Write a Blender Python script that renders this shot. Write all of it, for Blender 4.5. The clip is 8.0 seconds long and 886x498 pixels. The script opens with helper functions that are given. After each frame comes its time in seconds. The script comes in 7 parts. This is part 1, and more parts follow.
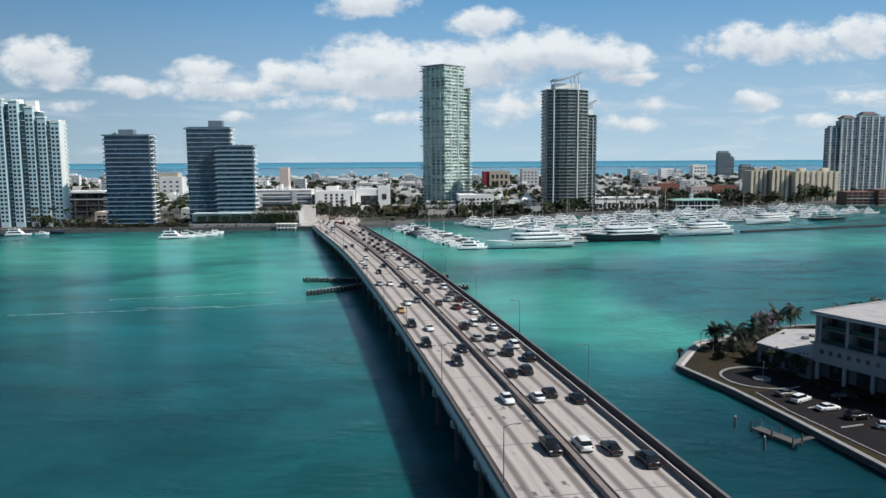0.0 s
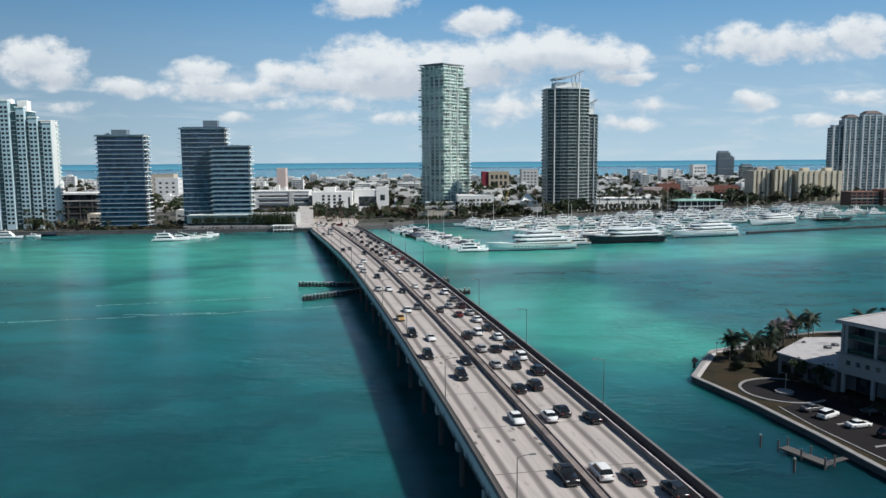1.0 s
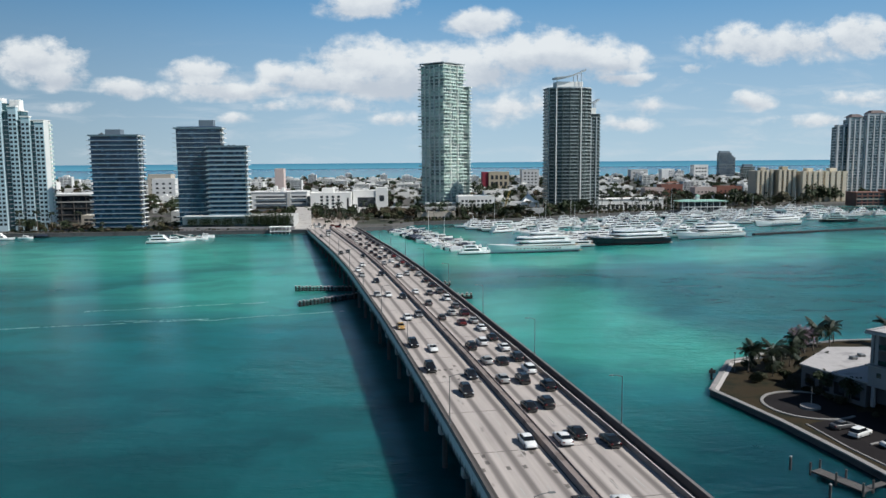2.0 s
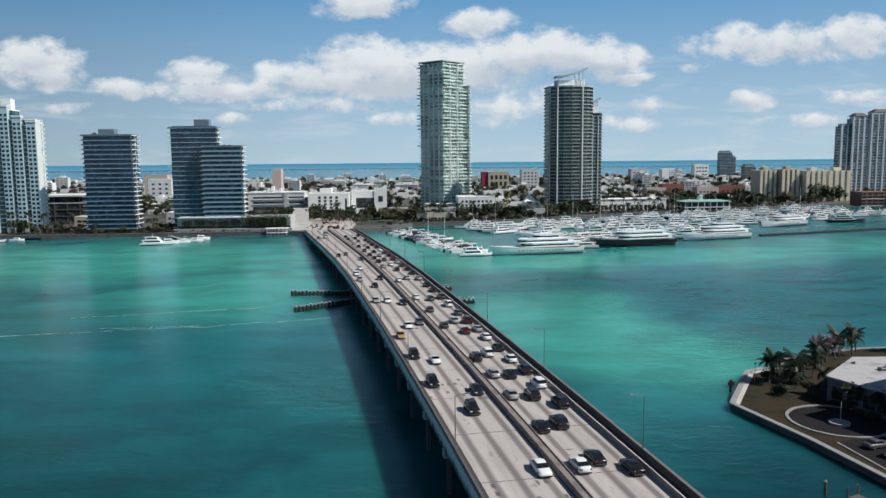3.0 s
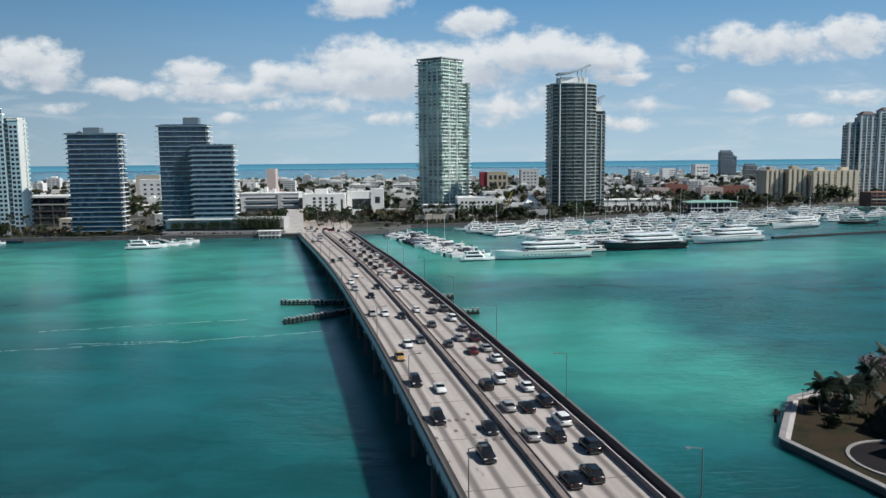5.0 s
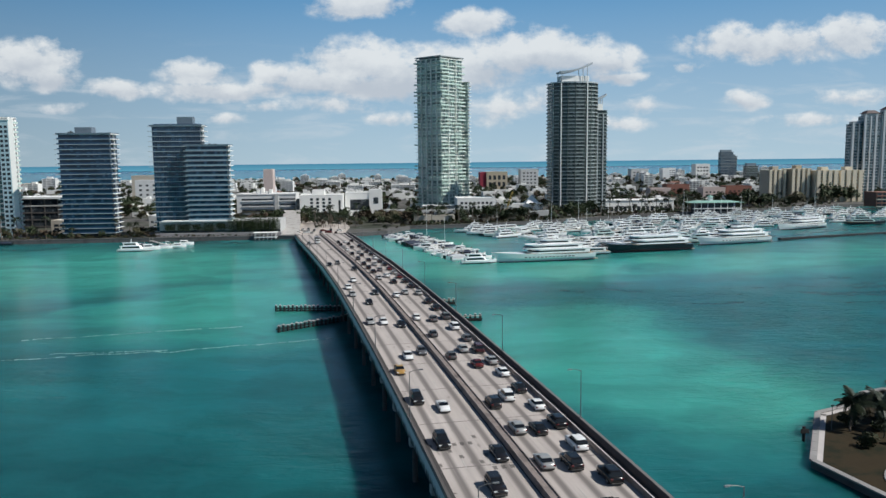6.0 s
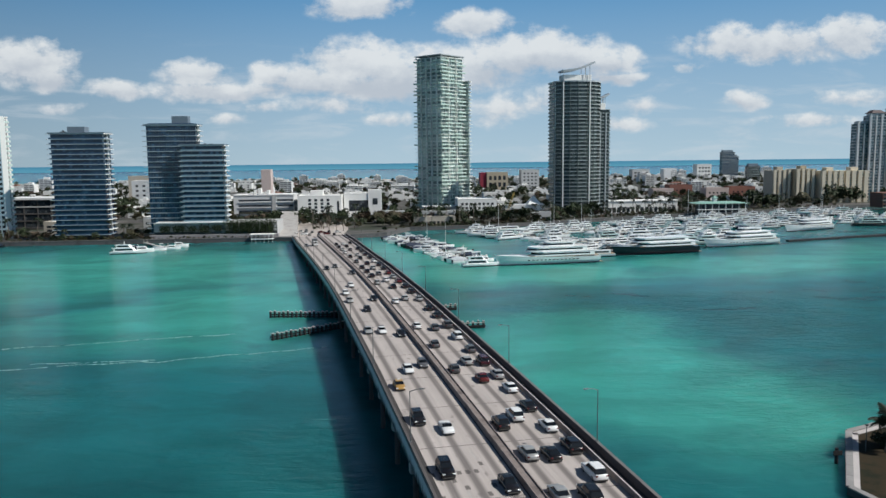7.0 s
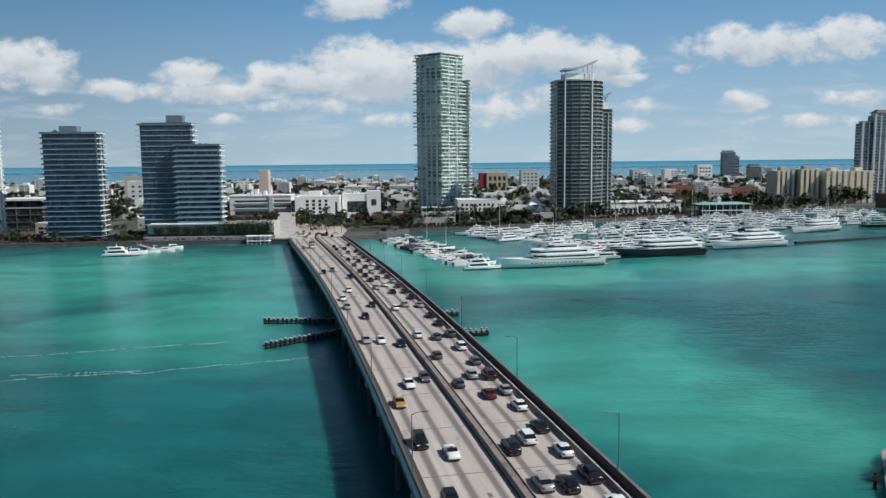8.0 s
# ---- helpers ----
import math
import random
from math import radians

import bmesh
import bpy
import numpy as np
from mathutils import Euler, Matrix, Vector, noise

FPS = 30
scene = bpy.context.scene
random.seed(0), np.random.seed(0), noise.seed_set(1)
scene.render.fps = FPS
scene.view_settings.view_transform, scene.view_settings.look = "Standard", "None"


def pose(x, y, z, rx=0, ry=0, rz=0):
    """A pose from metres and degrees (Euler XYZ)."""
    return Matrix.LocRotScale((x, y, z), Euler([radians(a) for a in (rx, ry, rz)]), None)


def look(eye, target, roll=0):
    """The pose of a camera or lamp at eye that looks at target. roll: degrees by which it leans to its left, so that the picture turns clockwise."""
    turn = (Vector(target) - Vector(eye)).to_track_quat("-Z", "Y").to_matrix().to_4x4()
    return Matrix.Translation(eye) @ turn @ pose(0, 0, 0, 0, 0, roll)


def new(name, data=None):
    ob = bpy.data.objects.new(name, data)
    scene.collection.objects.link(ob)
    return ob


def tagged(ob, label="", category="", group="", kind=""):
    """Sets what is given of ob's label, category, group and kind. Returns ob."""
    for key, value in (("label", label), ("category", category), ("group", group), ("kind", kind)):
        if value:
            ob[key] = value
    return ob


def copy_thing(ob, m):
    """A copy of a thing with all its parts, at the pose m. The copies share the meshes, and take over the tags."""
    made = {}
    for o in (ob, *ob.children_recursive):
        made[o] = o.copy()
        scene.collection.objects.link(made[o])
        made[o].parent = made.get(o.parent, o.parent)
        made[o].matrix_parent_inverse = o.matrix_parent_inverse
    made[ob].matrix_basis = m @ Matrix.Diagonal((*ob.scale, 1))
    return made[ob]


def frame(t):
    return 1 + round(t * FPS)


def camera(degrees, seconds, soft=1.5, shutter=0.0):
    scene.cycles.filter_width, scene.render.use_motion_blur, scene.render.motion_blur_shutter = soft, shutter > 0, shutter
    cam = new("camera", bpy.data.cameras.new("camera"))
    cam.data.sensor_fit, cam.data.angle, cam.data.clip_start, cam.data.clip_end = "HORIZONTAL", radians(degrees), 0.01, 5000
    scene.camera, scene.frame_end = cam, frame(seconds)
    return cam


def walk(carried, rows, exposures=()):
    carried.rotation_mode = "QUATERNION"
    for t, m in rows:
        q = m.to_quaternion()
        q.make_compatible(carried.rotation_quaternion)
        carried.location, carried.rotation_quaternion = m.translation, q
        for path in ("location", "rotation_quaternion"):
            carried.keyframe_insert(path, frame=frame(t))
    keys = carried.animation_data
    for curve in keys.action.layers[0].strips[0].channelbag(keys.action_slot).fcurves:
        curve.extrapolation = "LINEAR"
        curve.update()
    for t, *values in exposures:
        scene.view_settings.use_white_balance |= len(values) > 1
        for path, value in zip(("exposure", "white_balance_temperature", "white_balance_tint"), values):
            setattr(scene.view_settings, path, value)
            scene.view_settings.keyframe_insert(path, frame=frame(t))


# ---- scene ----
cam = camera(60.3, 8.0)
PATH = [
    (0, (0.738, 0.704, 50.076), (0.85, 2.687, 49.841), -0.3),
    (0.5, (0.607, 5.745, 50.015), (0.721, 7.728, 49.781), -0.3),
    (1, (0.525, 10.816, 49.956), (0.641, 12.799, 49.722), -0.4),
    (1.5, (0.451, 15.849, 49.868), (0.568, 17.832, 49.635), -0.4),
    (3, (0.181, 30.87, 49.7), (0.302, 32.853, 49.467), -0.5),
    (3.5, (0.074, 35.886, 49.632), (0.197, 37.868, 49.398), -0.5),
    (4, (0.044, 40.996, 49.55), (0.168, 42.978, 49.317), -0.5),
    (4.5, (0.006, 46.016, 49.463), (0.132, 47.998, 49.23), -0.5),
    (6, (-0.151, 61.165, 49.393), (-0.019, 63.147, 49.16), -0.6),
    (6.5, (-0.139, 66.242, 49.237), (-0.006, 68.224, 49.005), -0.6),
    (7, (-0.018, 71.309, 49.25), (0.115, 73.291, 49.018), -0.6),
    (7.5, (0.003, 76.381, 49.221), (0.137, 78.363, 48.989), -0.6),
    (8, (-0.146, 81.334, 49.082), (-0.01, 83.316, 48.851), -0.6),
]
walk(cam, [(t, look(eye, target, roll)) for t, eye, target, roll in PATH],
     [(0, 0.11, 6270, 8), (1.5, 0.07, 6270, 8), (3.5, 0.02, 6270, 8), (5, 0.0, 6270, 8), (6.5, -0.05, 6270, 8), (8, -0.07, 6270, 8)])

# ---- light ----
SUN_TO = Vector((0.68, -0.26, 0.74)).normalized()
SUN_EL = math.asin(SUN_TO.z)
SUN_AZ = math.atan2(SUN_TO.x, SUN_TO.y)
sun = new("sun", bpy.data.lights.new("sun", "SUN"))
sun.data.energy, sun.data.angle, sun.data.color = 5.0, radians(0.5), (1.0, 0.95, 0.88)
sun.matrix_world = look(SUN_TO * 400, (0, 0, 0))


class Nodes:
    """Short calls for building a node tree."""

    def __init__(self, tree):
        self.t = tree
        tree.nodes.clear()

    def add(self, kind):
        return self.t.nodes.new(kind)

    def put(self, socket, v):
        if isinstance(v, bpy.types.NodeSocket):
            self.t.links.new(v, socket)
        elif v is not None:
            if socket.type == "RGBA" and len(v) == 3:
                v = (*v, 1)
            socket.default_value = v

    def math(self, op, a, b=None, c=None, clamp=False):
        n = self.add("ShaderNodeMath")
        n.operation, n.use_clamp = op, clamp
        for i, v in enumerate((a, b, c)):
            self.put(n.inputs[i], v)
        return n.outputs[0]

    def vec(self, op, a, b=None):
        n = self.add("ShaderNodeVectorMath")
        n.operation = op
        self.put(n.inputs[0], a)
        if op == "SCALE":
            self.put(n.inputs[3], b)
        else:
            self.put(n.inputs[1], b)
        return n.outputs[1] if op in ("LENGTH", "DOT_PRODUCT") else n.outputs[0]

    def noise(self, vec, scale, detail=4, rough=0.55, distort=0.0):
        n = self.add("ShaderNodeTexNoise")
        self.put(n.inputs["Vector"], vec)
        for k, v in (("Scale", scale), ("Detail", detail), ("Roughness", rough), ("Distortion", distort)):
            n.inputs[k].default_value = v
        return n.outputs["Fac"]

    def range(self, v, a, b, c=0.0, d=1.0, smooth=True):
        n = self.add("ShaderNodeMapRange")
        n.interpolation_type = "SMOOTHSTEP" if smooth else "LINEAR"
        for i, x in enumerate((v, a, b, c, d)):
            self.put(n.inputs[i], x)
        return n.outputs[0]

    def mix(self, f, a, b, kind="MIX"):
        n = self.add("ShaderNodeMix")
        n.data_type, n.blend_type = "RGBA", kind
        self.put(n.inputs[0], f)
        self.put(n.inputs[6], a)
        self.put(n.inputs[7], b)
        return n.outputs[2]

    def split(self, v):
        n = self.add("ShaderNodeSeparateXYZ")
        self.put(n.inputs[0], v)
        return n.outputs

    def join(self, x, y, z):
        n = self.add("ShaderNodeCombineXYZ")
        for i, v in enumerate((x, y, z)):
            self.put(n.inputs[i], v)
        return n.outputs[0]

    def bump(self, height, strength=0.3, distance=0.1):
        n = self.add("ShaderNodeBump")
        n.inputs["Strength"].default_value, n.inputs["Distance"].default_value = strength, distance
        self.put(n.inputs["Height"], height)
        return n.outputs[0]


# Fair-weather clouds over the sea: bearing, height, half width and half height of each, as slopes.
CUMULUS = [(-0.444, 0.126, 0.05, 0.024), (-0.42, 0.104, 0.028, 0.013), (-0.335, 0.09, 0.039, 0.01), (-0.243, 0.111, 0.036, 0.016), (-0.212, 0.09, 0.074, 0.012), (-0.148, 0.109, 0.026, 0.015), (-0.105, 0.102, 0.052, 0.018), (-0.047, 0.126, 0.05, 0.025), (-0.004, 0.118, 0.046, 0.027), (0.043, 0.111, 0.059, 0.028), (0.097, 0.118, 0.067, 0.025), (-0.005, 0.094, 0.096, 0.015), (0.108, 0.173, 0.039, 0.016), (0.149, 0.133, 0.046, 0.027), (0.189, 0.14, 0.036, 0.025), (0.237, 0.13, 0.046, 0.024), (0.282, 0.123, 0.041, 0.018), (0.297, 0.105, 0.036, 0.008), (0.496, 0.148, 0.089, 0.022), (0.61, 0.16, 0.046, 0.021), (-0.035, 0.195, 0.05, 0.015), (0.472, 0.073, 0.027, 0.01)]
HAZE_CLOUDS = [(0.142, 0.065, 0.037, 0.021), (0.336, 0.072, 0.024, 0.012), (-0.077, 0.072, 0.063, 0.01), (-0.001, 0.056, 0.031, 0.008), (-0.41, 0.069, 0.028, 0.006), (0.618, 0.079, 0.056, 0.011), (0.395, 0.115, 0.019, 0.007), (-0.163, 0.068, 0.021, 0.007), (-0.206, 0.055, 0.022, 0.006), (0.216, 0.073, 0.044, 0.015), (0.558, 0.047, 0.067, 0.009), (0.306, 0.048, 0.044, 0.01)]


def build_world():
    w = bpy.data.worlds.new("sky")
    scene.world = w
    w.use_nodes = True
    k = Nodes(w.node_tree)
    sky = k.add("ShaderNodeTexSky")
    sky.sky_type, sky.sun_disc, sky.sun_elevation, sky.sun_rotation = "NISHITA", False, SUN_EL, SUN_AZ
    sky.air_density, sky.dust_density, sky.ozone_density, sky.altitude = 1.0, 0.6, 1.0, 10
    d = k.add("ShaderNodeTexCoord").outputs["Generated"]
    x, y, z = k.split(d)[:]
    front = k.math("GREATER_THAN", y, 0.15)
    ys = k.math("MAXIMUM", y, 0.15)
    flat = k.join(k.math("DIVIDE", x, ys), 0.0, k.math("DIVIDE", z, ys))
    wob = k.noise(flat, 9.0, 3)
    wob2 = k.noise(k.vec("ADD", flat, (7.3, 1.1, 3.7)), 9.0, 3)
    off = k.join(k.math("MULTIPLY_ADD", wob, 0.05, -0.025), 0.0, k.math("MULTIPLY_ADD", wob2, 0.03, -0.015))
    p = k.vec("ADD", flat, off)
    puff = k.noise(k.vec("MULTIPLY", flat, (1.0, 1.0, 1.5)), 26.0, 7, 0.62)
    field, shade = None, None
    for group, weight in ((CUMULUS, 1.0), (HAZE_CLOUDS, 0.62)):
        for u, v, ru, rv in group:
            q = k.vec("MULTIPLY", k.vec("SUBTRACT", p, (u, 0.0, v)), (1 / (ru * 1.35), 1.0, 1 / (rv * 1.35)))
            f = k.range(k.vec("LENGTH", q), 0.1, 1.2, weight, 0.0, smooth=False)
            s = k.math("MULTIPLY", f, k.split(q)[2])
            field = f if field is None else k.math("MAXIMUM", field, f)
            shade = s if shade is None else k.math("ADD", shade, s)
    # open sky elsewhere carries the same kind of scattered cloud
    rest = k.range(k.noise(k.vec("MULTIPLY", d, (1.0, 1.0, 2.2)), 3.2, 6, 0.6), 0.62, 0.78, 0.0, 0.55)
    high = k.math("MULTIPLY", rest, k.range(z, 0.02, 0.2))
    high = k.math("MULTIPLY", high, k.math("SUBTRACT", 1.0, k.math("MULTIPLY", front, k.range(z, 0.34, 0.40, 1.0, 0.0))))
    dens = k.math("MULTIPLY", k.math("ADD", field, k.math("MULTIPLY_ADD", puff, 1.9, -1.08)), 2.0, clamp=True)
    dens = k.math("MULTIPLY", k.math("MULTIPLY", dens, front), k.range(field, 0.02, 0.3))
    dens = k.math("MAXIMUM", k.math("MULTIPLY", dens, 0.88), high)
    light = k.range(k.math("ADD", shade, k.math("MULTIPLY_ADD", puff, 1.6, -0.8)), -0.6, 0.5)
    cloud = k.mix(light, (0.54, 0.57, 0.62), (0.83, 0.83, 0.82))
    base = k.vec("MULTIPLY", k.vec("SCALE", sky.outputs[0], SKY_GAIN), (0.84, 0.98, 1.08))
    # thin sea haze low over the horizon
    low = k.mix(k.range(z, 0.0, 0.21, smooth=False), (0.475, 0.62, 0.715), (0.125, 0.325, 0.575))
    away = k.range(k.math("DIVIDE", x, ys), -0.6, 0.05, 0.74, 1.0)
    low = k.vec("SCALE", low, away)  # dimmer away from the sun
    base = k.mix(k.range(z, 0.16, 0.55, 0.92, 0.0), base, low)
    # veils of thin cloud low in the sky
    veil = k.noise(k.vec("MULTIPLY", flat, (1.0, 1.0, 5.5)), 7.5, 6, 0.62, 0.5)
    veil = k.math("MULTIPLY", k.range(veil, 0.48, 0.72, 0.0, 0.42), k.math("MULTIPLY", front, k.range(z, 0.16, 0.08)))
    base = k.mix(veil, base, (0.64, 0.68, 0.72))
    col = k.mix(dens, base, cloud)
    bg = k.add("ShaderNodeBackground")
    k.put(bg.inputs[0], col)
    bg.inputs[1].default_value = 1.0
    out = k.add("ShaderNodeOutputWorld")
    k.put(out.inputs[0], bg.outputs[0])


SKY_GAIN = 0.042
build_world()


# ---- materials ----
def material(name, color, rough=0.6, metal=0.0, var=0.15, scale=0.4, fine=6.0, bump=0.15, spec=0.5, tint=None, random_tone=0.0):
    """A painted, stony or leafy surface with stains at a large scale and grain at a small one."""
    m = bpy.data.materials.new(name)
    m.use_nodes = True
    k = Nodes(m.node_tree)
    info = k.add("ShaderNodeObjectInfo")
    p = k.vec("ADD", k.add("ShaderNodeTexCoord").outputs["Object"], k.vec("SCALE", (13.0, 7.0, 3.0), info.outputs["Random"]))
    big, small = k.noise(p, scale, 5, 0.6), k.noise(p, fine, 3)
    tone = k.math("ADD", k.math("MULTIPLY_ADD", big, 2 * var, 1 - var), k.math("MULTIPLY_ADD", small, var, -var / 2))
    if random_tone:
        tone = k.math("MULTIPLY", tone, k.math("MULTIPLY_ADD", info.outputs["Random"], 2 * random_tone, 1 - random_tone))
    c = k.vec("SCALE", (*color,), tone)
    if tint:
        c = k.mix(k.range(big, 0.45, 0.7), c, tint)
    b = k.add("ShaderNodeBsdfPrincipled")
    k.put(b.inputs["Base Color"], c)
    k.put(b.inputs["Roughness"], k.math("MULTIPLY_ADD", small, 0.15, rough - 0.07))
    b.inputs["Metallic"].default_value = metal
    b.inputs["Specular IOR Level"].default_value = spec
    if bump:
        k.put(b.inputs["Normal"], k.bump(small, bump, 0.05))
    k.put(k.add("ShaderNodeOutputMaterial").inputs[0], b.outputs[0])
    return m


def facade_glass(name, dark, light, pane=(1.6, 3.1), rough=0.12, mullion=None, share=0.35):
    """Window glass in panes, some with pale blinds behind, and thin mullions."""
    m = bpy.data.materials.new(name)
    m.use_nodes = True
    k = Nodes(m.node_tree)
    x, y, z = k.split(k.add("ShaderNodeTexCoord").outputs["Object"])[:]
    u = k.math("DIVIDE", k.math("ADD", x, k.math("MULTIPLY", y, 0.93)), pane[0])
    v = k.math("DIVIDE", z, pane[1])
    cell = k.join(k.math("FLOOR", u), k.math("FLOOR", v), 0.0)
    wn = k.add("ShaderNodeTexWhiteNoise")
    k.put(wn.inputs["Vector"], cell)
    c = k.mix(k.range(wn.outputs["Value"], 1 - share, 1.0), dark, light)
    c = k.mix(k.range(k.noise(k.join(u, v, 0.0), 0.12, 3), 0.4, 0.7, 0.0, 0.5), c, light)
    if mullion:
        edge = k.math("LESS_THAN", k.math("FRACT", u), 0.1)
        c = k.mix(edge, c, mullion)
    b = k.add("ShaderNodeBsdfPrincipled")
    k.put(b.inputs["Base Color"], c)
    b.inputs["Roughness"].default_value = rough
    b.inputs["Specular IOR Level"].default_value = 0.6
    k.put(k.add("ShaderNodeOutputMaterial").inputs[0], b.outputs[0])
    return m


def plain(name, color, rough=0.4, metal=0.0, spec=0.5, coat=0.0):
    m = bpy.data.materials.new(name)
    m.use_nodes = True
    b = m.node_tree.nodes["Principled BSDF"]
    b.inputs["Base Color"].default_value = (*color, 1)
    b.inputs["Roughness"].default_value, b.inputs["Metallic"].default_value = rough, metal
    b.inputs["Specular IOR Level"].default_value, b.inputs["Coat Weight"].default_value = spec, coat
    return m


def water_material():
    """Shallow bay water over sand and seagrass, turning to ocean blue beyond the island."""
    m = bpy.data.materials.new("bay_water")
    m.use_nodes = True
    k = Nodes(m.node_tree)
    p = k.add("ShaderNodeTexCoord").outputs["Object"]
    n1 = k.noise(p, 0.012, 5, 0.6)
    n2 = k.noise(k.vec("ADD", p, (310.0, 90.0, 0.0)), 0.012, 5, 0.6)
    warp = k.join(k.math("MULTIPLY_ADD", n1, 90.0, -45.0), k.math("MULTIPLY_ADD", n2, 50.0, -25.0), 0.0)
    q = k.vec("ADD", p, warp)

    def beds(spots):
        f = None
        for x, y, rx, ry in spots:
            g = k.range(k.vec("LENGTH", k.vec("MULTIPLY", k.vec("SUBTRACT", q, (x, y, 0.0)), (1 / rx, 1 / ry, 0.0))), 0.25, 1.15, 1.0, 0.0)
            f = g if f is None else k.math("MAXIMUM", f, g)
        return f

    sand = beds([(-130, 430, 170, 100), (-60, 330, 60, 75), (10, 480, 70, 90), (60, 400, 90, 45), (50, 258, 44, 74), (64, 214, 46, 40), (170, 410, 120, 48), (320, 440, 160, 60)])
    grass = beds([(120, 312, 66, 30), (200, 318, 110, 34), (150, 275, 50, 50), (118, 240, 22, 30), (-170, 322, 26, 12), (300, 330, 120, 40), (185, 262, 70, 36)])
    grass = k.math("MAXIMUM", k.math("MULTIPLY", grass, 0.72), beds([(72, 327, 34, 22), (104, 318, 30, 16), (40, 318, 30, 9)]))
    # Dark near patches: cloud shade put into the water colour.
    shady = beds([(-80, 130, 120, 85), (60, 120, 55, 55), (-10, 60, 120, 70), (-120, 190, 70, 32)])
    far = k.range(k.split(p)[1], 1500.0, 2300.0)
    c = k.mix(sand, (0.011, 0.115, 0.119), (0.047, 0.292, 0.238))
    weed = k.noise(k.vec("MULTIPLY", q, (0.035, 0.12, 0.0)), 1.0, 5, 0.65, 0.8)
    c = k.mix(k.math("MULTIPLY", grass, k.range(weed, 0.3, 0.62, 0.2, 0.85)), c, (0.008, 0.100, 0.118))
    c = k.mix(k.math("MULTIPLY", shady, 0.85), c, (0.008, 0.057, 0.064))
    mottle = k.noise(k.vec("MULTIPLY", q, (0.03, 0.05, 0.0)), 1.0, 4, 0.6)
    c = k.vec("SCALE", c, k.range(mottle, 0.3, 0.7, 0.78, 1.18))
    # Round the dock the painted shade is darker still.
    c = k.mix(k.math("MULTIPLY", beds([(72, 116, 34, 62), (60, 60, 60, 60)]), 0.8), c, (0.003, 0.028, 0.042))
    streak = k.noise(k.vec("MULTIPLY", q, (0.012, 0.07, 0.0)), 1.0, 5, 0.6)
    c = k.mix(k.range(streak, 0.35, 0.75, 0.0, 0.35), c, k.vec("SCALE", c, 0.6))
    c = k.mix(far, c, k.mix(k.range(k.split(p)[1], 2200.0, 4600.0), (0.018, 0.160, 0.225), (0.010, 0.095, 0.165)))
    rip = k.noise(k.vec("MULTIPLY", p, (0.42, 0.8, 1.0)), 0.55, 5, 0.6, 1.2)
    swell = k.noise(k.vec("MULTIPLY", p, (0.06, 0.15, 1.0)), 1.0, 4, 0.6, 1.4)
    b = k.add("ShaderNodeBsdfPrincipled")
    k.put(b.inputs["Base Color"], c)
    b.inputs["Roughness"].default_value = 0.22
    b.inputs["IOR"].default_value = 1.33
    b.inputs["Specular IOR Level"].default_value = 0.22
    # wind-ruffled patches over the weed beds, smoother water elsewhere
    chop = k.noise(k.vec("MULTIPLY", q, (0.02, 0.035, 0.0)), 1.0, 3, 0.5)
    ruffle = k.math("MAXIMUM", k.range(chop, 0.4, 0.7, 0.08, 0.32), k.math("MULTIPLY", beds([(115, 305, 80, 52), (200, 308, 120, 50), (150, 268, 70, 66), (75, 315, 60, 34), (92, 215, 44, 52)]), 1.0))
    waves = k.noise(k.vec("MULTIPLY", p, (0.16, 0.42, 1.0)), 1.0, 4, 0.55, 0.7)
    height = k.math("ADD", k.math("ADD", k.math("MULTIPLY", rip, 0.5), k.math("MULTIPLY", swell, 1.2)), k.math("MULTIPLY", waves, 2.2))
    k.put(b.inputs["Normal"], k.bump(k.math("MULTIPLY", height, ruffle), 0.7, 0.6))
    # silty water spreads the light under its surface
    b.inputs["Subsurface Weight"].default_value = 1.0
    b.inputs["Subsurface Radius"].default_value = (0.6, 1.0, 1.0)
    b.inputs["Subsurface Scale"].default_value = 16.0
    k.put(k.add("ShaderNodeOutputMaterial").inputs[0], b.outputs[0])
    return m


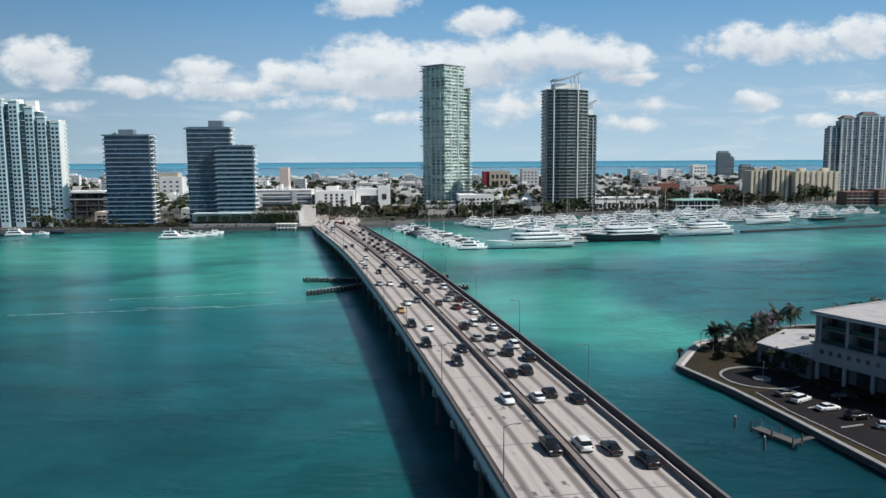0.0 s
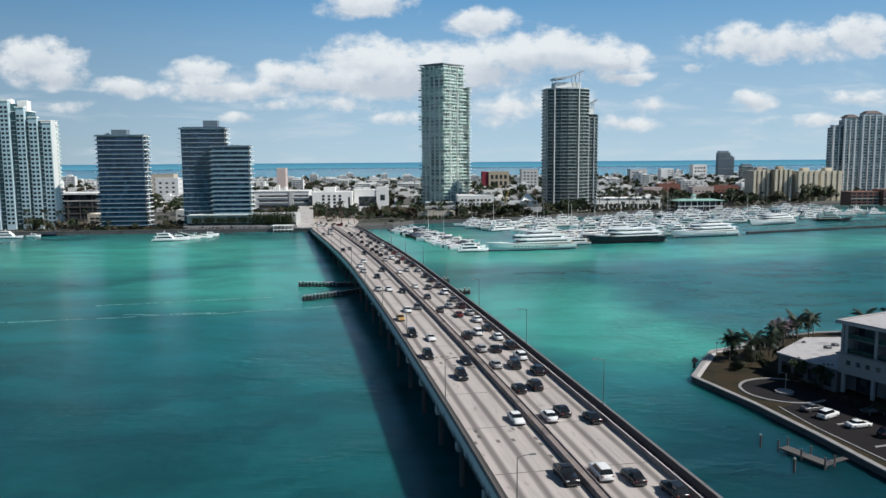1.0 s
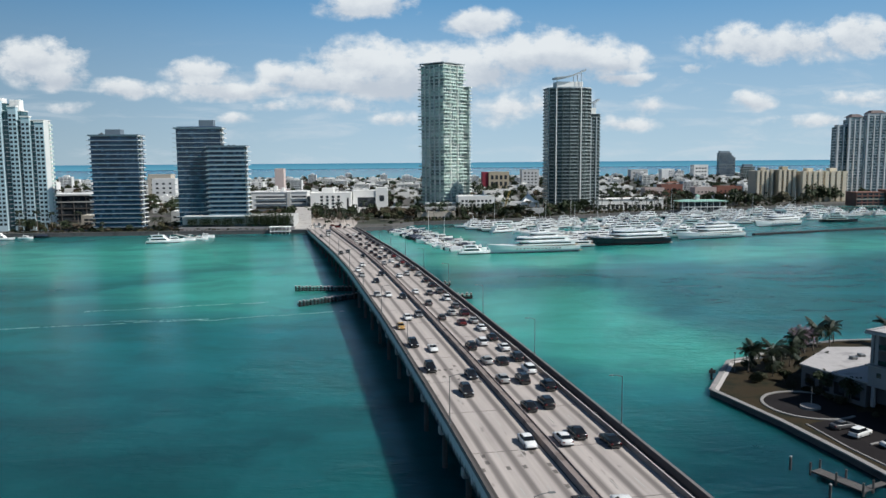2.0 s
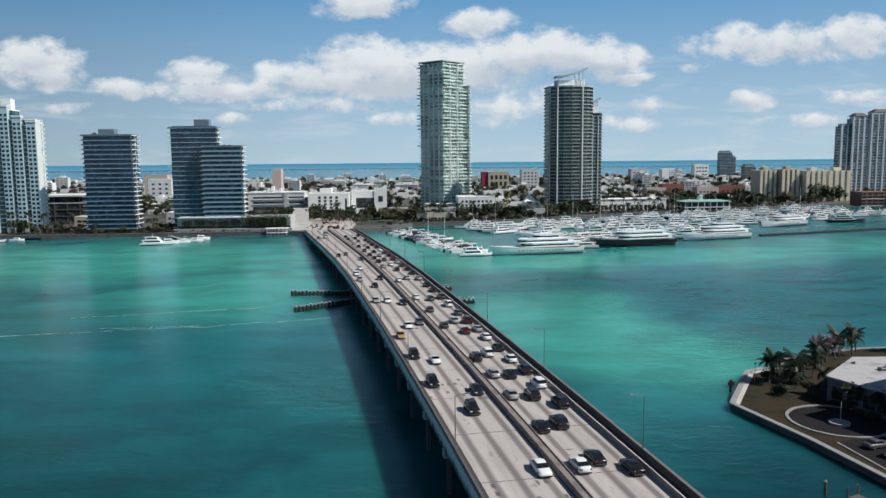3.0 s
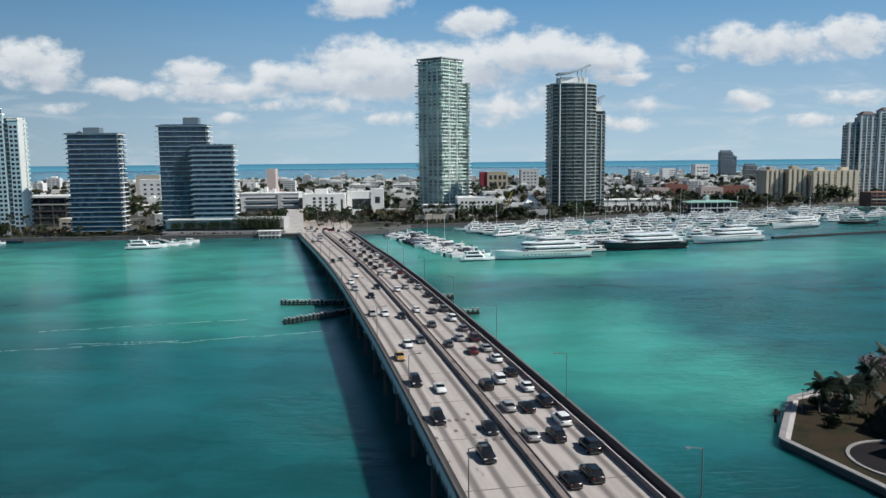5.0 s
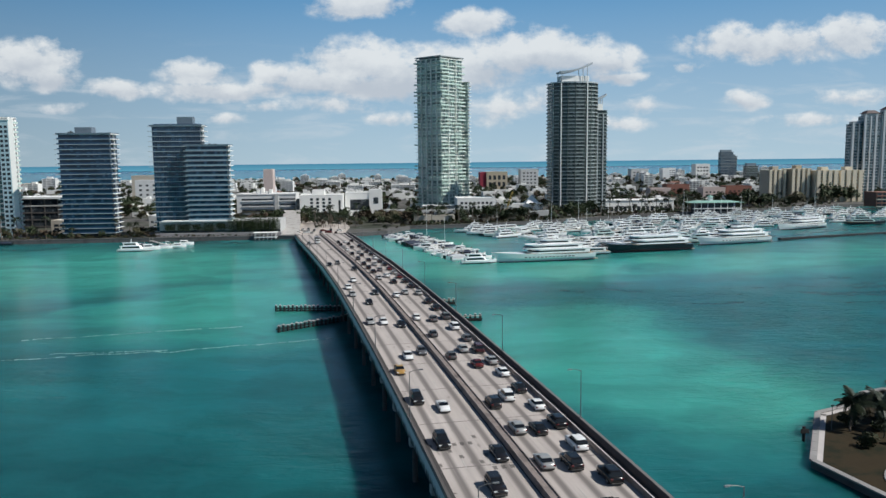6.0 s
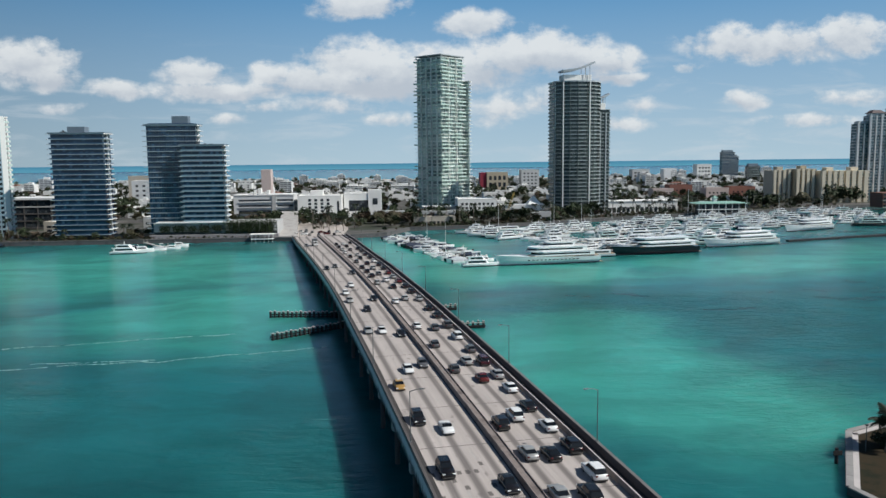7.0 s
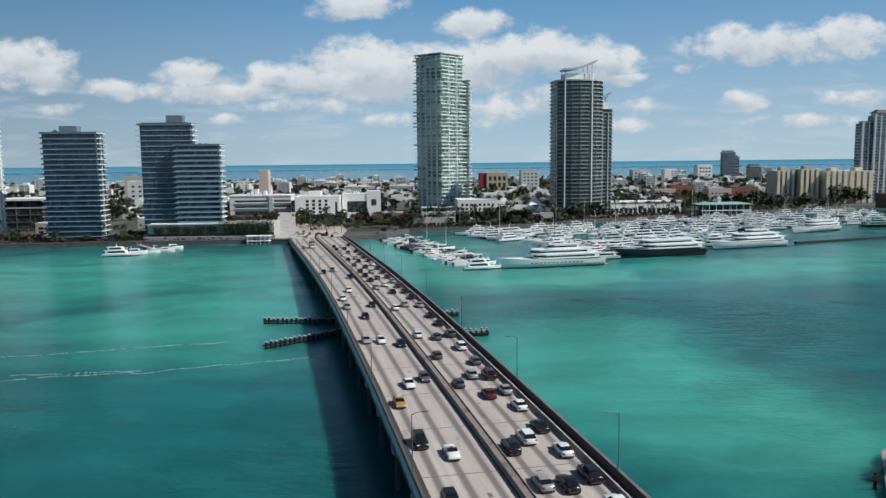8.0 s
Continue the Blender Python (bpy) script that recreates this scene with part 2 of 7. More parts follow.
def deck_material():
    """Worn concrete road deck: oil-dark lane middles, patches and grain, laid along the lanes."""
    m = bpy.data.materials.new("road_concrete")
    m.use_nodes = True
    k = Nodes(m.node_tree)
    lanes = k.add("ShaderNodeUVMap")
    lanes.uv_map = "lanes"
    uv = lanes.outputs[0]
    x, y, z = k.split(uv)[:]
    streaks = k.noise(k.join(k.math("MULTIPLY", x, 1.5), k.math("MULTIPLY", y, 0.02), 0.0), 1.0, 5, 0.65)
    stain = k.noise(k.join(x, k.math("MULTIPLY", y, 0.25), 0.0), 0.22, 5, 0.65)
    grain = k.noise(uv, 5.0, 4, 0.7)
    # oil drips down the middle of each lane
    dist = None
    for lane in (-9.4, -6.0, -2.5, 2.6, 5.9, 9.2):
        d = k.math("ABSOLUTE", k.math("SUBTRACT", x, lane))
        dist = d if dist is None else k.math("MINIMUM", dist, d)
    oil = k.math("MULTIPLY", k.range(dist, 0.15, 0.85, 1.0, 0.0), k.range(streaks, 0.12, 0.5))
    tone = k.math("ADD", k.math("MULTIPLY_ADD", streaks, 0.6, 0.6), k.math("MULTIPLY_ADD", stain, 0.5, -0.22))
    tone = k.math("ADD", tone, k.math("MULTIPLY_ADD", grain, 0.24, -0.12))
    c = k.vec("SCALE", (0.455, 0.407, 0.38), tone)
    c = k.mix(k.math("MULTIPLY", oil, 0.72), c, (0.075, 0.066, 0.064))
    # small square repairs and potholes scattered over the westbound lanes
    cell = k.join(k.math("FLOOR", k.math("DIVIDE", x, 1.15)), k.math("FLOOR", k.math("DIVIDE", y, 2.3)), 0.0)
    wn = k.add("ShaderNodeTexWhiteNoise")
    k.put(wn.inputs["Vector"], cell)
    worn = None
    for at, reach in ((119.0, 9.0), (161.0, 11.0), (92.0, 6.0)):
        g = k.range(k.math("ABSOLUTE", k.math("SUBTRACT", y, at)), reach * 0.5, reach, 0.24, 0.0)
        worn = g if worn is None else k.math("MAXIMUM", worn, g)
    worn = k.math("MULTIPLY", worn, k.math("LESS_THAN", x, -0.9))
    fx = k.math("ABSOLUTE", k.math("SUBTRACT", k.math("FRACT", k.math("DIVIDE", x, 1.15)), 0.5))
    fy = k.math("ABSOLUTE", k.math("SUBTRACT", k.math("FRACT", k.math("DIVIDE", y, 2.3)), 0.5))
    ragged = k.math("MULTIPLY_ADD", grain, 0.5, 0.0)
    hole = k.math("MULTIPLY", k.math("LESS_THAN", k.math("MAXIMUM", fx, fy), ragged), k.math("LESS_THAN", wn.outputs["Value"], worn))
    c = k.mix(k.math("MULTIPLY", hole, 0.75), c, (0.06, 0.055, 0.053))
    patch = k.range(k.noise(k.join(x, k.math("MULTIPLY", y, 0.35), 3.0), 0.6, 3, 0.5), 0.64, 0.72)
    c = k.mix(k.math("MULTIPLY", patch, 0.45), c, (0.095, 0.088, 0.086))
    b = k.add("ShaderNodeBsdfPrincipled")
    k.put(b.inputs["Base Color"], c)
    b.inputs["Roughness"].default_value = 0.85
    b.inputs["Specular IOR Level"].default_value = 0.25
    k.put(b.inputs["Normal"], k.bump(grain, 0.25, 0.03))
    k.put(k.add("ShaderNodeOutputMaterial").inputs[0], b.outputs[0])
    return m


def fascia_material():
    """Bridge edge concrete: pale above, with ragged dark streaks towards its foot."""
    m = bpy.data.materials.new("streaked_concrete")
    m.use_nodes = True
    k = Nodes(m.node_tree)
    lanes = k.add("ShaderNodeUVMap")
    lanes.uv_map = "lanes"
    uv = lanes.outputs[0]
    x, y, z = k.split(uv)[:]
    run = k.noise(k.join(k.math("MULTIPLY", y, 1.2), k.math("MULTIPLY", x, 0.25), 0.0), 1.0, 5, 0.7)
    fine = k.noise(k.join(k.math("MULTIPLY", y, 4.0), k.math("MULTIPLY", x, 0.3), 5.0), 1.0, 4, 0.65)
    down = k.range(x, -12.5, -11.0, 0.0, 1.0, smooth=False)
    paleness = k.math("ADD", k.math("MULTIPLY_ADD", fine, 0.7, k.math("MULTIPLY", run, 0.9)), k.math("MULTIPLY", down, -0.52))
    c = k.mix(k.range(paleness, 0.34, 0.56), (0.04, 0.037, 0.038), (0.70, 0.665, 0.65))
    b = k.add("ShaderNodeBsdfPrincipled")
    k.put(b.inputs["Base Color"], c)
    b.inputs["Roughness"].default_value = 0.85
    k.put(b.inputs["Normal"], k.bump(run, 0.3, 0.05))
    k.put(k.add("ShaderNodeOutputMaterial").inputs[0], b.outputs[0])
    return m


def land_material():
    """Low island ground: paving, sand and planted strips."""
    m = bpy.data.materials.new("island_ground")
    m.use_nodes = True
    k = Nodes(m.node_tree)
    p = k.add("ShaderNodeTexCoord").outputs["Object"]
    a, g = k.noise(p, 0.035, 5, 0.6), k.noise(p, 0.8, 4, 0.65)
    c = k.mix(k.range(a, 0.42, 0.58), (0.10, 0.092, 0.082), (0.030, 0.036, 0.020))
    c = k.mix(k.range(k.noise(p, 0.016, 3), 0.52, 0.66), c, (0.11, 0.105, 0.10))
    c = k.mix(k.range(k.split(p)[1], 1930.0, 1990.0), c, (0.62, 0.54, 0.42))
    c = k.vec("SCALE", c, k.math("MULTIPLY_ADD", g, 0.8, 0.6))
    b = k.add("ShaderNodeBsdfPrincipled")
    k.put(b.inputs["Base Color"], c)
    b.inputs["Roughness"].default_value = 0.9
    k.put(b.inputs["Normal"], k.bump(g, 0.4, 0.2))
    k.put(k.add("ShaderNodeOutputMaterial").inputs[0], b.outputs[0])
    return m


WATER, DECK, FASCIA, LAND = water_material(), deck_material(), fascia_material(), land_material()
CONCRETE = material("pale_concrete", (0.42, 0.40, 0.38), 0.85, var=0.25, scale=0.3, tint=(0.24, 0.22, 0.2))
BARRIER = material("barrier_concrete", (0.235, 0.195, 0.18), 0.85, var=0.35, scale=0.25, fine=3, tint=(0.12, 0.098, 0.09))
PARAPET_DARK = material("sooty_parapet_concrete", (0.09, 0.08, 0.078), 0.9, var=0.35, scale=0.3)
RAIL_LIGHT = material("worn_rail_concrete", (0.46, 0.43, 0.42), 0.8, var=0.25, scale=0.3)
WALKWAY = material("walkway_asphalt", (0.045, 0.041, 0.041), 0.9, var=0.3)
# Set near black: the shade below the deck is painted into this concrete.
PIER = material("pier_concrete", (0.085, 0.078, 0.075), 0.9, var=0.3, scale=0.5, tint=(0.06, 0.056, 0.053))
MARKING = material("road_paint", (0.40, 0.375, 0.355), 0.7, var=0.3, scale=1.2)
JOINT_DECK = material("deck_joint_filler", (0.15, 0.135, 0.13), 0.9, var=0.4, scale=1.0)
TIMBER = material("tarred_timber", (0.014, 0.013, 0.013), 0.85, var=0.35, scale=0.8)
TIMBER_TOP = material("weathered_timber", (0.33, 0.30, 0.26), 0.9, var=0.3, scale=0.8)
GALV = material("galvanised_steel", (0.15, 0.158, 0.162), 0.5, metal=0.5, var=0.15)
LENS = plain("lamp_lens", (0.6, 0.6, 0.58), 0.3)
WHITE = material("white_stucco", (0.78, 0.77, 0.74), 0.8, var=0.1, scale=0.12, random_tone=0.08)
# White tower bays tinted teal: their bluish shade is painted in.
SHADED_CLAD = material("pale_teal_cladding", (0.44, 0.56, 0.61), 0.6, var=0.18, scale=0.15)
# House plaster greyed, darker on set-back walls: shade put into the colour.
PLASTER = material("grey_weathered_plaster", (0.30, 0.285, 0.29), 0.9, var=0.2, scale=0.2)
PLASTER_SHADE = material("dark_weathered_plaster", (0.15, 0.14, 0.145), 0.9, var=0.25, scale=0.2)
ROOF_STAINED = material("stained_roof_coating", (0.42, 0.40, 0.40), 0.9, var=0.35, scale=0.25, tint=(0.26, 0.25, 0.25))
WHITE_B = material("weathered_white_stucco", (0.74, 0.74, 0.73), 0.85, var=0.16, scale=0.15, random_tone=0.12)
GREY_WALL = material("light_grey_stucco", (0.50, 0.50, 0.49), 0.85, var=0.14, scale=0.15, random_tone=0.15)
CREAM = material("cream_stucco", (0.66, 0.585, 0.455), 0.85, var=0.12, scale=0.12)
CREAM_B = material("ochre_stucco", (0.43, 0.365, 0.265), 0.85, var=0.12, scale=0.12)
SAND_WALL = material("sand_stucco", (0.46, 0.41, 0.34), 0.85, var=0.14, random_tone=0.15)
PINK = material("pink_stucco", (0.56, 0.46, 0.43), 0.85, var=0.14, random_tone=0.12)
BRICK_RED = material("red_brown_brick", (0.23, 0.10, 0.075), 0.85, var=0.2, scale=0.3)
RED_PAINT = material("crimson_paint", (0.26, 0.025, 0.045), 0.7, var=0.1)
TERRACOTTA = material("terracotta_tiles", (0.22, 0.105, 0.075), 0.85, var=0.25, scale=0.5, bump=0.4)
ROOF_WHITE = material("white_roof_coating", (0.76, 0.755, 0.74), 0.85, var=0.25, scale=0.2, tint=(0.52, 0.50, 0.49))
ROOF_GREY = material("gravel_roof", (0.30, 0.29, 0.28), 0.9, var=0.25, scale=0.2)
COPPER_GREEN = material("sea_green_metal_roof", (0.26, 0.44, 0.37), 0.5, var=0.15)
DARK_WIN = facade_glass("dark_window", (0.02, 0.026, 0.032), (0.09, 0.10, 0.11), (1.3, 1.5))
BLUE_GLASS = facade_glass("blue_tower_glass", (0.007, 0.020, 0.046), (0.032, 0.080, 0.150), (1.7, 3.2), 0.1)
BLUE_GRID = facade_glass("blue_gridded_glass", (0.008, 0.023, 0.050), (0.034, 0.085, 0.150), (1.5, 3.1), 0.1, mullion=(0.12, 0.15, 0.18))
TEAL_GLASS = facade_glass("teal_tower_glass", (0.02, 0.06, 0.075), (0.06, 0.14, 0.155), (2.0, 3.0), 0.12)
GREEN_GLASS = facade_glass("green_tower_glass", (0.14, 0.19, 0.178), (0.55, 0.66, 0.61), (2.1, 3.1), 0.12, mullion=(0.50, 0.58, 0.54), share=0.75)
GREY_GLASS = facade_glass("grey_tower_glass", (0.016, 0.024, 0.024), (0.085, 0.108, 0.104), (1.9, 3.05), 0.15, share=0.5)
PALE_RAIL = material("pale_green_glass_rail", (0.52, 0.645, 0.58), 0.25, var=0.2, scale=0.3, bump=0)
WHITE_RAIL = material("pale_metal_rail", (0.16, 0.25, 0.31), 0.4, var=0.12, bump=0)
GREY_RAIL = material("grey_metal_rail", (0.085, 0.108, 0.102), 0.45, var=0.15, bump=0)
BLUE_RAIL = material("blue_glass_rail", (0.026, 0.066, 0.128), 0.2, var=0.2, scale=0.3, bump=0)
SLAB_PALE = material("pale_floor_edge", (0.42, 0.46, 0.48), 0.7, var=0.1)
SLAB_GREEN = material("pale_green_floor_edge", (0.80, 0.83, 0.78), 0.7, var=0.12)
SLAB_BLUE = material("blue_grey_floor_edge", (0.38, 0.44, 0.48), 0.6, var=0.12)
SLAB_GREY = material("grey_floor_edge", (0.50, 0.545, 0.535), 0.7, var=0.12)
PLANT_BLUE = material("blue_grey_cladding", (0.15, 0.19, 0.23), 0.6, var=0.15)
RIB_GREY = material("cool_grey_stucco", (0.50, 0.525, 0.545), 0.8, var=0.14, scale=0.15)
ROOF_BROWN = material("brown_metal_roof", (0.10, 0.072, 0.07), 0.7, var=0.2)
STEEL = material("painted_steel", (0.45, 0.47, 0.48), 0.4, metal=0.3, var=0.08)
CRANE_PAINT = material("faded_crane_paint", (0.50, 0.36, 0.10), 0.6, var=0.15)
LEAF = material("broad_leaves", (0.027, 0.038, 0.017), 0.7, var=0.45, scale=0.5, fine=2.5, bump=0, spec=0.25, random_tone=0.3)
LEAF_DRY = material("dry_brown_leaves", (0.070, 0.054, 0.038), 0.8, var=0.45, scale=0.5, fine=2.5, bump=0, spec=0.2, random_tone=0.3)
LEAF_B = material("olive_leaves", (0.052, 0.049, 0.026), 0.7, var=0.45, scale=0.5, fine=2.5, bump=0, spec=0.25, random_tone=0.3)
FROND = material("palm_fronds", (0.018, 0.028, 0.013), 0.55, var=0.4, scale=0.8, bump=0, spec=0.4, random_tone=0.25)
FROND_DRY = material("dry_palm_fronds", (0.15, 0.11, 0.06), 0.8, var=0.3, bump=0)
BARK = material("palm_bark", (0.16, 0.13, 0.105), 0.9, var=0.3, scale=1.5)
HEDGE = material("clipped_hedge", (0.022, 0.034, 0.014), 0.8, var=0.45, scale=0.7, fine=3, bump=0.6, spec=0.2)
LAWN = material("dry_lawn", (0.036, 0.026, 0.013), 0.9, var=0.4, scale=0.25, fine=4, tint=(0.014, 0.016, 0.008), bump=0.4, spec=0.2)
# Asphalt kept near black to stand in for cloud shade on the point.
ASPHALT = material("old_asphalt", (0.018, 0.016, 0.017), 0.95, var=0.4, scale=0.2, bump=0.3, spec=0.12)
KERB = material("kerb_concrete", (0.26, 0.25, 0.243), 0.85, var=0.3, scale=0.3)
SEAWALL = material("seawall_concrete", (0.115, 0.112, 0.112), 0.85, var=0.3, scale=0.25, tint=(0.075, 0.07, 0.07))
GELCOAT = material("white_gelcoat", (0.88, 0.88, 0.87), 0.25, var=0.05, bump=0, random_tone=0.06)
GELCOAT_GREEN = material("pale_sea_green_gelcoat", (0.50, 0.62, 0.60), 0.25, var=0.05, bump=0)
NAVY_HULL = plain("black_navy_hull", (0.012, 0.014, 0.022), 0.2, coat=0.5)
ANTIFOUL = plain("dark_boot_stripe", (0.02, 0.025, 0.04), 0.5)
TINTED = plain("tinted_boat_glass", (0.012, 0.014, 0.017), 0.08, spec=0.7)
TEAK = material("teak_deck", (0.36, 0.27, 0.18), 0.7, var=0.15, scale=1.0)
CANVAS = material("boat_canvas", (0.36, 0.38, 0.40), 0.9, var=0.2, random_tone=0.5)
BLUE_CANVAS = material("navy_boat_canvas", (0.025, 0.035, 0.06), 0.9, var=0.2)
FOAM = material("wake_foam", (0.24, 0.42, 0.39), 0.8, var=0.3, scale=0.3)
FLOAT = material("tarred_float", (0.022, 0.024, 0.028), 0.8, var=0.3)
DOCK = material("dock_planks", (0.085, 0.08, 0.078), 0.9, var=0.25, scale=0.6)
RUBBER = plain("tyre_rubber", (0.012, 0.012, 0.012), 0.85)
RIM = plain("alloy_rim", (0.35, 0.35, 0.36), 0.35, metal=0.8)
CAR_GLASS = plain("car_glass", (0.010, 0.012, 0.014), 0.06, spec=0.7)
TAIL = plain("tail_lamp_red", (0.10, 0.008, 0.01), 0.3)
HEAD = plain("headlamp_clear", (0.7, 0.72, 0.72), 0.15)
TRIM = plain("black_trim", (0.02, 0.02, 0.02), 0.6)
PAINTS = {
    "white": material("white_car_paint", (0.72, 0.72, 0.71), 0.25, var=0.05, bump=0, random_tone=0.06),
    "black": material("black_car_paint", (0.012, 0.011, 0.012), 0.22, var=0.15, bump=0, random_tone=0.3),
    "silver": material("silver_car_paint", (0.40, 0.40, 0.39), 0.3, metal=0.35, var=0.06, bump=0),
    "grey": material("grey_car_paint", (0.10, 0.10, 0.105), 0.28, metal=0.3, var=0.08, bump=0, random_tone=0.3),
    "red": material("red_car_paint", (0.10, 0.014, 0.013), 0.25, var=0.06, bump=0),
    "maroon": material("maroon_car_paint", (0.055, 0.014, 0.018), 0.25, var=0.08, bump=0),
    "yellow": material("yellow_taxi_paint", (0.36, 0.21, 0.06), 0.3, var=0.06, bump=0),
}


# ---- building blocks ----
def box(bm, x0, x1, y0, y1, z0, z1):
    v = [bm.verts.new((x, y, z)) for z in (z0, z1) for x, y in ((x0, y0), (x1, y0), (x1, y1), (x0, y1))]
    for f in ((3, 2, 1, 0), (4, 5, 6, 7), (0, 1, 5, 4), (1, 2, 6, 5), (2, 3, 7, 6), (3, 0, 4, 7)):
        bm.faces.new([v[i] for i in f])
    return v


def soft_box(x0, x1, y0, y1, z0, z1, r=0.05, bm=None):
    """A box with chamfered edges all round."""
    bm = bm or bmesh.new()
    rings = []
    for z, i in ((z0, r), (z0 + r, 0), (z1 - r, 0), (z1, r)):
        a, b, c, d = x0 + i, x1 - i, y0 + i, y1 - i
        rings.append([bm.verts.new(p) for p in ((a + r, c, z), (b - r, c, z), (b, c + r, z), (b, d - r, z), (b - r, d, z), (a + r, d, z), (a, d - r, z), (a, c + r, z))])
    skin(bm, rings, True)
    return bm


def skin(bm, rings, caps=False, closed=True):
    """Faces between rings of equal length."""
    n = len(rings[0])
    for a, b in zip(rings, rings[1:]):
        for i in range(n if closed else n - 1):
            j = (i + 1) % n
            bm.faces.new((a[i], a[j], b[j], b[i]))
    if caps:
        bm.faces.new(rings[0][::-1])
        bm.faces.new(rings[-1])


def prism(bm, pts, z0, z1):
    """An upright block on a plan polygon."""
    skin(bm, [[bm.verts.new((x, y, z)) for x, y in pts] for z in (z0, z1)], True)
    return bm


def tube(bm, pts, radii, sides=8):
    """A tapering tube through the points."""
    rings = []
    for i, p in enumerate(pts):
        a, b = Vector(pts[max(i - 1, 0)]), Vector(pts[min(i + 1, len(pts) - 1)])
        d = (b - a).normalized()
        u = d.orthogonal().normalized() if abs(d.z) < 0.9 else Vector((1, 0, 0))
        u = (u - d * u.dot(d)).normalized()
        w = d.cross(u)
        r = radii[i] if isinstance(radii, (list, tuple)) else radii
        rings.append([bm.verts.new(Vector(p) + r * (math.cos(t) * u + math.sin(t) * w)) for t in [2 * math.pi * k / sides for k in range(sides)]])
    skin(bm, rings, True)
    return bm


def as_mesh(name, bm, mat, smooth=False):
    bmesh.ops.recalc_face_normals(bm, faces=bm.faces[:])
    me = bpy.data.meshes.new(name)
    bm.to_mesh(me)
    bm.free()
    me.materials.append(mat)
    if smooth:
        me.polygons.foreach_set("use_smooth", [True] * len(me.polygons))
    return me


def part(name, bm, mat, parent, label="", at=None, smooth=False):
    """One mesh object under a thing or part. bm may be a bmesh or a ready mesh."""
    me = bm if isinstance(bm, bpy.types.Mesh) else as_mesh(name, bm, mat, smooth)
    ob = new(name, me)
    ob.parent = parent
    if at is not None:
        ob.matrix_basis = at
    return tagged(ob, label)


def thing(name, label, category, at=None, group="", kind=""):
    ob = new(name)
    ob.empty_display_size = 0.5
    if at is not None:
        ob.matrix_basis = at
    return tagged(ob, label, category, group, kind)


def single(name, bm, mat, label="", category="", group="", kind="", at=None, smooth=False):
    ob = new(name, bm if isinstance(bm, bpy.types.Mesh) else as_mesh(name, bm, mat, smooth))
    if at is not None:
        ob.matrix_basis = at
    return tagged(ob, label, category, group, kind)


def T(x, y, z=0.0, turn=0.0, s=1.0):
    return Matrix.Translation((x, y, z)) @ Matrix.Rotation(radians(turn), 4, "Z") @ Matrix.Scale(s, 4)


rng = random.Random(11)

# ---- water, land, distance ----
bm = bmesh.new()
xs = [-4000, -900, -300, -100, 0, 100, 300, 900, 4000]
ys = [-1500, -200, 0, 150, 300, 500, 900, 2000, 3200, 4700]
grid = [[bm.verts.new((x, y, 0.0)) for x in xs] for y in ys]
for a, b in zip(grid, grid[1:]):
    for i in range(len(xs) - 1):
        bm.faces.new((a[i], a[i + 1], b[i + 1], b[i]))
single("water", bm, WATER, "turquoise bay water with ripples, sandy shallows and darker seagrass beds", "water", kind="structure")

bm = bmesh.new()
box(bm, -4000, 4000, 4701, 4720, -2, 31.2)
# The wall glows in place of sunlit sea, dimming upwards to the horizon.
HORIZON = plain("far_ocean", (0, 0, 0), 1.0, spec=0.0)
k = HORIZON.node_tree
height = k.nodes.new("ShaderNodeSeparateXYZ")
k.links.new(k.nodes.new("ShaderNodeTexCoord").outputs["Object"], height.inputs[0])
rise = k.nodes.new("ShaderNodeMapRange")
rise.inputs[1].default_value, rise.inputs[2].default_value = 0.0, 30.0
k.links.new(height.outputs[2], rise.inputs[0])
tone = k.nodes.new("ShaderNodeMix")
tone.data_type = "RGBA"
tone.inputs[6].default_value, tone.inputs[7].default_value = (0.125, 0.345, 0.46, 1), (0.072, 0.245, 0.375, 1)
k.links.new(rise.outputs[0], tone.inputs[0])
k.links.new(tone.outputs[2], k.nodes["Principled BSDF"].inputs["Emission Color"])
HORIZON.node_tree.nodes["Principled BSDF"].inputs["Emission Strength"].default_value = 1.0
single("backdrop", bm, HORIZON, "glowing blue wall standing in for the far ocean", "sea", kind="structure")

LAND_Z = 2.2
SHORE = [(-2600, 560), (-900, 560), (-262, 548), (-75, 551), (-58, 548), (-24, 562), (-4, 570), (12, 606), (70, 616), (120, 638), (199, 676), (323, 721), (418, 762), (620, 830), (2600, 1500)]
bm = bmesh.new()
prism(bm, SHORE + [(2600, 1995), (900, 2010), (-700, 1990), (-2600, 2005)], -4, LAND_Z)
single("ground", bm, LAND, "flat built-up island ground with paving, planting and a sand beach", "ground", kind="structure")

# Quay wall and coping along the bay shore, stretch by stretch.
for (xa, ya), (xb, yb) in zip(SHORE[2:14], SHORE[3:14]):
    d = Vector((xb - xa, yb - ya, 0))
    bm = bmesh.new()
    box(bm, -0.3, d.length + 0.2, -0.9, 0.5, -3, 2.0)
    box(bm, -0.3, d.length + 0.2, -1.05, 0.6, 2.0, 2.5)
    single("quay_wall", bm, SEAWALL, "weathered concrete quay wall along the bay", "sea wall", "quay walls", kind="structure", at=T(xa, ya, 0, math.degrees(math.atan2(d.y, d.x))))


# ---- bridge ----
def mid_x(y):
    """Plan line of the bridge's median."""
    t = (max(y, 90.0) - 250) / 100
    x = ((0.084 * t - 0.718) * t - 15.209) * t + 3.468
    if y < 90:
        x -= (y - 90) * 0.1227
    return x


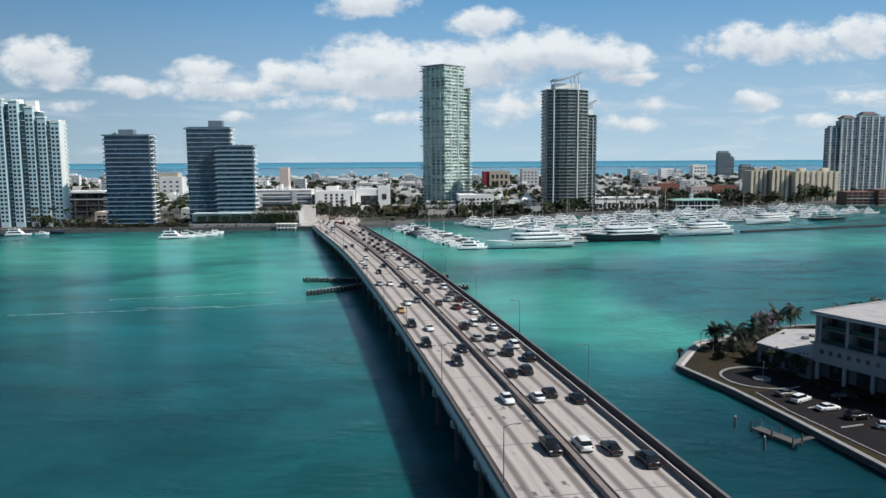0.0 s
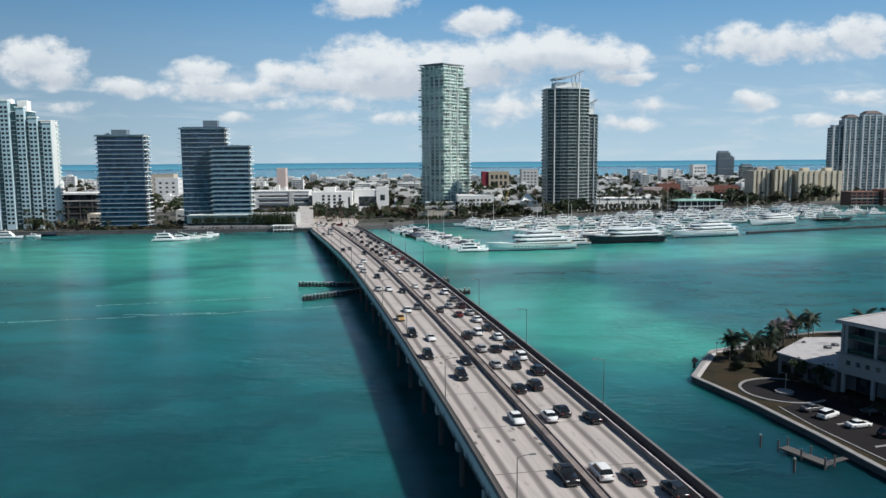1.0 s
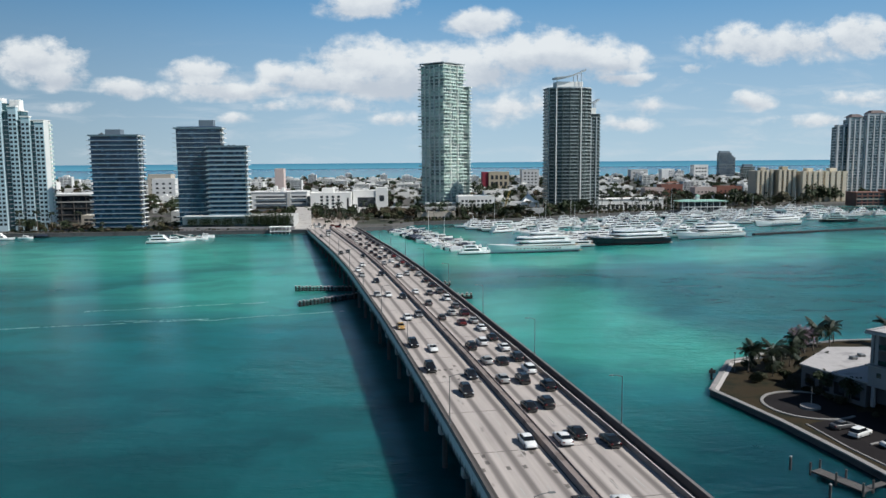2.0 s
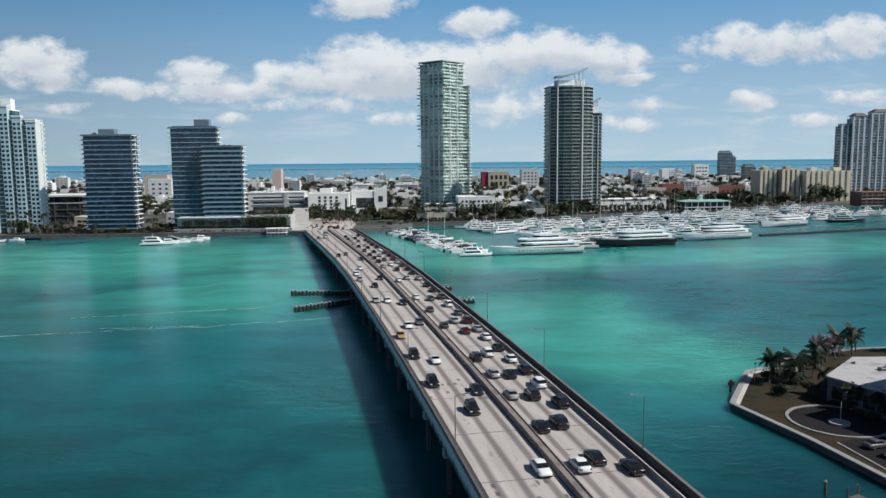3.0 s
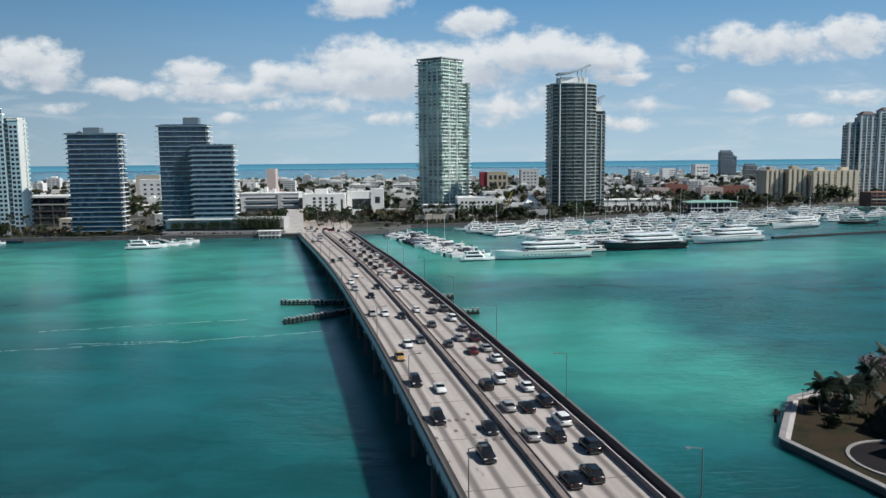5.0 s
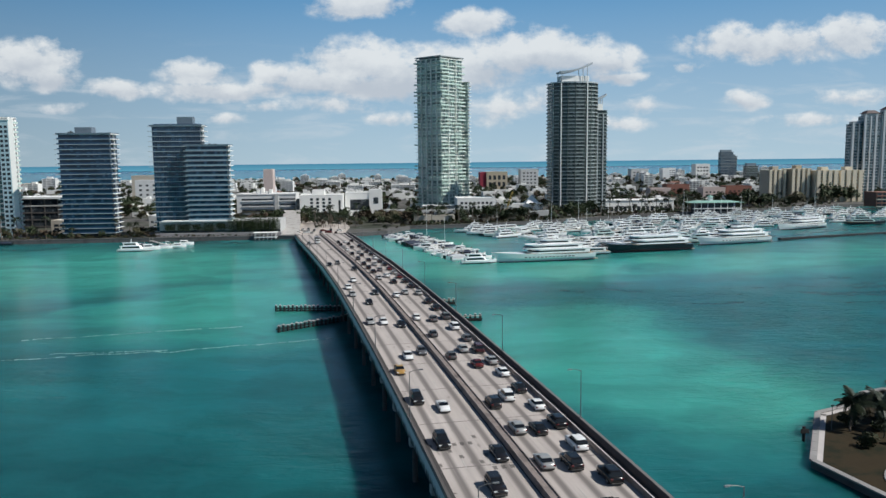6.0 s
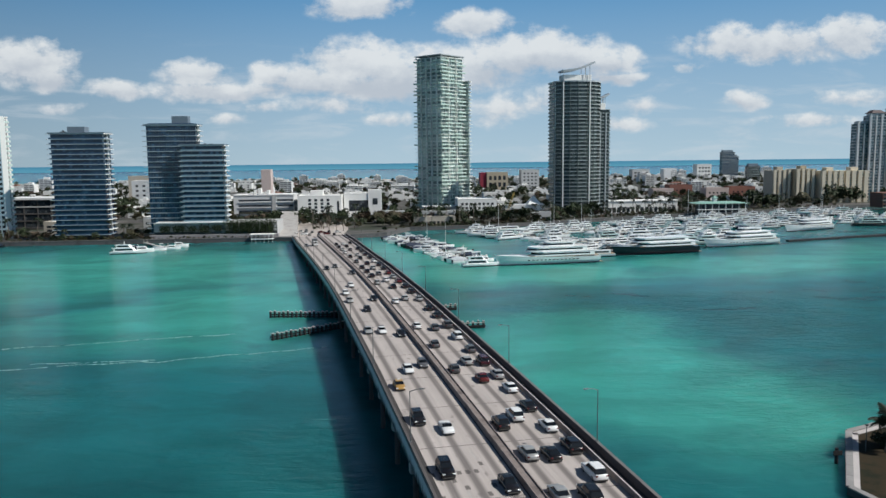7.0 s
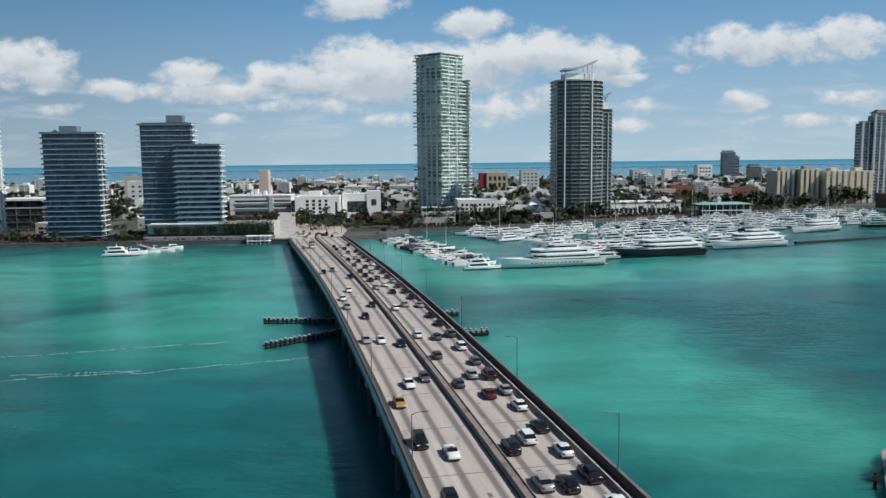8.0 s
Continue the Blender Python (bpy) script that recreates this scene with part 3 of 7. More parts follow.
def deck_z(y):
    return float(np.interp(y, (-200, 300, 360, 430, 490, 560), (9.0, 9.0, 8.2, 6.4, 5.0, 3.2)))


def at_bridge(y, o=0.0, dz=0.0):
    """A point o metres to the right of the median, dz over the deck, and the heading of the lanes."""
    dx = (mid_x(y + 1) - mid_x(y - 1)) / 2
    n = math.hypot(dx, 1)
    o *= float(np.interp(y, (130, 220, 320, 420, 500), (1.0, 1.02, 1.07, 1.17, 1.3)))
    return Vector((mid_x(y) + o / n, y - o * dx / n, deck_z(y) + dz)), math.degrees(math.atan2(-dx, 1))


STATIONS = [-180 + 10 * i for i in range(73)]


def sweep(profile, stations=STATIONS, closed=True):
    """A bridge member: a cross-section (offset, height) drawn along the median."""
    bm = bmesh.new()
    uv = bm.loops.layers.uv.new("lanes")
    rings = []
    for y in stations:
        rings.append([bm.verts.new(at_bridge(y, o, h)[0]) for o, h in profile])
    index = {}
    for r, y in zip(rings, stations):
        for v, (o, h) in zip(r, profile):
            index[v] = (o - 0.6 * h, y)
    skin(bm, rings, closed, closed)
    for f in bm.faces:
        for loop in f.loops:
            loop[uv].uv = index[loop.vert]
    return bm


PIER_EDGE = material("soot_grey_coping", (0.15, 0.135, 0.13), 0.85, var=0.35, scale=0.3)
bridge = thing("bridge", "long concrete causeway bridge with two three-lane carriageways over the bay", "bridge", kind="structure")
part("deck", sweep([(-12.1, -0.45), (12.9, -0.45), (12.9, 0.0), (-12.1, 0.0)]), DECK, bridge, "pale worn concrete road deck with dark oil streaks")
part("fascia", sweep([(-12.35, -2.3), (-12.1, -2.3), (-12.1, 0.1), (-12.35, 0.1)]), FASCIA, bridge, "streaked concrete edge beam")
part("fascia", sweep([(12.9, -1.25), (13.15, -1.25), (13.15, 0.1), (12.9, 0.1)]), FASCIA, bridge, "streaked concrete edge beam")
part("parapet", sweep([(-12.35, 0.104), (-11.85, 0.0), (-11.9, 0.35), (-12.0, 0.76), (-12.3, 0.76)]), BARRIER, bridge, "brown-stained concrete outer parapet")
part("coping", sweep([(-12.36, 0.764), (-11.98, 0.764), (-11.98, 0.9), (-12.36, 0.9)]), PARAPET_DARK, bridge, "dark coping")
part("gutter", sweep([(-11.85, 0.004), (-11.05, 0.004), (-11.05, 0.03), (-11.85, 0.03)]), WALKWAY, bridge, "dark gutter strip")
part("median_barrier", sweep([(-0.75, 0.0), (-0.35, 0.0), (-0.42, 0.35), (-0.5, 0.85), (-0.62, 0.85), (-0.7, 0.35)]), BARRIER, bridge, "brown-stained concrete median barrier")
part("median_barrier", sweep([(0.35, 0.0), (0.75, 0.0), (0.7, 0.35), (0.62, 0.85), (0.5, 0.85), (0.42, 0.35)]), BARRIER, bridge, "brown-stained concrete median barrier")
part("median_strip", sweep([(-0.42, 0.01), (0.42, 0.01), (0.45, 0.66), (-0.45, 0.66)]), BARRIER, bridge)
part("gutter", sweep([(0.75, 0.004), (0.9, 0.004), (0.9, 0.012), (0.75, 0.012)]), WALKWAY, bridge)
part("gutter", sweep([(-0.9, 0.004), (-0.75, 0.004), (-0.75, 0.012), (-0.9, 0.012)]), WALKWAY, bridge)
part("traffic_barrier", sweep([(10.9, 0.0), (11.3, 0.0), (11.24, 0.35), (11.16, 0.78), (11.02, 0.78), (10.96, 0.35)]), BARRIER, bridge, "stained concrete barrier beside the walkway")
part("barrier_coping", sweep([(11.0, 0.784), (11.18, 0.784), (11.18, 0.86), (11.0, 0.86)]), RAIL_LIGHT, bridge, "pale worn top of the barrier")
part("walkway", sweep([(11.3, 0.004), (12.45, 0.004), (12.45, 0.15), (11.3, 0.15)]), WALKWAY, bridge, "dark narrow walkway")
part("parapet", sweep([(12.45, 0.0), (13.15, 0.1), (13.1, 0.95), (12.75, 0.95), (12.6, 0.4)]), PARAPET_DARK, bridge, "dark outer parapet")
part("coping", sweep([(12.72, 0.955), (13.18, 0.955), (13.18, 1.06), (12.72, 1.06)]), PIER_EDGE, bridge)
for o in (-11.2, -8.0, -4.8, -1.6, 1.6, 4.8, 8.0, 11.6):
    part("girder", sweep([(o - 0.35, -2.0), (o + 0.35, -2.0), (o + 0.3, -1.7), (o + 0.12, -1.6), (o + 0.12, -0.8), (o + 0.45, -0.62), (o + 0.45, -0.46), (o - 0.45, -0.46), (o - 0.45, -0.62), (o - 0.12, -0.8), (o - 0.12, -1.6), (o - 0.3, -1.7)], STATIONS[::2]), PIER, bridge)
for i in range(42):
    y = 107 - 17.2 * 15 + 17.2 * i
    if not -160 < y < 500:
        continue
    p, turn = at_bridge(y)
    bm = soft_box(-12.6, 13.2, -0.7, 0.7, -3.3, -2.02, 0.12)
    part("pier_cap", bm, CONCRETE, bridge, at=T(p.x, p.y, p.z, turn))
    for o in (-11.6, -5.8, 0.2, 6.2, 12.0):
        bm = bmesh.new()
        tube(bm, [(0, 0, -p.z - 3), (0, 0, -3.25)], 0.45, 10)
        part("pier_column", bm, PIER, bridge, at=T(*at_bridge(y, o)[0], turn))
    for o0, o1 in ((-11.1, -1.2), (1.2, 10.8)):
        bm = bmesh.new()
        box(bm, o0, o1, -0.09, 0.09, 0.004, 0.014)
        part("expansion_joint", bm, JOINT_DECK, bridge, at=T(p.x, p.y, p.z, turn))
dash = as_mesh("lane_marking", soft_box(-0.075, 0.075, -1.5, 1.5, 0.002, 0.016, 0.003), MARKING)
for o in (-7.7, -4.25, 4.25, 7.55):
    for i in range(40):
        y = 62 + 12.2 * i
        if y < 490:
            p, turn = at_bridge(y, o)
            part("lane_marking", dash, MARKING, bridge, at=T(p.x, p.y, p.z, turn))

def lamp_post():
    ob = thing("street_lamp", "slender grey steel street lamp on the bridge parapet", "lamp", group="bridge lamps")
    bm = bmesh.new()
    tube(bm, [(0, 0, 0), (0, 0, 3), (0, 0, 7.4)], [0.085, 0.07, 0.05], 8)
    part("pole", bm, GALV, ob)
    part("base_plate", soft_box(-0.22, 0.22, -0.22, 0.22, 0, 0.12, 0.03), GALV, ob)
    bm = bmesh.new()
    tube(bm, [(0, 0, 7.3), (-0.8, 0, 7.55), (-1.5, 0, 7.6)], [0.05, 0.04, 0.035], 6)
    part("arm", bm, GALV, ob)
    head = part("lamp_head", soft_box(-2.15, -1.4, -0.13, 0.13, 7.55, 7.68, 0.03), GALV, ob)
    part("lens", soft_box(-2.05, -1.55, -0.1, 0.1, 7.52, 7.552, 0.01), LENS, head)
    return ob


first = None
for i in range(11):
    y = 44.5 + 42 * i
    for o, turn in ((13.0, 0), (-12.15, 180)):
        if y < 100 and o > 0:
            continue
        p, a = at_bridge(y if o > 0 else y + 6, o, 1.06 if o > 0 else 0.88)
        m = T(p.x, p.y, p.z, a + turn)
        if first is None:
            first = lamp_post()
            first.matrix_basis = m
        else:
            copy_thing(first, m)


# ---- cars ----
def loft(bm, stations):
    """A body skin from sections (x, half width at bottom, half width at top, z bottom, z top, corner)."""
    rings = []
    for x, wb, wt, zb, zt, r in stations:
        rings.append([bm.verts.new((w, x, z)) for w, z in (
            (-wb + r, zb), (wb - r, zb), (wb, zb + r), (wt + (wb - wt) * 0.3, zb + (zt - zb) * 0.62), (wt, zt - r), (wt - r * 1.2, zt),
            (-wt + r * 1.2, zt), (-wt, zt - r), (-wt - (wb - wt) * 0.3, zb + (zt - zb) * 0.62), (-wb, zb + r))])
    skin(bm, rings, True)
    return bm


WHEEL = bmesh.new()
tube(WHEEL, [(-0.11, 0, 0), (-0.08, 0, 0), (0.08, 0, 0), (0.11, 0, 0)], [0.29, 0.33, 0.33, 0.29], 14)
tread = len(WHEEL.faces)
tube(WHEEL, [(-0.12, 0, 0), (0.12, 0, 0)], [0.2, 0.2], 10)
WHEEL.faces.ensure_lookup_table()
for f in WHEEL.faces[tread:]:
    f.material_index = 1
WHEEL = as_mesh("wheel", WHEEL, RUBBER)
WHEEL.materials.append(RIM)

SHAPES = {
    # length, width, bonnet height, belt height, roof height, cabin start, roof start, roof end, cabin end, boot height
    "sedan": (4.7, 1.82, 0.86, 0.92, 1.42, -1.05, -0.25, 0.95, 1.75, 1.0),
    "hatchback": (4.2, 1.78, 0.9, 0.95, 1.48, -0.95, -0.25, 1.45, 1.95, 1.0),
    "suv": (4.8, 1.94, 1.05, 1.1, 1.74, -1.0, -0.3, 1.75, 2.25, 1.12),
    "minivan": (5.0, 1.96, 1.02, 1.08, 1.78, -1.55, -0.7, 2.0, 2.4, 1.12),
    "pickup": (5.5, 1.98, 1.1, 1.15, 1.82, -0.95, -0.3, 0.75, 1.1, 1.15),
    "convertible": (4.5, 1.82, 0.86, 0.92, 1.3, -0.85, -0.35, -0.3, -0.25, 0.96),
}


def car(shape, paint, label):
    """A car on its wheels, nose towards -y, origin on the road."""
    L, W, hb, belt, roof, c0, r0, r1, c1, boot = SHAPES[shape]
    h, w = L / 2, W / 2
    name = {"suv": "car", "sedan": "car", "hatchback": "car", "convertible": "convertible_car"}.get(shape, shape)
    ob = thing(name, label, "car")
    mat = PAINTS[paint]
    bm = bmesh.new()
    loft(bm, [(-h, w * 0.8, w * 0.72, 0.36, hb - 0.28, 0.08), (-h + 0.15, w * 0.93, w * 0.85, 0.25, hb - 0.1, 0.1), (-h + 0.6, w, w * 0.93, 0.2, hb - 0.02, 0.1),
              (c0, w, w * 0.96, 0.2, belt, 0.1), (0.0, w, w * 0.97, 0.2, belt + 0.02, 0.1), (min(c1, h - 0.7), w, w * 0.96, 0.2, max(belt, boot), 0.1), (h - 0.5, w, w * 0.93, 0.22, boot, 0.1),
              (h - 0.12, w * 0.94, w * 0.86, 0.28, boot - 0.05, 0.1), (h, w * 0.85, w * 0.78, 0.38, boot - 0.22, 0.08)])
    part("body", bm, mat, ob, smooth=True)
    top = w * 0.72
    if shape == "convertible":
        bm = bmesh.new()
        loft(bm, [(c0, w * 0.84, w * 0.80, belt - 0.02, belt + 0.02, 0.01), (c0 + 0.45, w * 0.80, w * 0.74, belt, roof, 0.02), (c0 + 0.5, w * 0.80, w * 0.74, belt, roof, 0.02)])
        part("windscreen", bm, CAR_GLASS, ob)
        part("cockpit", soft_box(-w * 0.72, w * 0.72, c0 + 0.55, 1.0, belt, belt + 0.07, 0.03), TRIM, ob, "dark open cockpit")
        for sx in (-0.42, 0.42):
            part("seat", soft_box(sx - 0.25, sx + 0.25, 0.15, 0.4, belt + 0.05, belt + 0.38, 0.06), CANVAS, ob)
    else:
        bm = bmesh.new()
        loft(bm, [(c0, w * 0.86, w * 0.82, belt - 0.05, belt + 0.03, 0.02), (r0, w * 0.9, top, belt - 0.02, roof - 0.06, 0.06), (r1, w * 0.9, top, belt - 0.02, roof - 0.06, 0.06), (c1, w * 0.86, w * 0.8, belt - 0.05, max(belt, boot) + 0.03, 0.02)])
        part("window_glass", bm, CAR_GLASS, ob, "dark tinted car glass")
        bm = bmesh.new()
        loft(bm, [(r0 - 0.12, top - 0.04, top - 0.1, roof - 0.09, roof - 0.055, 0.01), (r0 + 0.15, top + 0.02, top - 0.06, roof - 0.08, roof, 0.02), (r1 - 0.2, top + 0.02, top - 0.06, roof - 0.08, roof, 0.02), (r1 + 0.1, top - 0.04, top - 0.1, roof - 0.1, roof - 0.06, 0.01)])
        part("roof", bm, mat, ob)
    if shape == "pickup":
        part("cargo_bed", soft_box(-w * 0.78, w * 0.78, c1 + 0.15, h - 0.2, boot - 0.06, boot + 0.012, 0.005), TRIM, ob, "dark open cargo bed")
    for sx in (-1, 1):
        for y in (-h + 0.88, h - 0.95):
            part("wheel", WHEEL, RUBBER, ob, at=T(sx * (w - 0.1), y, 0.33))
        part("headlight", soft_box(sx * w * 0.68 - 0.2, sx * w * 0.68 + 0.2, -h + 0.02, -h + 0.3, hb - 0.35, hb - 0.17, 0.03), HEAD, ob)
        part("tail_light", soft_box(sx * w * 0.72 - 0.16, sx * w * 0.72 + 0.16, h - 0.22, h + 0.01, boot - 0.36, boot - 0.14, 0.03), TAIL, ob)
    part("underbody", soft_box(-w * 0.84, w * 0.84, -h - 0.03, h + 0.03, 0.17, 0.44, 0.06), TRIM, ob)
    if paint == "yellow":
        part("roof_sign", soft_box(-0.3, 0.3, 0.2, 0.42, roof - 0.01, roof + 0.16, 0.04), HEAD, ob, "white taxi roof sign")
    return ob


CAR_KIT = {}
COLOURS = {"white": "glossy white", "black": "glossy black", "silver": "silver-grey metallic", "grey": "dark grey metallic", "red": "bright red", "maroon": "dark maroon", "yellow": "yellow"}


def place_car(shape, paint, m, group="cars on the bridge", where="driving on the bridge deck"):
    key = (shape, paint, group)
    if key not in CAR_KIT:
        noun = {"suv": "sport utility car", "sedan": "four-door saloon car", "hatchback": "compact hatchback car", "minivan": "passenger van", "pickup": "pickup truck", "convertible": "open-top convertible car"}[shape]
        if paint == "yellow":
            noun = "taxi cab with a roof sign"
        CAR_KIT[key] = car(shape, paint, f"{COLOURS[paint]} {noun} {where}")
        tagged(CAR_KIT[key], group=group)
        CAR_KIT[key].matrix_basis = m
        return CAR_KIT[key]
    return copy_thing(CAR_KIT[key], m)


def bus():
    ob = thing("box_truck", "dark delivery truck with a tall box body on the bridge", "truck")
    part("cab", soft_box(-1.15, 1.15, -4.0, -2.2, 0.5, 2.5, 0.2), PAINTS["white"], ob)
    part("windscreen", soft_box(-1.0, 1.0, -4.03, -3.7, 1.5, 2.3, 0.05), CAR_GLASS, ob)
    part("cargo_box", soft_box(-1.25, 1.25, -2.1, 4.0, 0.8, 3.6, 0.06), PAINTS["grey"], ob)
    part("chassis", soft_box(-0.9, 0.9, -2.4, 3.9, 0.45, 0.85, 0.05), TRIM, ob)
    for sx in (-1, 1):
        for y in (-3.1, 1.6, 2.7):
            part("wheel", WHEEL, RUBBER, ob, at=T(sx * 1.05, y, 0.45, 0, 1.36))
    return ob


RIGHT_LANES, LEFT_LANES = (2.6, 5.8, 9.2), (-2.5, -6.0, -9.4)
# Eastbound queue: distance along the bridge, lane, paint.
EAST = [(454, 0, "k"), (457, 1, "k"), (424, 0, "w"), (441, 2, "k"), (383, 0, "g"), (397, 1, "k"), (362, 0, "k"), (350, 0, "k"), (338, 0, "k"), (359, 1, "s"), (369, 2, "k"), (357, 2, "k"),
        (344, 2, "r"), (321, 0, "s"), (326, 1, "w"), (311, 1, "k"), (333, 2, "s"), (322, 2, "r"), (311, 2, "k"), (300, 2, "k"), (289, 1, "s"), (285, 0, "w"), (287, 2, "s"), (273, 2, "k")]
EAST2 = [(263, 2, "k"), (252, 0, "w"), (249, 1, "g"), (251, 2, "G"), (239, 2, "W"), (233, 0, "g"), (227, 2, "g"), (218, 1, "s"), (217, 2, "M"), (213, 0, "g"), (206, 1, "r"), (207.5, 2, "s"), (199, 2, "w"),
         (189, 2, "k"), (185, 1, "W"), (182, 0, "K"), (170, 0, "s"), (169, 1, "k"), (179.5, 2, "w")]
EAST3 = [(171, 2, "K"), (162, 2, "W"), (157, 0, "s"), (156, 1, "K"), (151, 2, "K"), (141, 0, "k"), (142, 1, "K"), (128, 1, "k"), (126, 0, "w"), (124, 2, "k"), (104, 0, "W"), (102, 1, "k"), (97, 2, "K"),
         (410, 1, "s"), (412, 2, "k"), (428, 2, "g"), (470, 1, "w"), (476, 2, "k"), (437, 1, "g"), (383, 2, "w"), (398, 2, "k"), (375, 1, "k"), (342, 1, "g"), (405, 0, "k"), (440, 0, "s"), (470, 0, "k")]
WEST = [(468, 2, "g"), (364, 2, "k"), (369, 1, "g"), (348, 0, "k"), (318, 1, "w"), (303, 2, "w"), (290, 2, "s"), (291, 0, "k"), (276, 1, "k"), (250, 2, "s"), (249, 1, "w"), (245, 0, "k"), (215, 1, "w"),
        (218, 0, "g"), (187, 2, "K"), (182, 1, "c"), (167, 2, "K"), (161, 0, "k"), (151, 1, "K"), (126, 0, "w"), (104, 0, "P"), (205, 2, "y")]
CODE = {"k": ("sedan", "black"), "w": ("sedan", "white"), "s": ("sedan", "silver"), "g": ("hatchback", "grey"), "r": ("sedan", "red"), "K": ("suv", "black"), "W": ("suv", "white"), "G": ("suv", "grey"),
        "M": ("minivan", "maroon"), "P": ("pickup", "black"), "y": ("sedan", "yellow"), "c": ("convertible", "white")}
for lanes, rows, turn in ((RIGHT_LANES, EAST + EAST2 + EAST3, 180), (LEFT_LANES, WEST, 0)):
    for y, lane, code in rows:
        p, a = at_bridge(y, lanes[lane] + rng.uniform(-0.25, 0.25), 0.012)
        slope = math.degrees(math.atan2(deck_z(y + 4) - deck_z(y - 4), 8))
        m = T(p.x, p.y, p.z, a) @ pose(0, 0, 0, slope) @ pose(0, 0, 0, 0, 0, turn + rng.uniform(-1, 1))
        place_car(*CODE[code], m)
p, a = at_bridge(472, -6.0, 0.012)
bus().matrix_basis = T(p.x, p.y, p.z, a) @ pose(0, 0, 0, -1.5)


# ---- timber fenders of the boat channel ----
def fender(x0, y0, x1, y1, n, group):
    d = Vector((x1 - x0, y1 - y0, 0))
    ob = thing("channel_fender", "dark tarred timber pile fender guarding the boat channel", "fender", T(x0, y0, 0, math.degrees(math.atan2(d.y, d.x))), group)
    for i in range(n):
        x = d.length * i / (n - 1)
        bm = bmesh.new()
        tube(bm, [(x, -0.3, -3), (x, -0.22, 0.8), (x, -0.2, 1.85 + 0.15 * math.sin(i * 2.1))], [0.4, 0.37, 0.34], 8)
        pile = part("pile", bm, TIMBER, ob)
        part("pile_cap", soft_box(x - 0.33, x + 0.33, -0.55, 0.12, 1.8 + 0.15 * math.sin(i * 2.1), 2.1 + 0.15 * math.sin(i * 2.1), 0.08), RAIL_LIGHT, pile, "white painted pile cap")
    part("waling", soft_box(-0.4, d.length + 0.4, 0.7, 0.95, 0.5, 1.0, 0.04), TIMBER, ob)
    part("top_walkway", soft_box(-0.3, d.length + 0.3, 0.2, 0.65, 1.5, 1.68, 0.04), TIMBER_TOP, ob, "bleached timber capping plank")
    part("waling", soft_box(-0.4, d.length + 0.4, 0.16, 0.4, -0.2, 0.4, 0.04), TIMBER, ob)
    return ob


fender(-39.0, 313.5, -14.0, 310.5, 19, "channel fenders")
fender(-33.6, 281.5, -14.0, 296.0, 18, "channel fenders")
fender(20.5, 318.5, 6.0, 318.0, 10, "channel fenders")
fender(26.5, 291.0, 14.0, 290.0, 9, "channel fenders")


def t_gap(i, seed):
    return (i / 70 + 0.13 * seed) % 1.0


# Broken foam of a boat's wake on the water.
def wake(x0, y0, x1, y1, seed):
    r = random.Random(seed)
    bm = bmesh.new()
    n = 70
    for i in range(n):
        if r.random() < 0.12 or 0.45 < t_gap(i, seed) < 0.48:
            continue
        t = i / n
        x, y = x0 + (x1 - x0) * t, y0 + (y1 - y0) * t + 1.6 * noise.noise(Vector((x0 + t * 6, seed, 0)))
        l, w = (x1 - x0) / n * r.uniform(0.9, 1.9), r.uniform(0.06, 0.4)
        pts = [(x, y - w * 0.2), (x + l * 0.3, y - w), (x + l * 0.8, y - w * 0.7), (x + l, y), (x + l * 0.6, y + w * 0.8), (x + l * 0.2, y + w)]
        prism(bm, pts, 0.01, 0.03)
    single("boat_wake", bm, FOAM, "thin broken line of foam from a passing boat", "foam", "boat wakes", "stuff")


wake(-135, 252, -62, 262, 3)
wake(-62, 261, -18, 272, 4)
wake(-105, 279, -46, 291, 5)
wake(-90, 262, -60, 263, 8)


# ---- plants ----
def frond(length, droop, leaflets, r, dry=False):
    """One arching palm leaf: a rachis with leaflets hanging to both sides."""
    bm = bmesh.new()
    pts = []
    for i in range(leaflets + 1):
        t = i / leaflets
        pts.append(Vector((length * (t - 0.22 * t * t * droop), 0, length * (0.34 * t - droop * 0.62 * t * t))))
    for a, b in zip(pts, pts[1:]):
        w = 0.035
        bm.faces.new([bm.verts.new(p) for p in (a + Vector((0, -w, 0)), b + Vector((0, -w, 0)), b + Vector((0, w, 0)), a + Vector((0, w, 0)))])
    for i in range(1, leaflets):
        t = i / leaflets
        l = length * 0.30 * math.sin(math.pi * min(1, 0.2 + t * 0.82)) + 0.15
        for s in (-1, 1):
            a = pts[i]
            tip = a + Vector((l * 0.45, s * l * 0.85, -l * (0.35 + 0.3 * r.random())))
            wv = Vector((0.11 + 0.05 * length / 3, 0, 0))
            mid_p = (a + tip) / 2 + Vector((0, 0, 0.06))
            bm.faces.new([bm.verts.new(p) for p in (a - wv * 0.5, mid_p - wv * 0.6, tip, mid_p + wv * 0.6, a + wv * 0.5)])
    return as_mesh("frond", bm, FROND_DRY if dry else FROND)


r0 = random.Random(5)
FRONDS = [frond(4.9, d, 18, r0) for d in (0.65, 0.95, 1.25, 1.6)]
DRY = frond(2.6, 1.9, 9, r0, True)


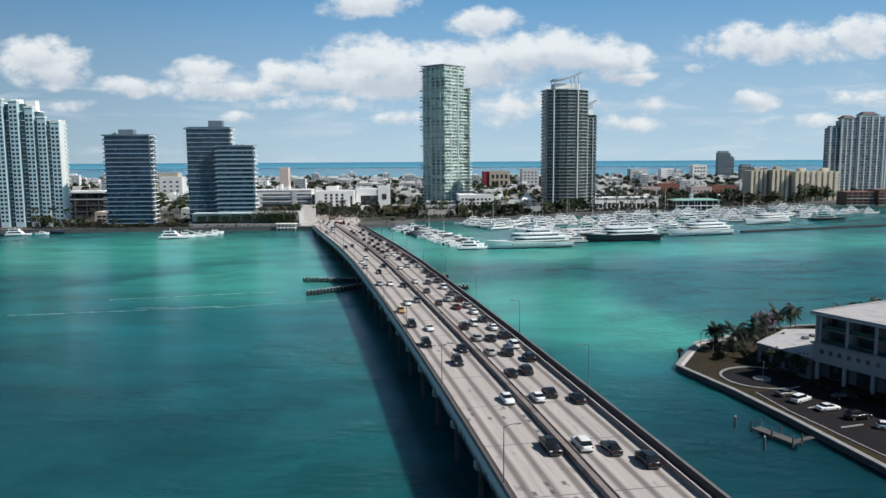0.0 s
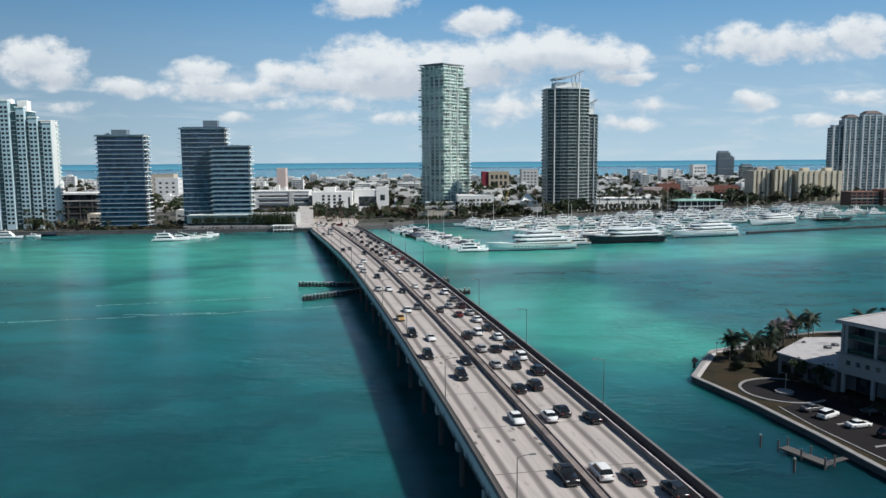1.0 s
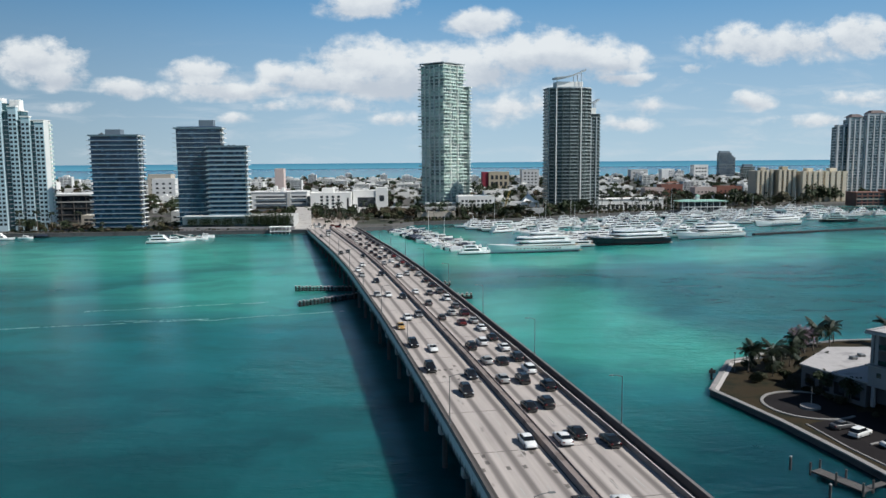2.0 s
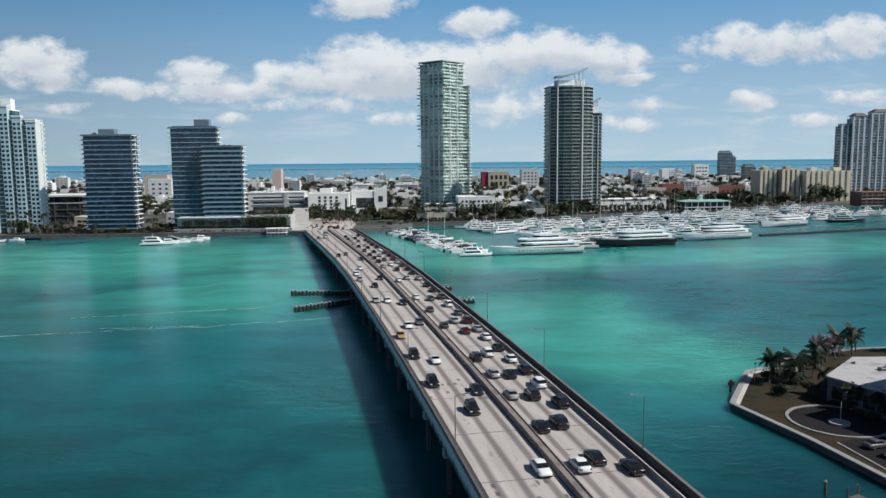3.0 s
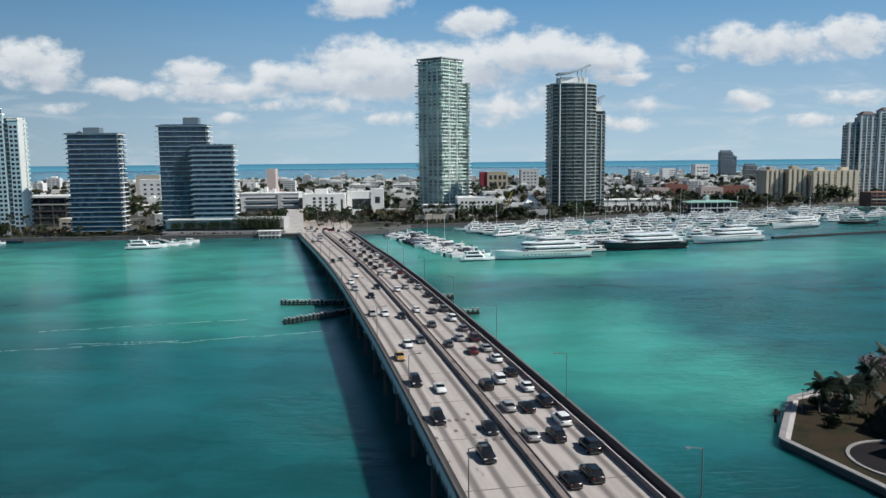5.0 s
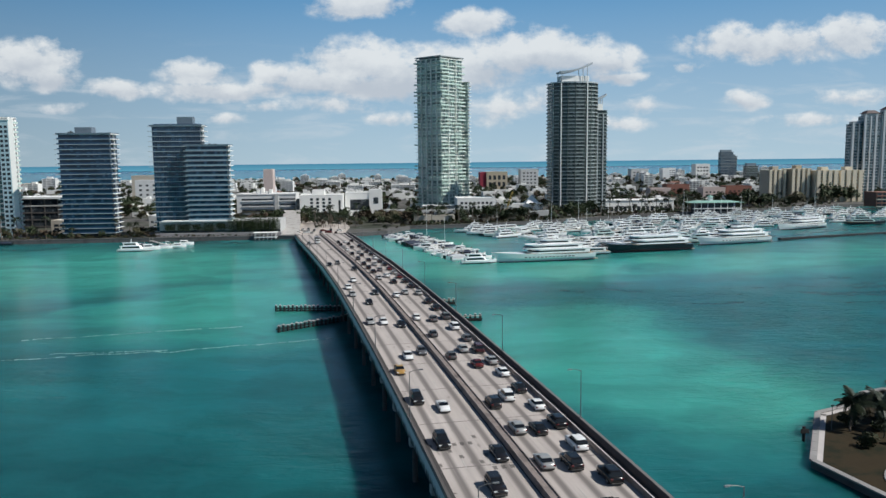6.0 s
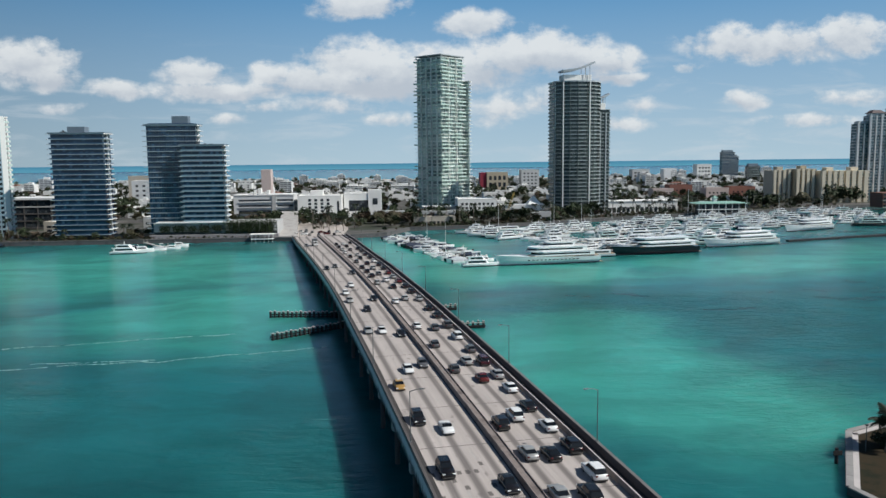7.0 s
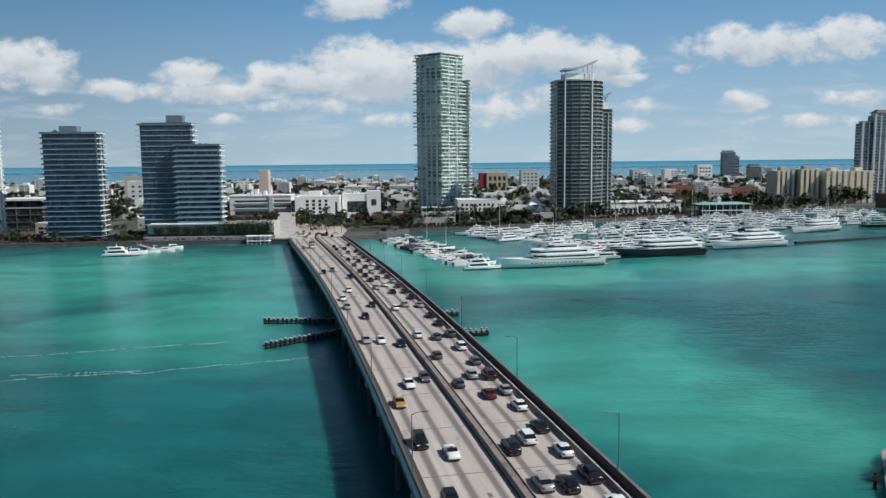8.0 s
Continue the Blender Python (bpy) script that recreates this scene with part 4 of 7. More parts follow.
def palm(height, lean, seed, group="palms on the point"):
    r = random.Random(seed)
    ob = thing("palm_tree", "tall slender palm with a ragged dark green crown on the lawn", "palm tree", group=group)
    bm = bmesh.new()
    pts = [(lean * (i / 7) ** 1.7, 0.15 * math.sin(i), height * i / 7) for i in range(8)]
    tube(bm, pts, [0.27, 0.2, 0.17, 0.16, 0.15, 0.15, 0.17, 0.2], 9)
    part("trunk", bm, BARK, ob, smooth=True)
    top = pts[-1]
    for i in range(16):
        tier = i % 4
        m = Matrix.Translation(top) @ Matrix.Rotation(radians(137.5 * i + r.uniform(-12, 12)), 4, "Z") @ Matrix.Rotation(radians((-38, -18, 2, 22)[tier] + r.uniform(-8, 8)), 4, "Y") @ Matrix.Scale(r.uniform(0.85, 1.1), 4)
        part("frond", FRONDS[min(3, tier)], FROND, ob, at=m)
    for i in range(4):
        m = Matrix.Translation((top[0], top[1], top[2] - 0.2)) @ Matrix.Rotation(radians(72 * i + r.uniform(-20, 20)), 4, "Z") @ Matrix.Rotation(radians(50 + r.uniform(-8, 12)), 4, "Y")
        part("frond", DRY, FROND_DRY, ob, "dry brown hanging frond", at=m)
    return ob


def far_palm(height, seed):
    """A palm seen far off: its fronds joined into one crown."""
    r = random.Random(seed)
    ob = thing("palm_tree", "slim palm with a feathery crown along the waterfront", "palm tree", group="waterfront palms")
    bm = bmesh.new()
    tube(bm, [(0, 0, 0), (0.2, 0, height * 0.5), (0.5, 0, height)], [0.26, 0.2, 0.18], 6)
    part("trunk", bm, BARK, ob)
    bm = bmesh.new()
    for i in range(18):
        a, e, l = 2.4 * i, r.uniform(-0.5, 0.9), r.uniform(2.2, 3.2)
        prev = None
        for j in range(5):
            t = j / 4
            c = Vector((0.5 + math.cos(a) * l * t, math.sin(a) * l * t, height + l * (e * t - 1.0 * t * t)))
            w = 0.45 * math.sin(math.pi * (0.15 + 0.85 * t)) + 0.04
            side = Vector((-math.sin(a), math.cos(a), -0.5)) * w
            cur = (bm.verts.new(c - side * 0.9), bm.verts.new(c + Vector((0, 0, 0.12))), bm.verts.new(c + Vector((math.sin(a), -math.cos(a), -0.5)) * w))
            if prev:
                bm.faces.new((prev[0], cur[0], cur[1], prev[1]))
                bm.faces.new((prev[1], cur[1], cur[2], prev[2]))
            prev = cur
    part("crown", bm, FROND, ob)
    return ob


def leaf_cloud(spots, count, size, seed):
    """Loose leaf clumps: many small bent blades spread through overlapping lumps."""
    r = random.Random(seed)
    verts, faces = [], []
    for i in range(count):
        cx, cy, cz, rad = spots[r.randrange(len(spots))]
        d = Vector((r.gauss(0, 1), r.gauss(0, 1), r.gauss(0, 0.8))).normalized() * rad * (r.random() ** 0.33)
        c = Vector((cx, cy, cz)) + d
        u = Vector((r.gauss(0, 1), r.gauss(0, 1), r.gauss(0, 0.6))).normalized()
        w = u.orthogonal().normalized()
        s = size * r.uniform(0.6, 1.35)
        k = len(verts)
        verts += [tuple(c - u * s), tuple(c + w * s * 0.55), tuple(c + u * s + Vector((0, 0, -s * 0.25))), tuple(c - w * s * 0.55)]
        faces.append((k, k + 1, k + 2, k + 3))
    me = bpy.data.meshes.new("crown")
    me.from_pydata(verts, [], faces)
    return me


def tree(height, spread, seed, mat, label, group, leaves=700, size=0.55):
    r = random.Random(seed)
    ob = thing("tree", label, "tree", group=group)
    bm = bmesh.new()
    tube(bm, [(0, 0, 0), (0.1, 0.05, height * 0.25), (0.2, -0.1, height * 0.5)], [0.32, 0.24, 0.16], 7)
    spots = []
    for i in range(8):
        a = 2.4 * i + r.uniform(-0.4, 0.4)
        d = spread * r.uniform(0.35, 0.7)
        p = (math.cos(a) * d, math.sin(a) * d, height * r.uniform(0.5, 0.85))
        tube(bm, [(0.1, 0, height * 0.28), (p[0] * 0.5, p[1] * 0.5, height * 0.5), p], [0.14, 0.09, 0.04], 5)
        spots.append((*p, spread * r.uniform(0.3, 0.5)))
    spots.append((0, 0, height * 0.8, spread * 0.5))
    part("trunk", bm, BARK, ob)
    me = leaf_cloud(spots, leaves, size, seed + 50)
    me.materials.append(mat)
    part("crown", me, mat, ob)
    return ob


TREES = [tree(8.5, 4.6, 1, LEAF, "dark green broadleaf tree with a loose uneven crown", "street trees"),
         tree(7.0, 4.0, 2, LEAF_B, "olive green broadleaf tree with a thin crown", "street trees"),
         tree(10.5, 5.2, 3, LEAF, "tall dark green shade tree with several limbs", "street trees", 900),
         tree(5.5, 4.2, 4, LEAF_B, "low spreading tree with olive foliage", "street trees")]
PALMS_FAR = [far_palm(9.0, 21), far_palm(11.5, 22), far_palm(7.5, 23)]
USED = set()


def plant(protos, i, m):
    """The first use moves the pattern itself, later ones are copies."""
    ob = protos[i % len(protos)]
    if ob.name in USED:
        return copy_thing(ob, m)
    USED.add(ob.name)
    ob.matrix_basis = m
    return ob


# ---- the residential point with its sea wall ----
def scaled(pts, out):
    """The plan polygon with each corner moved outwards by out metres."""
    cx, cy = sum(p[0] for p in pts) / len(pts), sum(p[1] for p in pts) / len(pts)
    res = []
    for x, y in pts:
        d = math.hypot(x - cx, y - cy)
        res.append((x + (x - cx) / d * out, y + (y - cy) / d * out))
    return res


POINT_Z = 1.0
WALL_LINE = [(66.0, 173.6), (71.0, 153.6), (74.0, 136), (77.2, 112), (93.8, 40.5), (121, -90)]
BACK_LINE = [(66.0, 173.6), (79.4, 195.6), (88.5, 199.5), (95, 206.5), (116, 213), (160, 214), (420, 216)]
bm = bmesh.new()
prism(bm, WALL_LINE[::-1] + BACK_LINE[1:] + [(700, 230), (700, -90)], -3, POINT_Z)
single("ground", bm, LAWN, "dry brown and green lawn on a low walled point", "ground", kind="structure")
for line, side in ((WALL_LINE, 1), (BACK_LINE, -1)):
    for (xa, ya), (xb, yb) in zip(line, line[1:]):
        d = Vector((xb - xa, yb - ya, 0))
        bm = bmesh.new()
        s0, s1 = (-0.25, 0.35) if side > 0 else (-0.35, 0.25)
        box(bm, -0.15, d.length, s0, s1, -3, 1.1)
        wallob = single("sea_wall", bm, SEAWALL, "stained grey concrete sea wall with a pale cap", "sea wall", "sea walls", kind="structure", at=T(xa, ya, 0, math.degrees(math.atan2(d.y, d.x))))
        n = max(2, int(d.length / 4.0))
        l = d.length / n
        cap = as_mesh("cap_stone", soft_box(0.02, l - 0.02, s0 - 0.22, s1 + 0.28, 1.104, 1.36, 0.04), KERB)
        for i in range(min(n, 40)):
            part("cap_stone", cap, KERB, wallob, at=T(i * l, 0, 0))


def ring(bm, cx, cy, ra, rb, z0, z1, n=40, a0=0.0, a1=2 * math.pi):
    full = abs(a1 - a0 - 2 * math.pi) < 1e-6
    rows = []
    for i in range(n if full else n + 1):
        a = a0 + (a1 - a0) * i / n
        c, s = math.cos(a), math.sin(a)
        rows.append([bm.verts.new((cx + q * c, cy + q * s, z)) for q, z in ((ra, z0), (rb, z0), (rb, z1), (ra, z1))])
    if full:
        rows.append(rows[0])
    for a, b in zip(rows, rows[1:]):
        for i in range(4):
            j = (i + 1) % 4
            bm.faces.new((a[i], a[j], b[j], b[i]))
    if not full:
        bm.faces.new(rows[0])
        bm.faces.new(rows[-1][::-1])
    return bm


for quad in ([(67.6, 173.6), (80.3, 194.3), (79.0, 195.0), (66.6, 174.6)], [(80.3, 194.3), (88.8, 198.0), (88.4, 199.0), (79.6, 195.2)]):
    bm = bmesh.new()
    prism(bm, scaled(quad, 0.5), POINT_Z - 0.2, POINT_Z + 0.06)
    single("pavement", bm, RAIL_LIGHT, "pale paved walk along the tip of the point", "pavement", kind="structure")
bm = bmesh.new()
prism(bm, [(81.2 + 8.4 * math.cos(a), 162.6 + 8.2 * math.sin(a)) for a in [2 * math.pi * i / 40 for i in range(40)]], POINT_Z - 0.3, POINT_Z + 0.02)
single("road", bm, ASPHALT, "dark asphalt turning circle inside a pale kerb", "driveway", kind="structure")
bm = bmesh.new()
prism(bm, [(75.2, 152), (76.2, 140), (81.2, 112), (95, 45), (128, 45), (115, 105), (94, 153), (90, 158), (84, 156)], POINT_Z - 0.3, POINT_Z + 0.014)
single("road", bm, ASPHALT, "dark asphalt car park beside the apartment house", "car park", kind="structure")
single("kerb", ring(bmesh.new(), 81.2, 162.6, 8.4, 8.95, POINT_Z - 0.2, POINT_Z + 0.2, 40, 0.6, 5.3), KERB, "pale concrete kerb round the turning circle", "kerb", kind="structure")
planter = thing("planter", "pale round concrete planter in the turning circle", "planter")
part("planter_wall", ring(bmesh.new(), 80.5, 161.0, 1.5, 1.85, POINT_Z, POINT_Z + 0.45, 24), KERB, planter)
bm = bmesh.new()
prism(bm, [(80.5 + 1.5 * math.cos(a), 161 + 1.5 * math.sin(a)) for a in [2 * math.pi * i / 24 for i in range(24)]], POINT_Z, POINT_Z + 0.38)
part("gravel", bm, KERB, planter, "pale gravel fill")
for (xa, ya), (xb, yb) in (((74.8, 152.0), (75.8, 140)), ((75.8, 140), (81.0, 112)), ((81.0, 112), (94.8, 45)), ((80.5, 130.5), (85.5, 131.8)), ((80.3, 141.5), (83, 142.4))):
    d = Vector((xb - xa, yb - ya, 0))
    single("kerb", soft_box(0, d.length, -0.18, 0.18, -0.2, 0.18, 0.03), KERB, "pale concrete kerb along the car park", "kerb", kind="structure", at=T(xa, ya, POINT_Z, math.degrees(math.atan2(d.y, d.x))))

place_car("suv", "white", T(81.0, 145.6, POINT_Z + 0.02, 118), "parked cars", "parked beside the sea wall")
place_car("sedan", "white", T(83.6, 140.2, POINT_Z + 0.02, 100), "parked cars", "parked beside the sea wall")
place_car("hatchback", "white", T(88.6, 129.0, POINT_Z + 0.02, 62), "parked cars", "parked beside the sea wall")
for i, (x, y) in enumerate(((80.2, 149.6), (86.4, 135.0), (90.5, 146.5), (96.5, 133.0))):
    place_car(("sedan", "suv")[i % 2], ("black", "grey")[i % 3 == 0], T(x, y, POINT_Z + 0.02, 104 - 7 * i), "parked cars", "parked beside the sea wall")


def apartment_house():
    """White modern apartment house: columns below, a band of small square windows, deep loggias above."""
    ob = thing("apartment_building", "white modern apartment house on columns with deep dark loggias", "apartment building", T(91.4, 160.4, POINT_Z + 0.4, 24))
    L = 78.0
    part("lower_wall", soft_box(3.0, 26, -L, 0, 0, 4.0, 0.1), PLASTER_SHADE, ob)
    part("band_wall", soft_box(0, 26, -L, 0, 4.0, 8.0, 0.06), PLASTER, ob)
    part("back_wall", soft_box(3.2, 26, -L, -0.5, 8.3, 14.3, 0.06), PLASTER_SHADE, ob)
    part("end_wall", soft_box(0.6, 26, -0.5, 0.1, 8.3, 14.3, 0.05), PLASTER, ob)
    part("terrace_floor", soft_box(-0.7, 26, -L, 0.3, 8.004, 8.3, 0.05), ROOF_GREY, ob, "dark ledge below the loggias")
    part("mid_floor", soft_box(0.5, 3.4, -L, -0.5, 11.2, 11.45, 0.04), PLASTER_SHADE, ob)
    part("roof", soft_box(-0.5, 26.5, -L, 0.9, 14.3, 14.75, 0.08), ROOF_STAINED, ob, "flat white roof with stained patches")
    for x in (-0.35, 25.9):
        part("roof_parapet", soft_box(x, x + 0.45, -L, 0.75, 14.75, 15.1, 0.05), PLASTER, ob)
    part("roof_parapet", soft_box(-0.35, 26.3, 0.3, 0.75, 14.754, 15.09, 0.05), PLASTER, ob)
    for i in range(12):
        y = -1.2 - 6.4 * i
        if y < -L + 1:
            break
        part("column", soft_box(-0.05, 0.6, y - 0.35, y + 0.35, 0, 4.0, 0.06), PLASTER, ob)
        part("loggia_pier", soft_box(0.4, 3.2, y - 0.35, y + 0.35, 8.3, 14.3, 0.05), PLASTER, ob)
        for z in (8.35, 11.5):
            pane = part("loggia_window", soft_box(3.12, 3.26, y - 5.7, y - 0.8, z + 0.1, z + 2.5, 0.03), DARK_WIN, ob)
            part("railing", soft_box(0.52, 0.6, y - 6.05, y - 0.35, z, z + 0.95, 0.02), TINTED, ob, "dark glass loggia railing")
        for k in range(3):
            yy = y - 1.0 - 2.1 * k
            frame_ob = part("window", soft_box(-0.03, 0.25, yy - 0.48, yy + 0.48, 6.0, 6.95, 0.03), DARK_WIN, ob, "small square dark window")
            part("sill", soft_box(-0.1, 0.1, yy - 0.55, yy + 0.55, 5.89, 5.99, 0.02), PLASTER, frame_ob)
        part("garage_opening", soft_box(2.9, 3.2, y - 5.6, y - 1.0, 0.2, 3.0, 0.04), DARK_WIN, ob, "dark opening behind the columns")
    for i in range(6):
        x, y = rng.uniform(4, 22), rng.uniform(-60, -6)
        part("roof_unit", soft_box(x, x + rng.uniform(1.2, 2.6), y, y + rng.uniform(1.2, 3.0), 14.75, 14.75 + rng.uniform(0.5, 1.2), 0.06), GALV, ob)
    return ob


apartment_house()
wing = thing("pavilion", "low white flat-roofed wing beside the palms", "building", T(0, 0, POINT_Z))
PLAN = [(85.8, 174.3), (91.2, 160.4), (113, 170), (108, 186.5), (99, 187)]
part("wall", prism(bmesh.new(), PLAN, 0, 4.9), PLASTER_SHADE, wing)
part("roof", prism(bmesh.new(), scaled(PLAN, 0.5), 4.904, 5.2), ROOF_STAINED, wing, "flat white roof with grey puddle stains")
for i in range(4):
    bm = soft_box(-0.06, 0.2, -1.2, 1.2, 0.9, 3.4, 0.04)
    part("window", bm, DARK_WIN, wing, at=T(86.6 + 1.25 * i, 172.2 - 3.2 * i, 0, 21))
for i in range(4):
    part("roof_unit", soft_box(98 + 3 * i, 99.2 + 3 * i, 176 + 2 * (i % 2), 177.4 + 2 * (i % 2), 5.2, 5.8, 0.05), GALV, wing)

# Palms and shrubs on the point.
POINT_PALMS = [palm(5.9, 0.6, 1), palm(6.9, -0.7, 2), palm(6.3, 0.4, 3)]
for i, (x, y, s) in enumerate(((77.2, 183.6, 1.0), (79.0, 185.8, 0.95), (83.5, 184.0, 1.02), (81.0, 180.0, 0.75), (86.5, 186.5, 0.9), (89.0, 187.5, 1.05), (87.6, 180.5, 0.8), (93.5, 194.5, 1.15), (95.8, 197.2, 1.05),
                               (98.8, 199.2, 1.2), (102.5, 201.6, 1.1), (105.0, 204.2, 1.2), (109.0, 205.5, 1.12), (112.0, 208.8, 1.1), (91.5, 179.5, 0.85), (85.2, 173.8, 0.72), (124, 206, 1.3), (133, 204, 1.45), (141, 199, 1.4), (128, 200, 1.5))):
    plant(POINT_PALMS, i, T(x + 2.6, y + 2.4, POINT_Z - 0.05, 77 * i, 0.84 * s))
BUSHES = []
for i in range(3):
    b = thing("shrub", "dense dark green shrub on the lawn", "shrub", group="shrubs on the point")
    bm = bmesh.new()
    for j in range(4):
        tube(bm, [(0, 0, 0), (0.4 * math.cos(j * 1.6), 0.4 * math.sin(j * 1.6), 0.9)], [0.06, 0.03], 5)
    part("stems", bm, BARK, b)
    me = leaf_cloud([(0.7 * math.cos(j * 1.3), 0.7 * math.sin(j * 1.3), 0.8 + 0.3 * (j % 2), 0.75) for j in range(5)], 420, 0.22, 70 + i)
    me.materials.append(LEAF if i else LEAF_B)
    part("foliage", me, LEAF, b)
    BUSHES.append(b)
for i in range(34):
    if i < 14 and i % 3 or i > 26:
        continue
    if i < 14:
        x, y = 84.6 + 0.36 * i + rng.uniform(-1.2, 0.2), 174.5 - 0.95 * i + rng.uniform(-0.8, 0.8)
    elif i < 21:
        x, y = rng.uniform(77, 90), rng.uniform(178, 194)
        if x - 66 < (y - 172) * 0.6 + 3:
            x = 66 + (y - 172) * 0.6 + 5
    else:
        x, y = 89.6 + 1.1 * (i - 20) + rng.uniform(-1.5, 0.4), 157 - 2.6 * (i - 20) + rng.uniform(-1, 1)
    plant(BUSHES, i, T(x, y, POINT_Z - 0.05, 50 * i, rng.uniform(0.6, 1.3)))

# Boat dock off the sea wall, mooring piles, channel marks and a mast on the point.
dock = thing("boat_dock", "small grey timber boat dock below the sea wall", "dock", T(67.6, 128.9, 0, -66, 0.86))
for i in range(22):
    part("plank", soft_box(-5.1 + 0.47 * i, -4.66 + 0.47 * i, -1.2, 1.2, 0.7, 0.8, 0.015), DOCK, dock)
part("gangway", soft_box(3.8, 5.0, 1.24, 5.6, 0.72, 0.84, 0.02), DOCK, dock, "narrow gangway to the sea wall")
for x in (-5.2, 0, 5.1):
    for y in (-1.35, 1.35):
        bm = bmesh.new()
        tube(bm, [(x, y, -3), (x, y, 2.4)], 0.19, 8)
        part("pile", bm, DOCK, dock)
for y in (-1.0, 1.0):
    part("beam", soft_box(-5.2, 5.3, y - 0.12, y + 0.12, 0.42, 0.69, 0.03), DOCK, dock)
for x, y in ((62.6, 134.6), (63.0, 124.0)):
    ob = thing("mooring_pile", "pale timber mooring pile standing in the water", "pile", T(x, y), "mooring piles")
    bm = bmesh.new()
    tube(bm, [(0, 0, -3), (0, 0, 2.2)], [0.22, 0.2], 8)
    part("pile", bm, DOCK, ob)
    bm = bmesh.new()
    tube(bm, [(0, 0, 2.2), (0, 0, 2.45)], [0.24, 0.05], 8)
    part("cap", bm, RAIL_LIGHT, ob)
mark = thing("channel_marker", "dark timber channel marker with a board in the water", "marker", T(70.7, 184.8))
bm = bmesh.new()
tube(bm, [(0, 0, -3), (0, 0, 2.6)], 0.28, 8)
part("pile", bm, TIMBER, mark)
part("board", soft_box(-0.75, 0.75, -0.4, -0.28, 1.5, 2.3, 0.03), TIMBER, mark)
pole = thing("flagpole", "thin dark pole at the tip of the point", "pole", T(77.0, 187.0, POINT_Z))
bm = bmesh.new()
tube(bm, [(0, 0, 0), (0, 0, 4.4)], [0.09, 0.06], 7)
part("pole", bm, GALV, pole)
part("lamp_head", soft_box(-0.25, 0.25, -0.15, 0.15, 4.35, 4.55, 0.04), TRIM, pole)
pole = thing("flagpole", "thin white pole standing in the round planter", "pole", T(80.9, 161.4, POINT_Z + 0.3))
bm = bmesh.new()
tube(bm, [(0, 0, 0), (0, 0, 3.8)], [0.06, 0.04], 7)
part("pole", bm, RAIL_LIGHT, pole)
bm = bmesh.new()
tube(bm, [(0, 0, 3.75), (0, 0, 3.9)], [0.09, 0.02], 7)
part("finial", bm, GALV, pole)
BLOSSOM = material("mauve_blossom", (0.15, 0.10, 0.13), 0.8, var=0.3, scale=0.8, bump=0, random_tone=0.2)
bloom = tree(8.0, 3.4, 61, BLOSSOM, "thin bare tree with mauve blossom among the palms", "", 420, 0.3)
bloom.matrix_basis = T(99.5, 200.0, POINT_Z - 0.05)
for i, (x, y, s) in enumerate(((88.2, 168.6, 0.62), (90.0, 163.2, 0.5), (84.4, 178.6, 0.5), (87.0, 172.0, 0.55))):
    plant(TREES, 2 * (i % 2), T(x, y, POINT_Z - 0.05, 80 * i, s))


# ---- towers ----
def rect(x0, x1, y0, y1):
    return [(x0, y0), (x1, y0), (x1, y1), (x0, y1)]


def storeys(ob, pts, z0, n, fh, out, glass, slab, rail, thick=0.3, rail_h=1.0, rail_in=0.15):
    """Glazed core with one floor slab and one balcony rail for each storey."""
    part("glazing", prism(bmesh.new(), pts, z0, z0 + n * fh), glass, ob)
    sl = as_mesh("floor_slab", prism(bmesh.new(), scaled(pts, out), -thick / 2, thick / 2), slab)
    for i in range(n + 1):
        part("floor_slab", sl, slab, ob, at=T(0, 0, z0 + i * fh))
    if rail:
        a, b = scaled(pts, out - rail_in), scaled(pts, out - rail_in - 0.12)
        bm = bmesh.new()
        rings = [[bm.verts.new((x, y, z)) for x, y in q] for q, z in ((a, thick / 2), (a, thick / 2 + rail_h), (b, thick / 2 + rail_h), (b, thick / 2))]
        skin(bm, rings + [rings[0]])
        rm = as_mesh("balcony_rail", bm, rail)
        for i in range(n):
            part("balcony_rail", rm, rail, ob, at=T(0, 0, z0 + i * fh))


def roof_boxes(ob, x0, x1, y0, y1, z, n, seed, mat=None, hmax=2.5):
    r = random.Random(seed)
    for i in range(n):
        x, y, s = r.uniform(x0, x1), r.uniform(y0, y1), r.uniform(1.0, 3.0)
        part("roof_unit", soft_box(x, x + s, y, y + s * 0.8, z, z + r.uniform(0.8, hmax), 0.08), mat or GALV, ob)


G = LAND_Z
# Green-glass tower, set corner-on to the bay.
icon = thing("apartment_tower", "tall pale green glass apartment tower with projecting balcony floors", "tower", T(44.3, 752, G + 1, 0))
corner = [(-20, 0), (0, -18), (20, 0), (6, 16), (-8, 16)]
storeys(icon, corner, 0, 43, 3.1, 2.0, GREEN_GLASS, SLAB_GREEN, None, 0.42)
for (xa, ya), (xb, yb), cuts in ((corner[0], corner[1], (0.2, 0.42, 0.62, 0.84)), (corner[1], corner[2], (0.3, 0.66))):
    e = Vector((xb - xa, yb - ya, 0))
    for c in cuts:
        p = Vector((xa, ya, 0)) + e * c
        part("party_wall", soft_box(-0.22, 0.22, -1.9, 0.4, 0, 133.3, 0.04), SLAB_GREEN, icon, "pale wall between balconies", at=T(p.x, p.y, 0, math.degrees(math.atan2(e.y, e.x))))
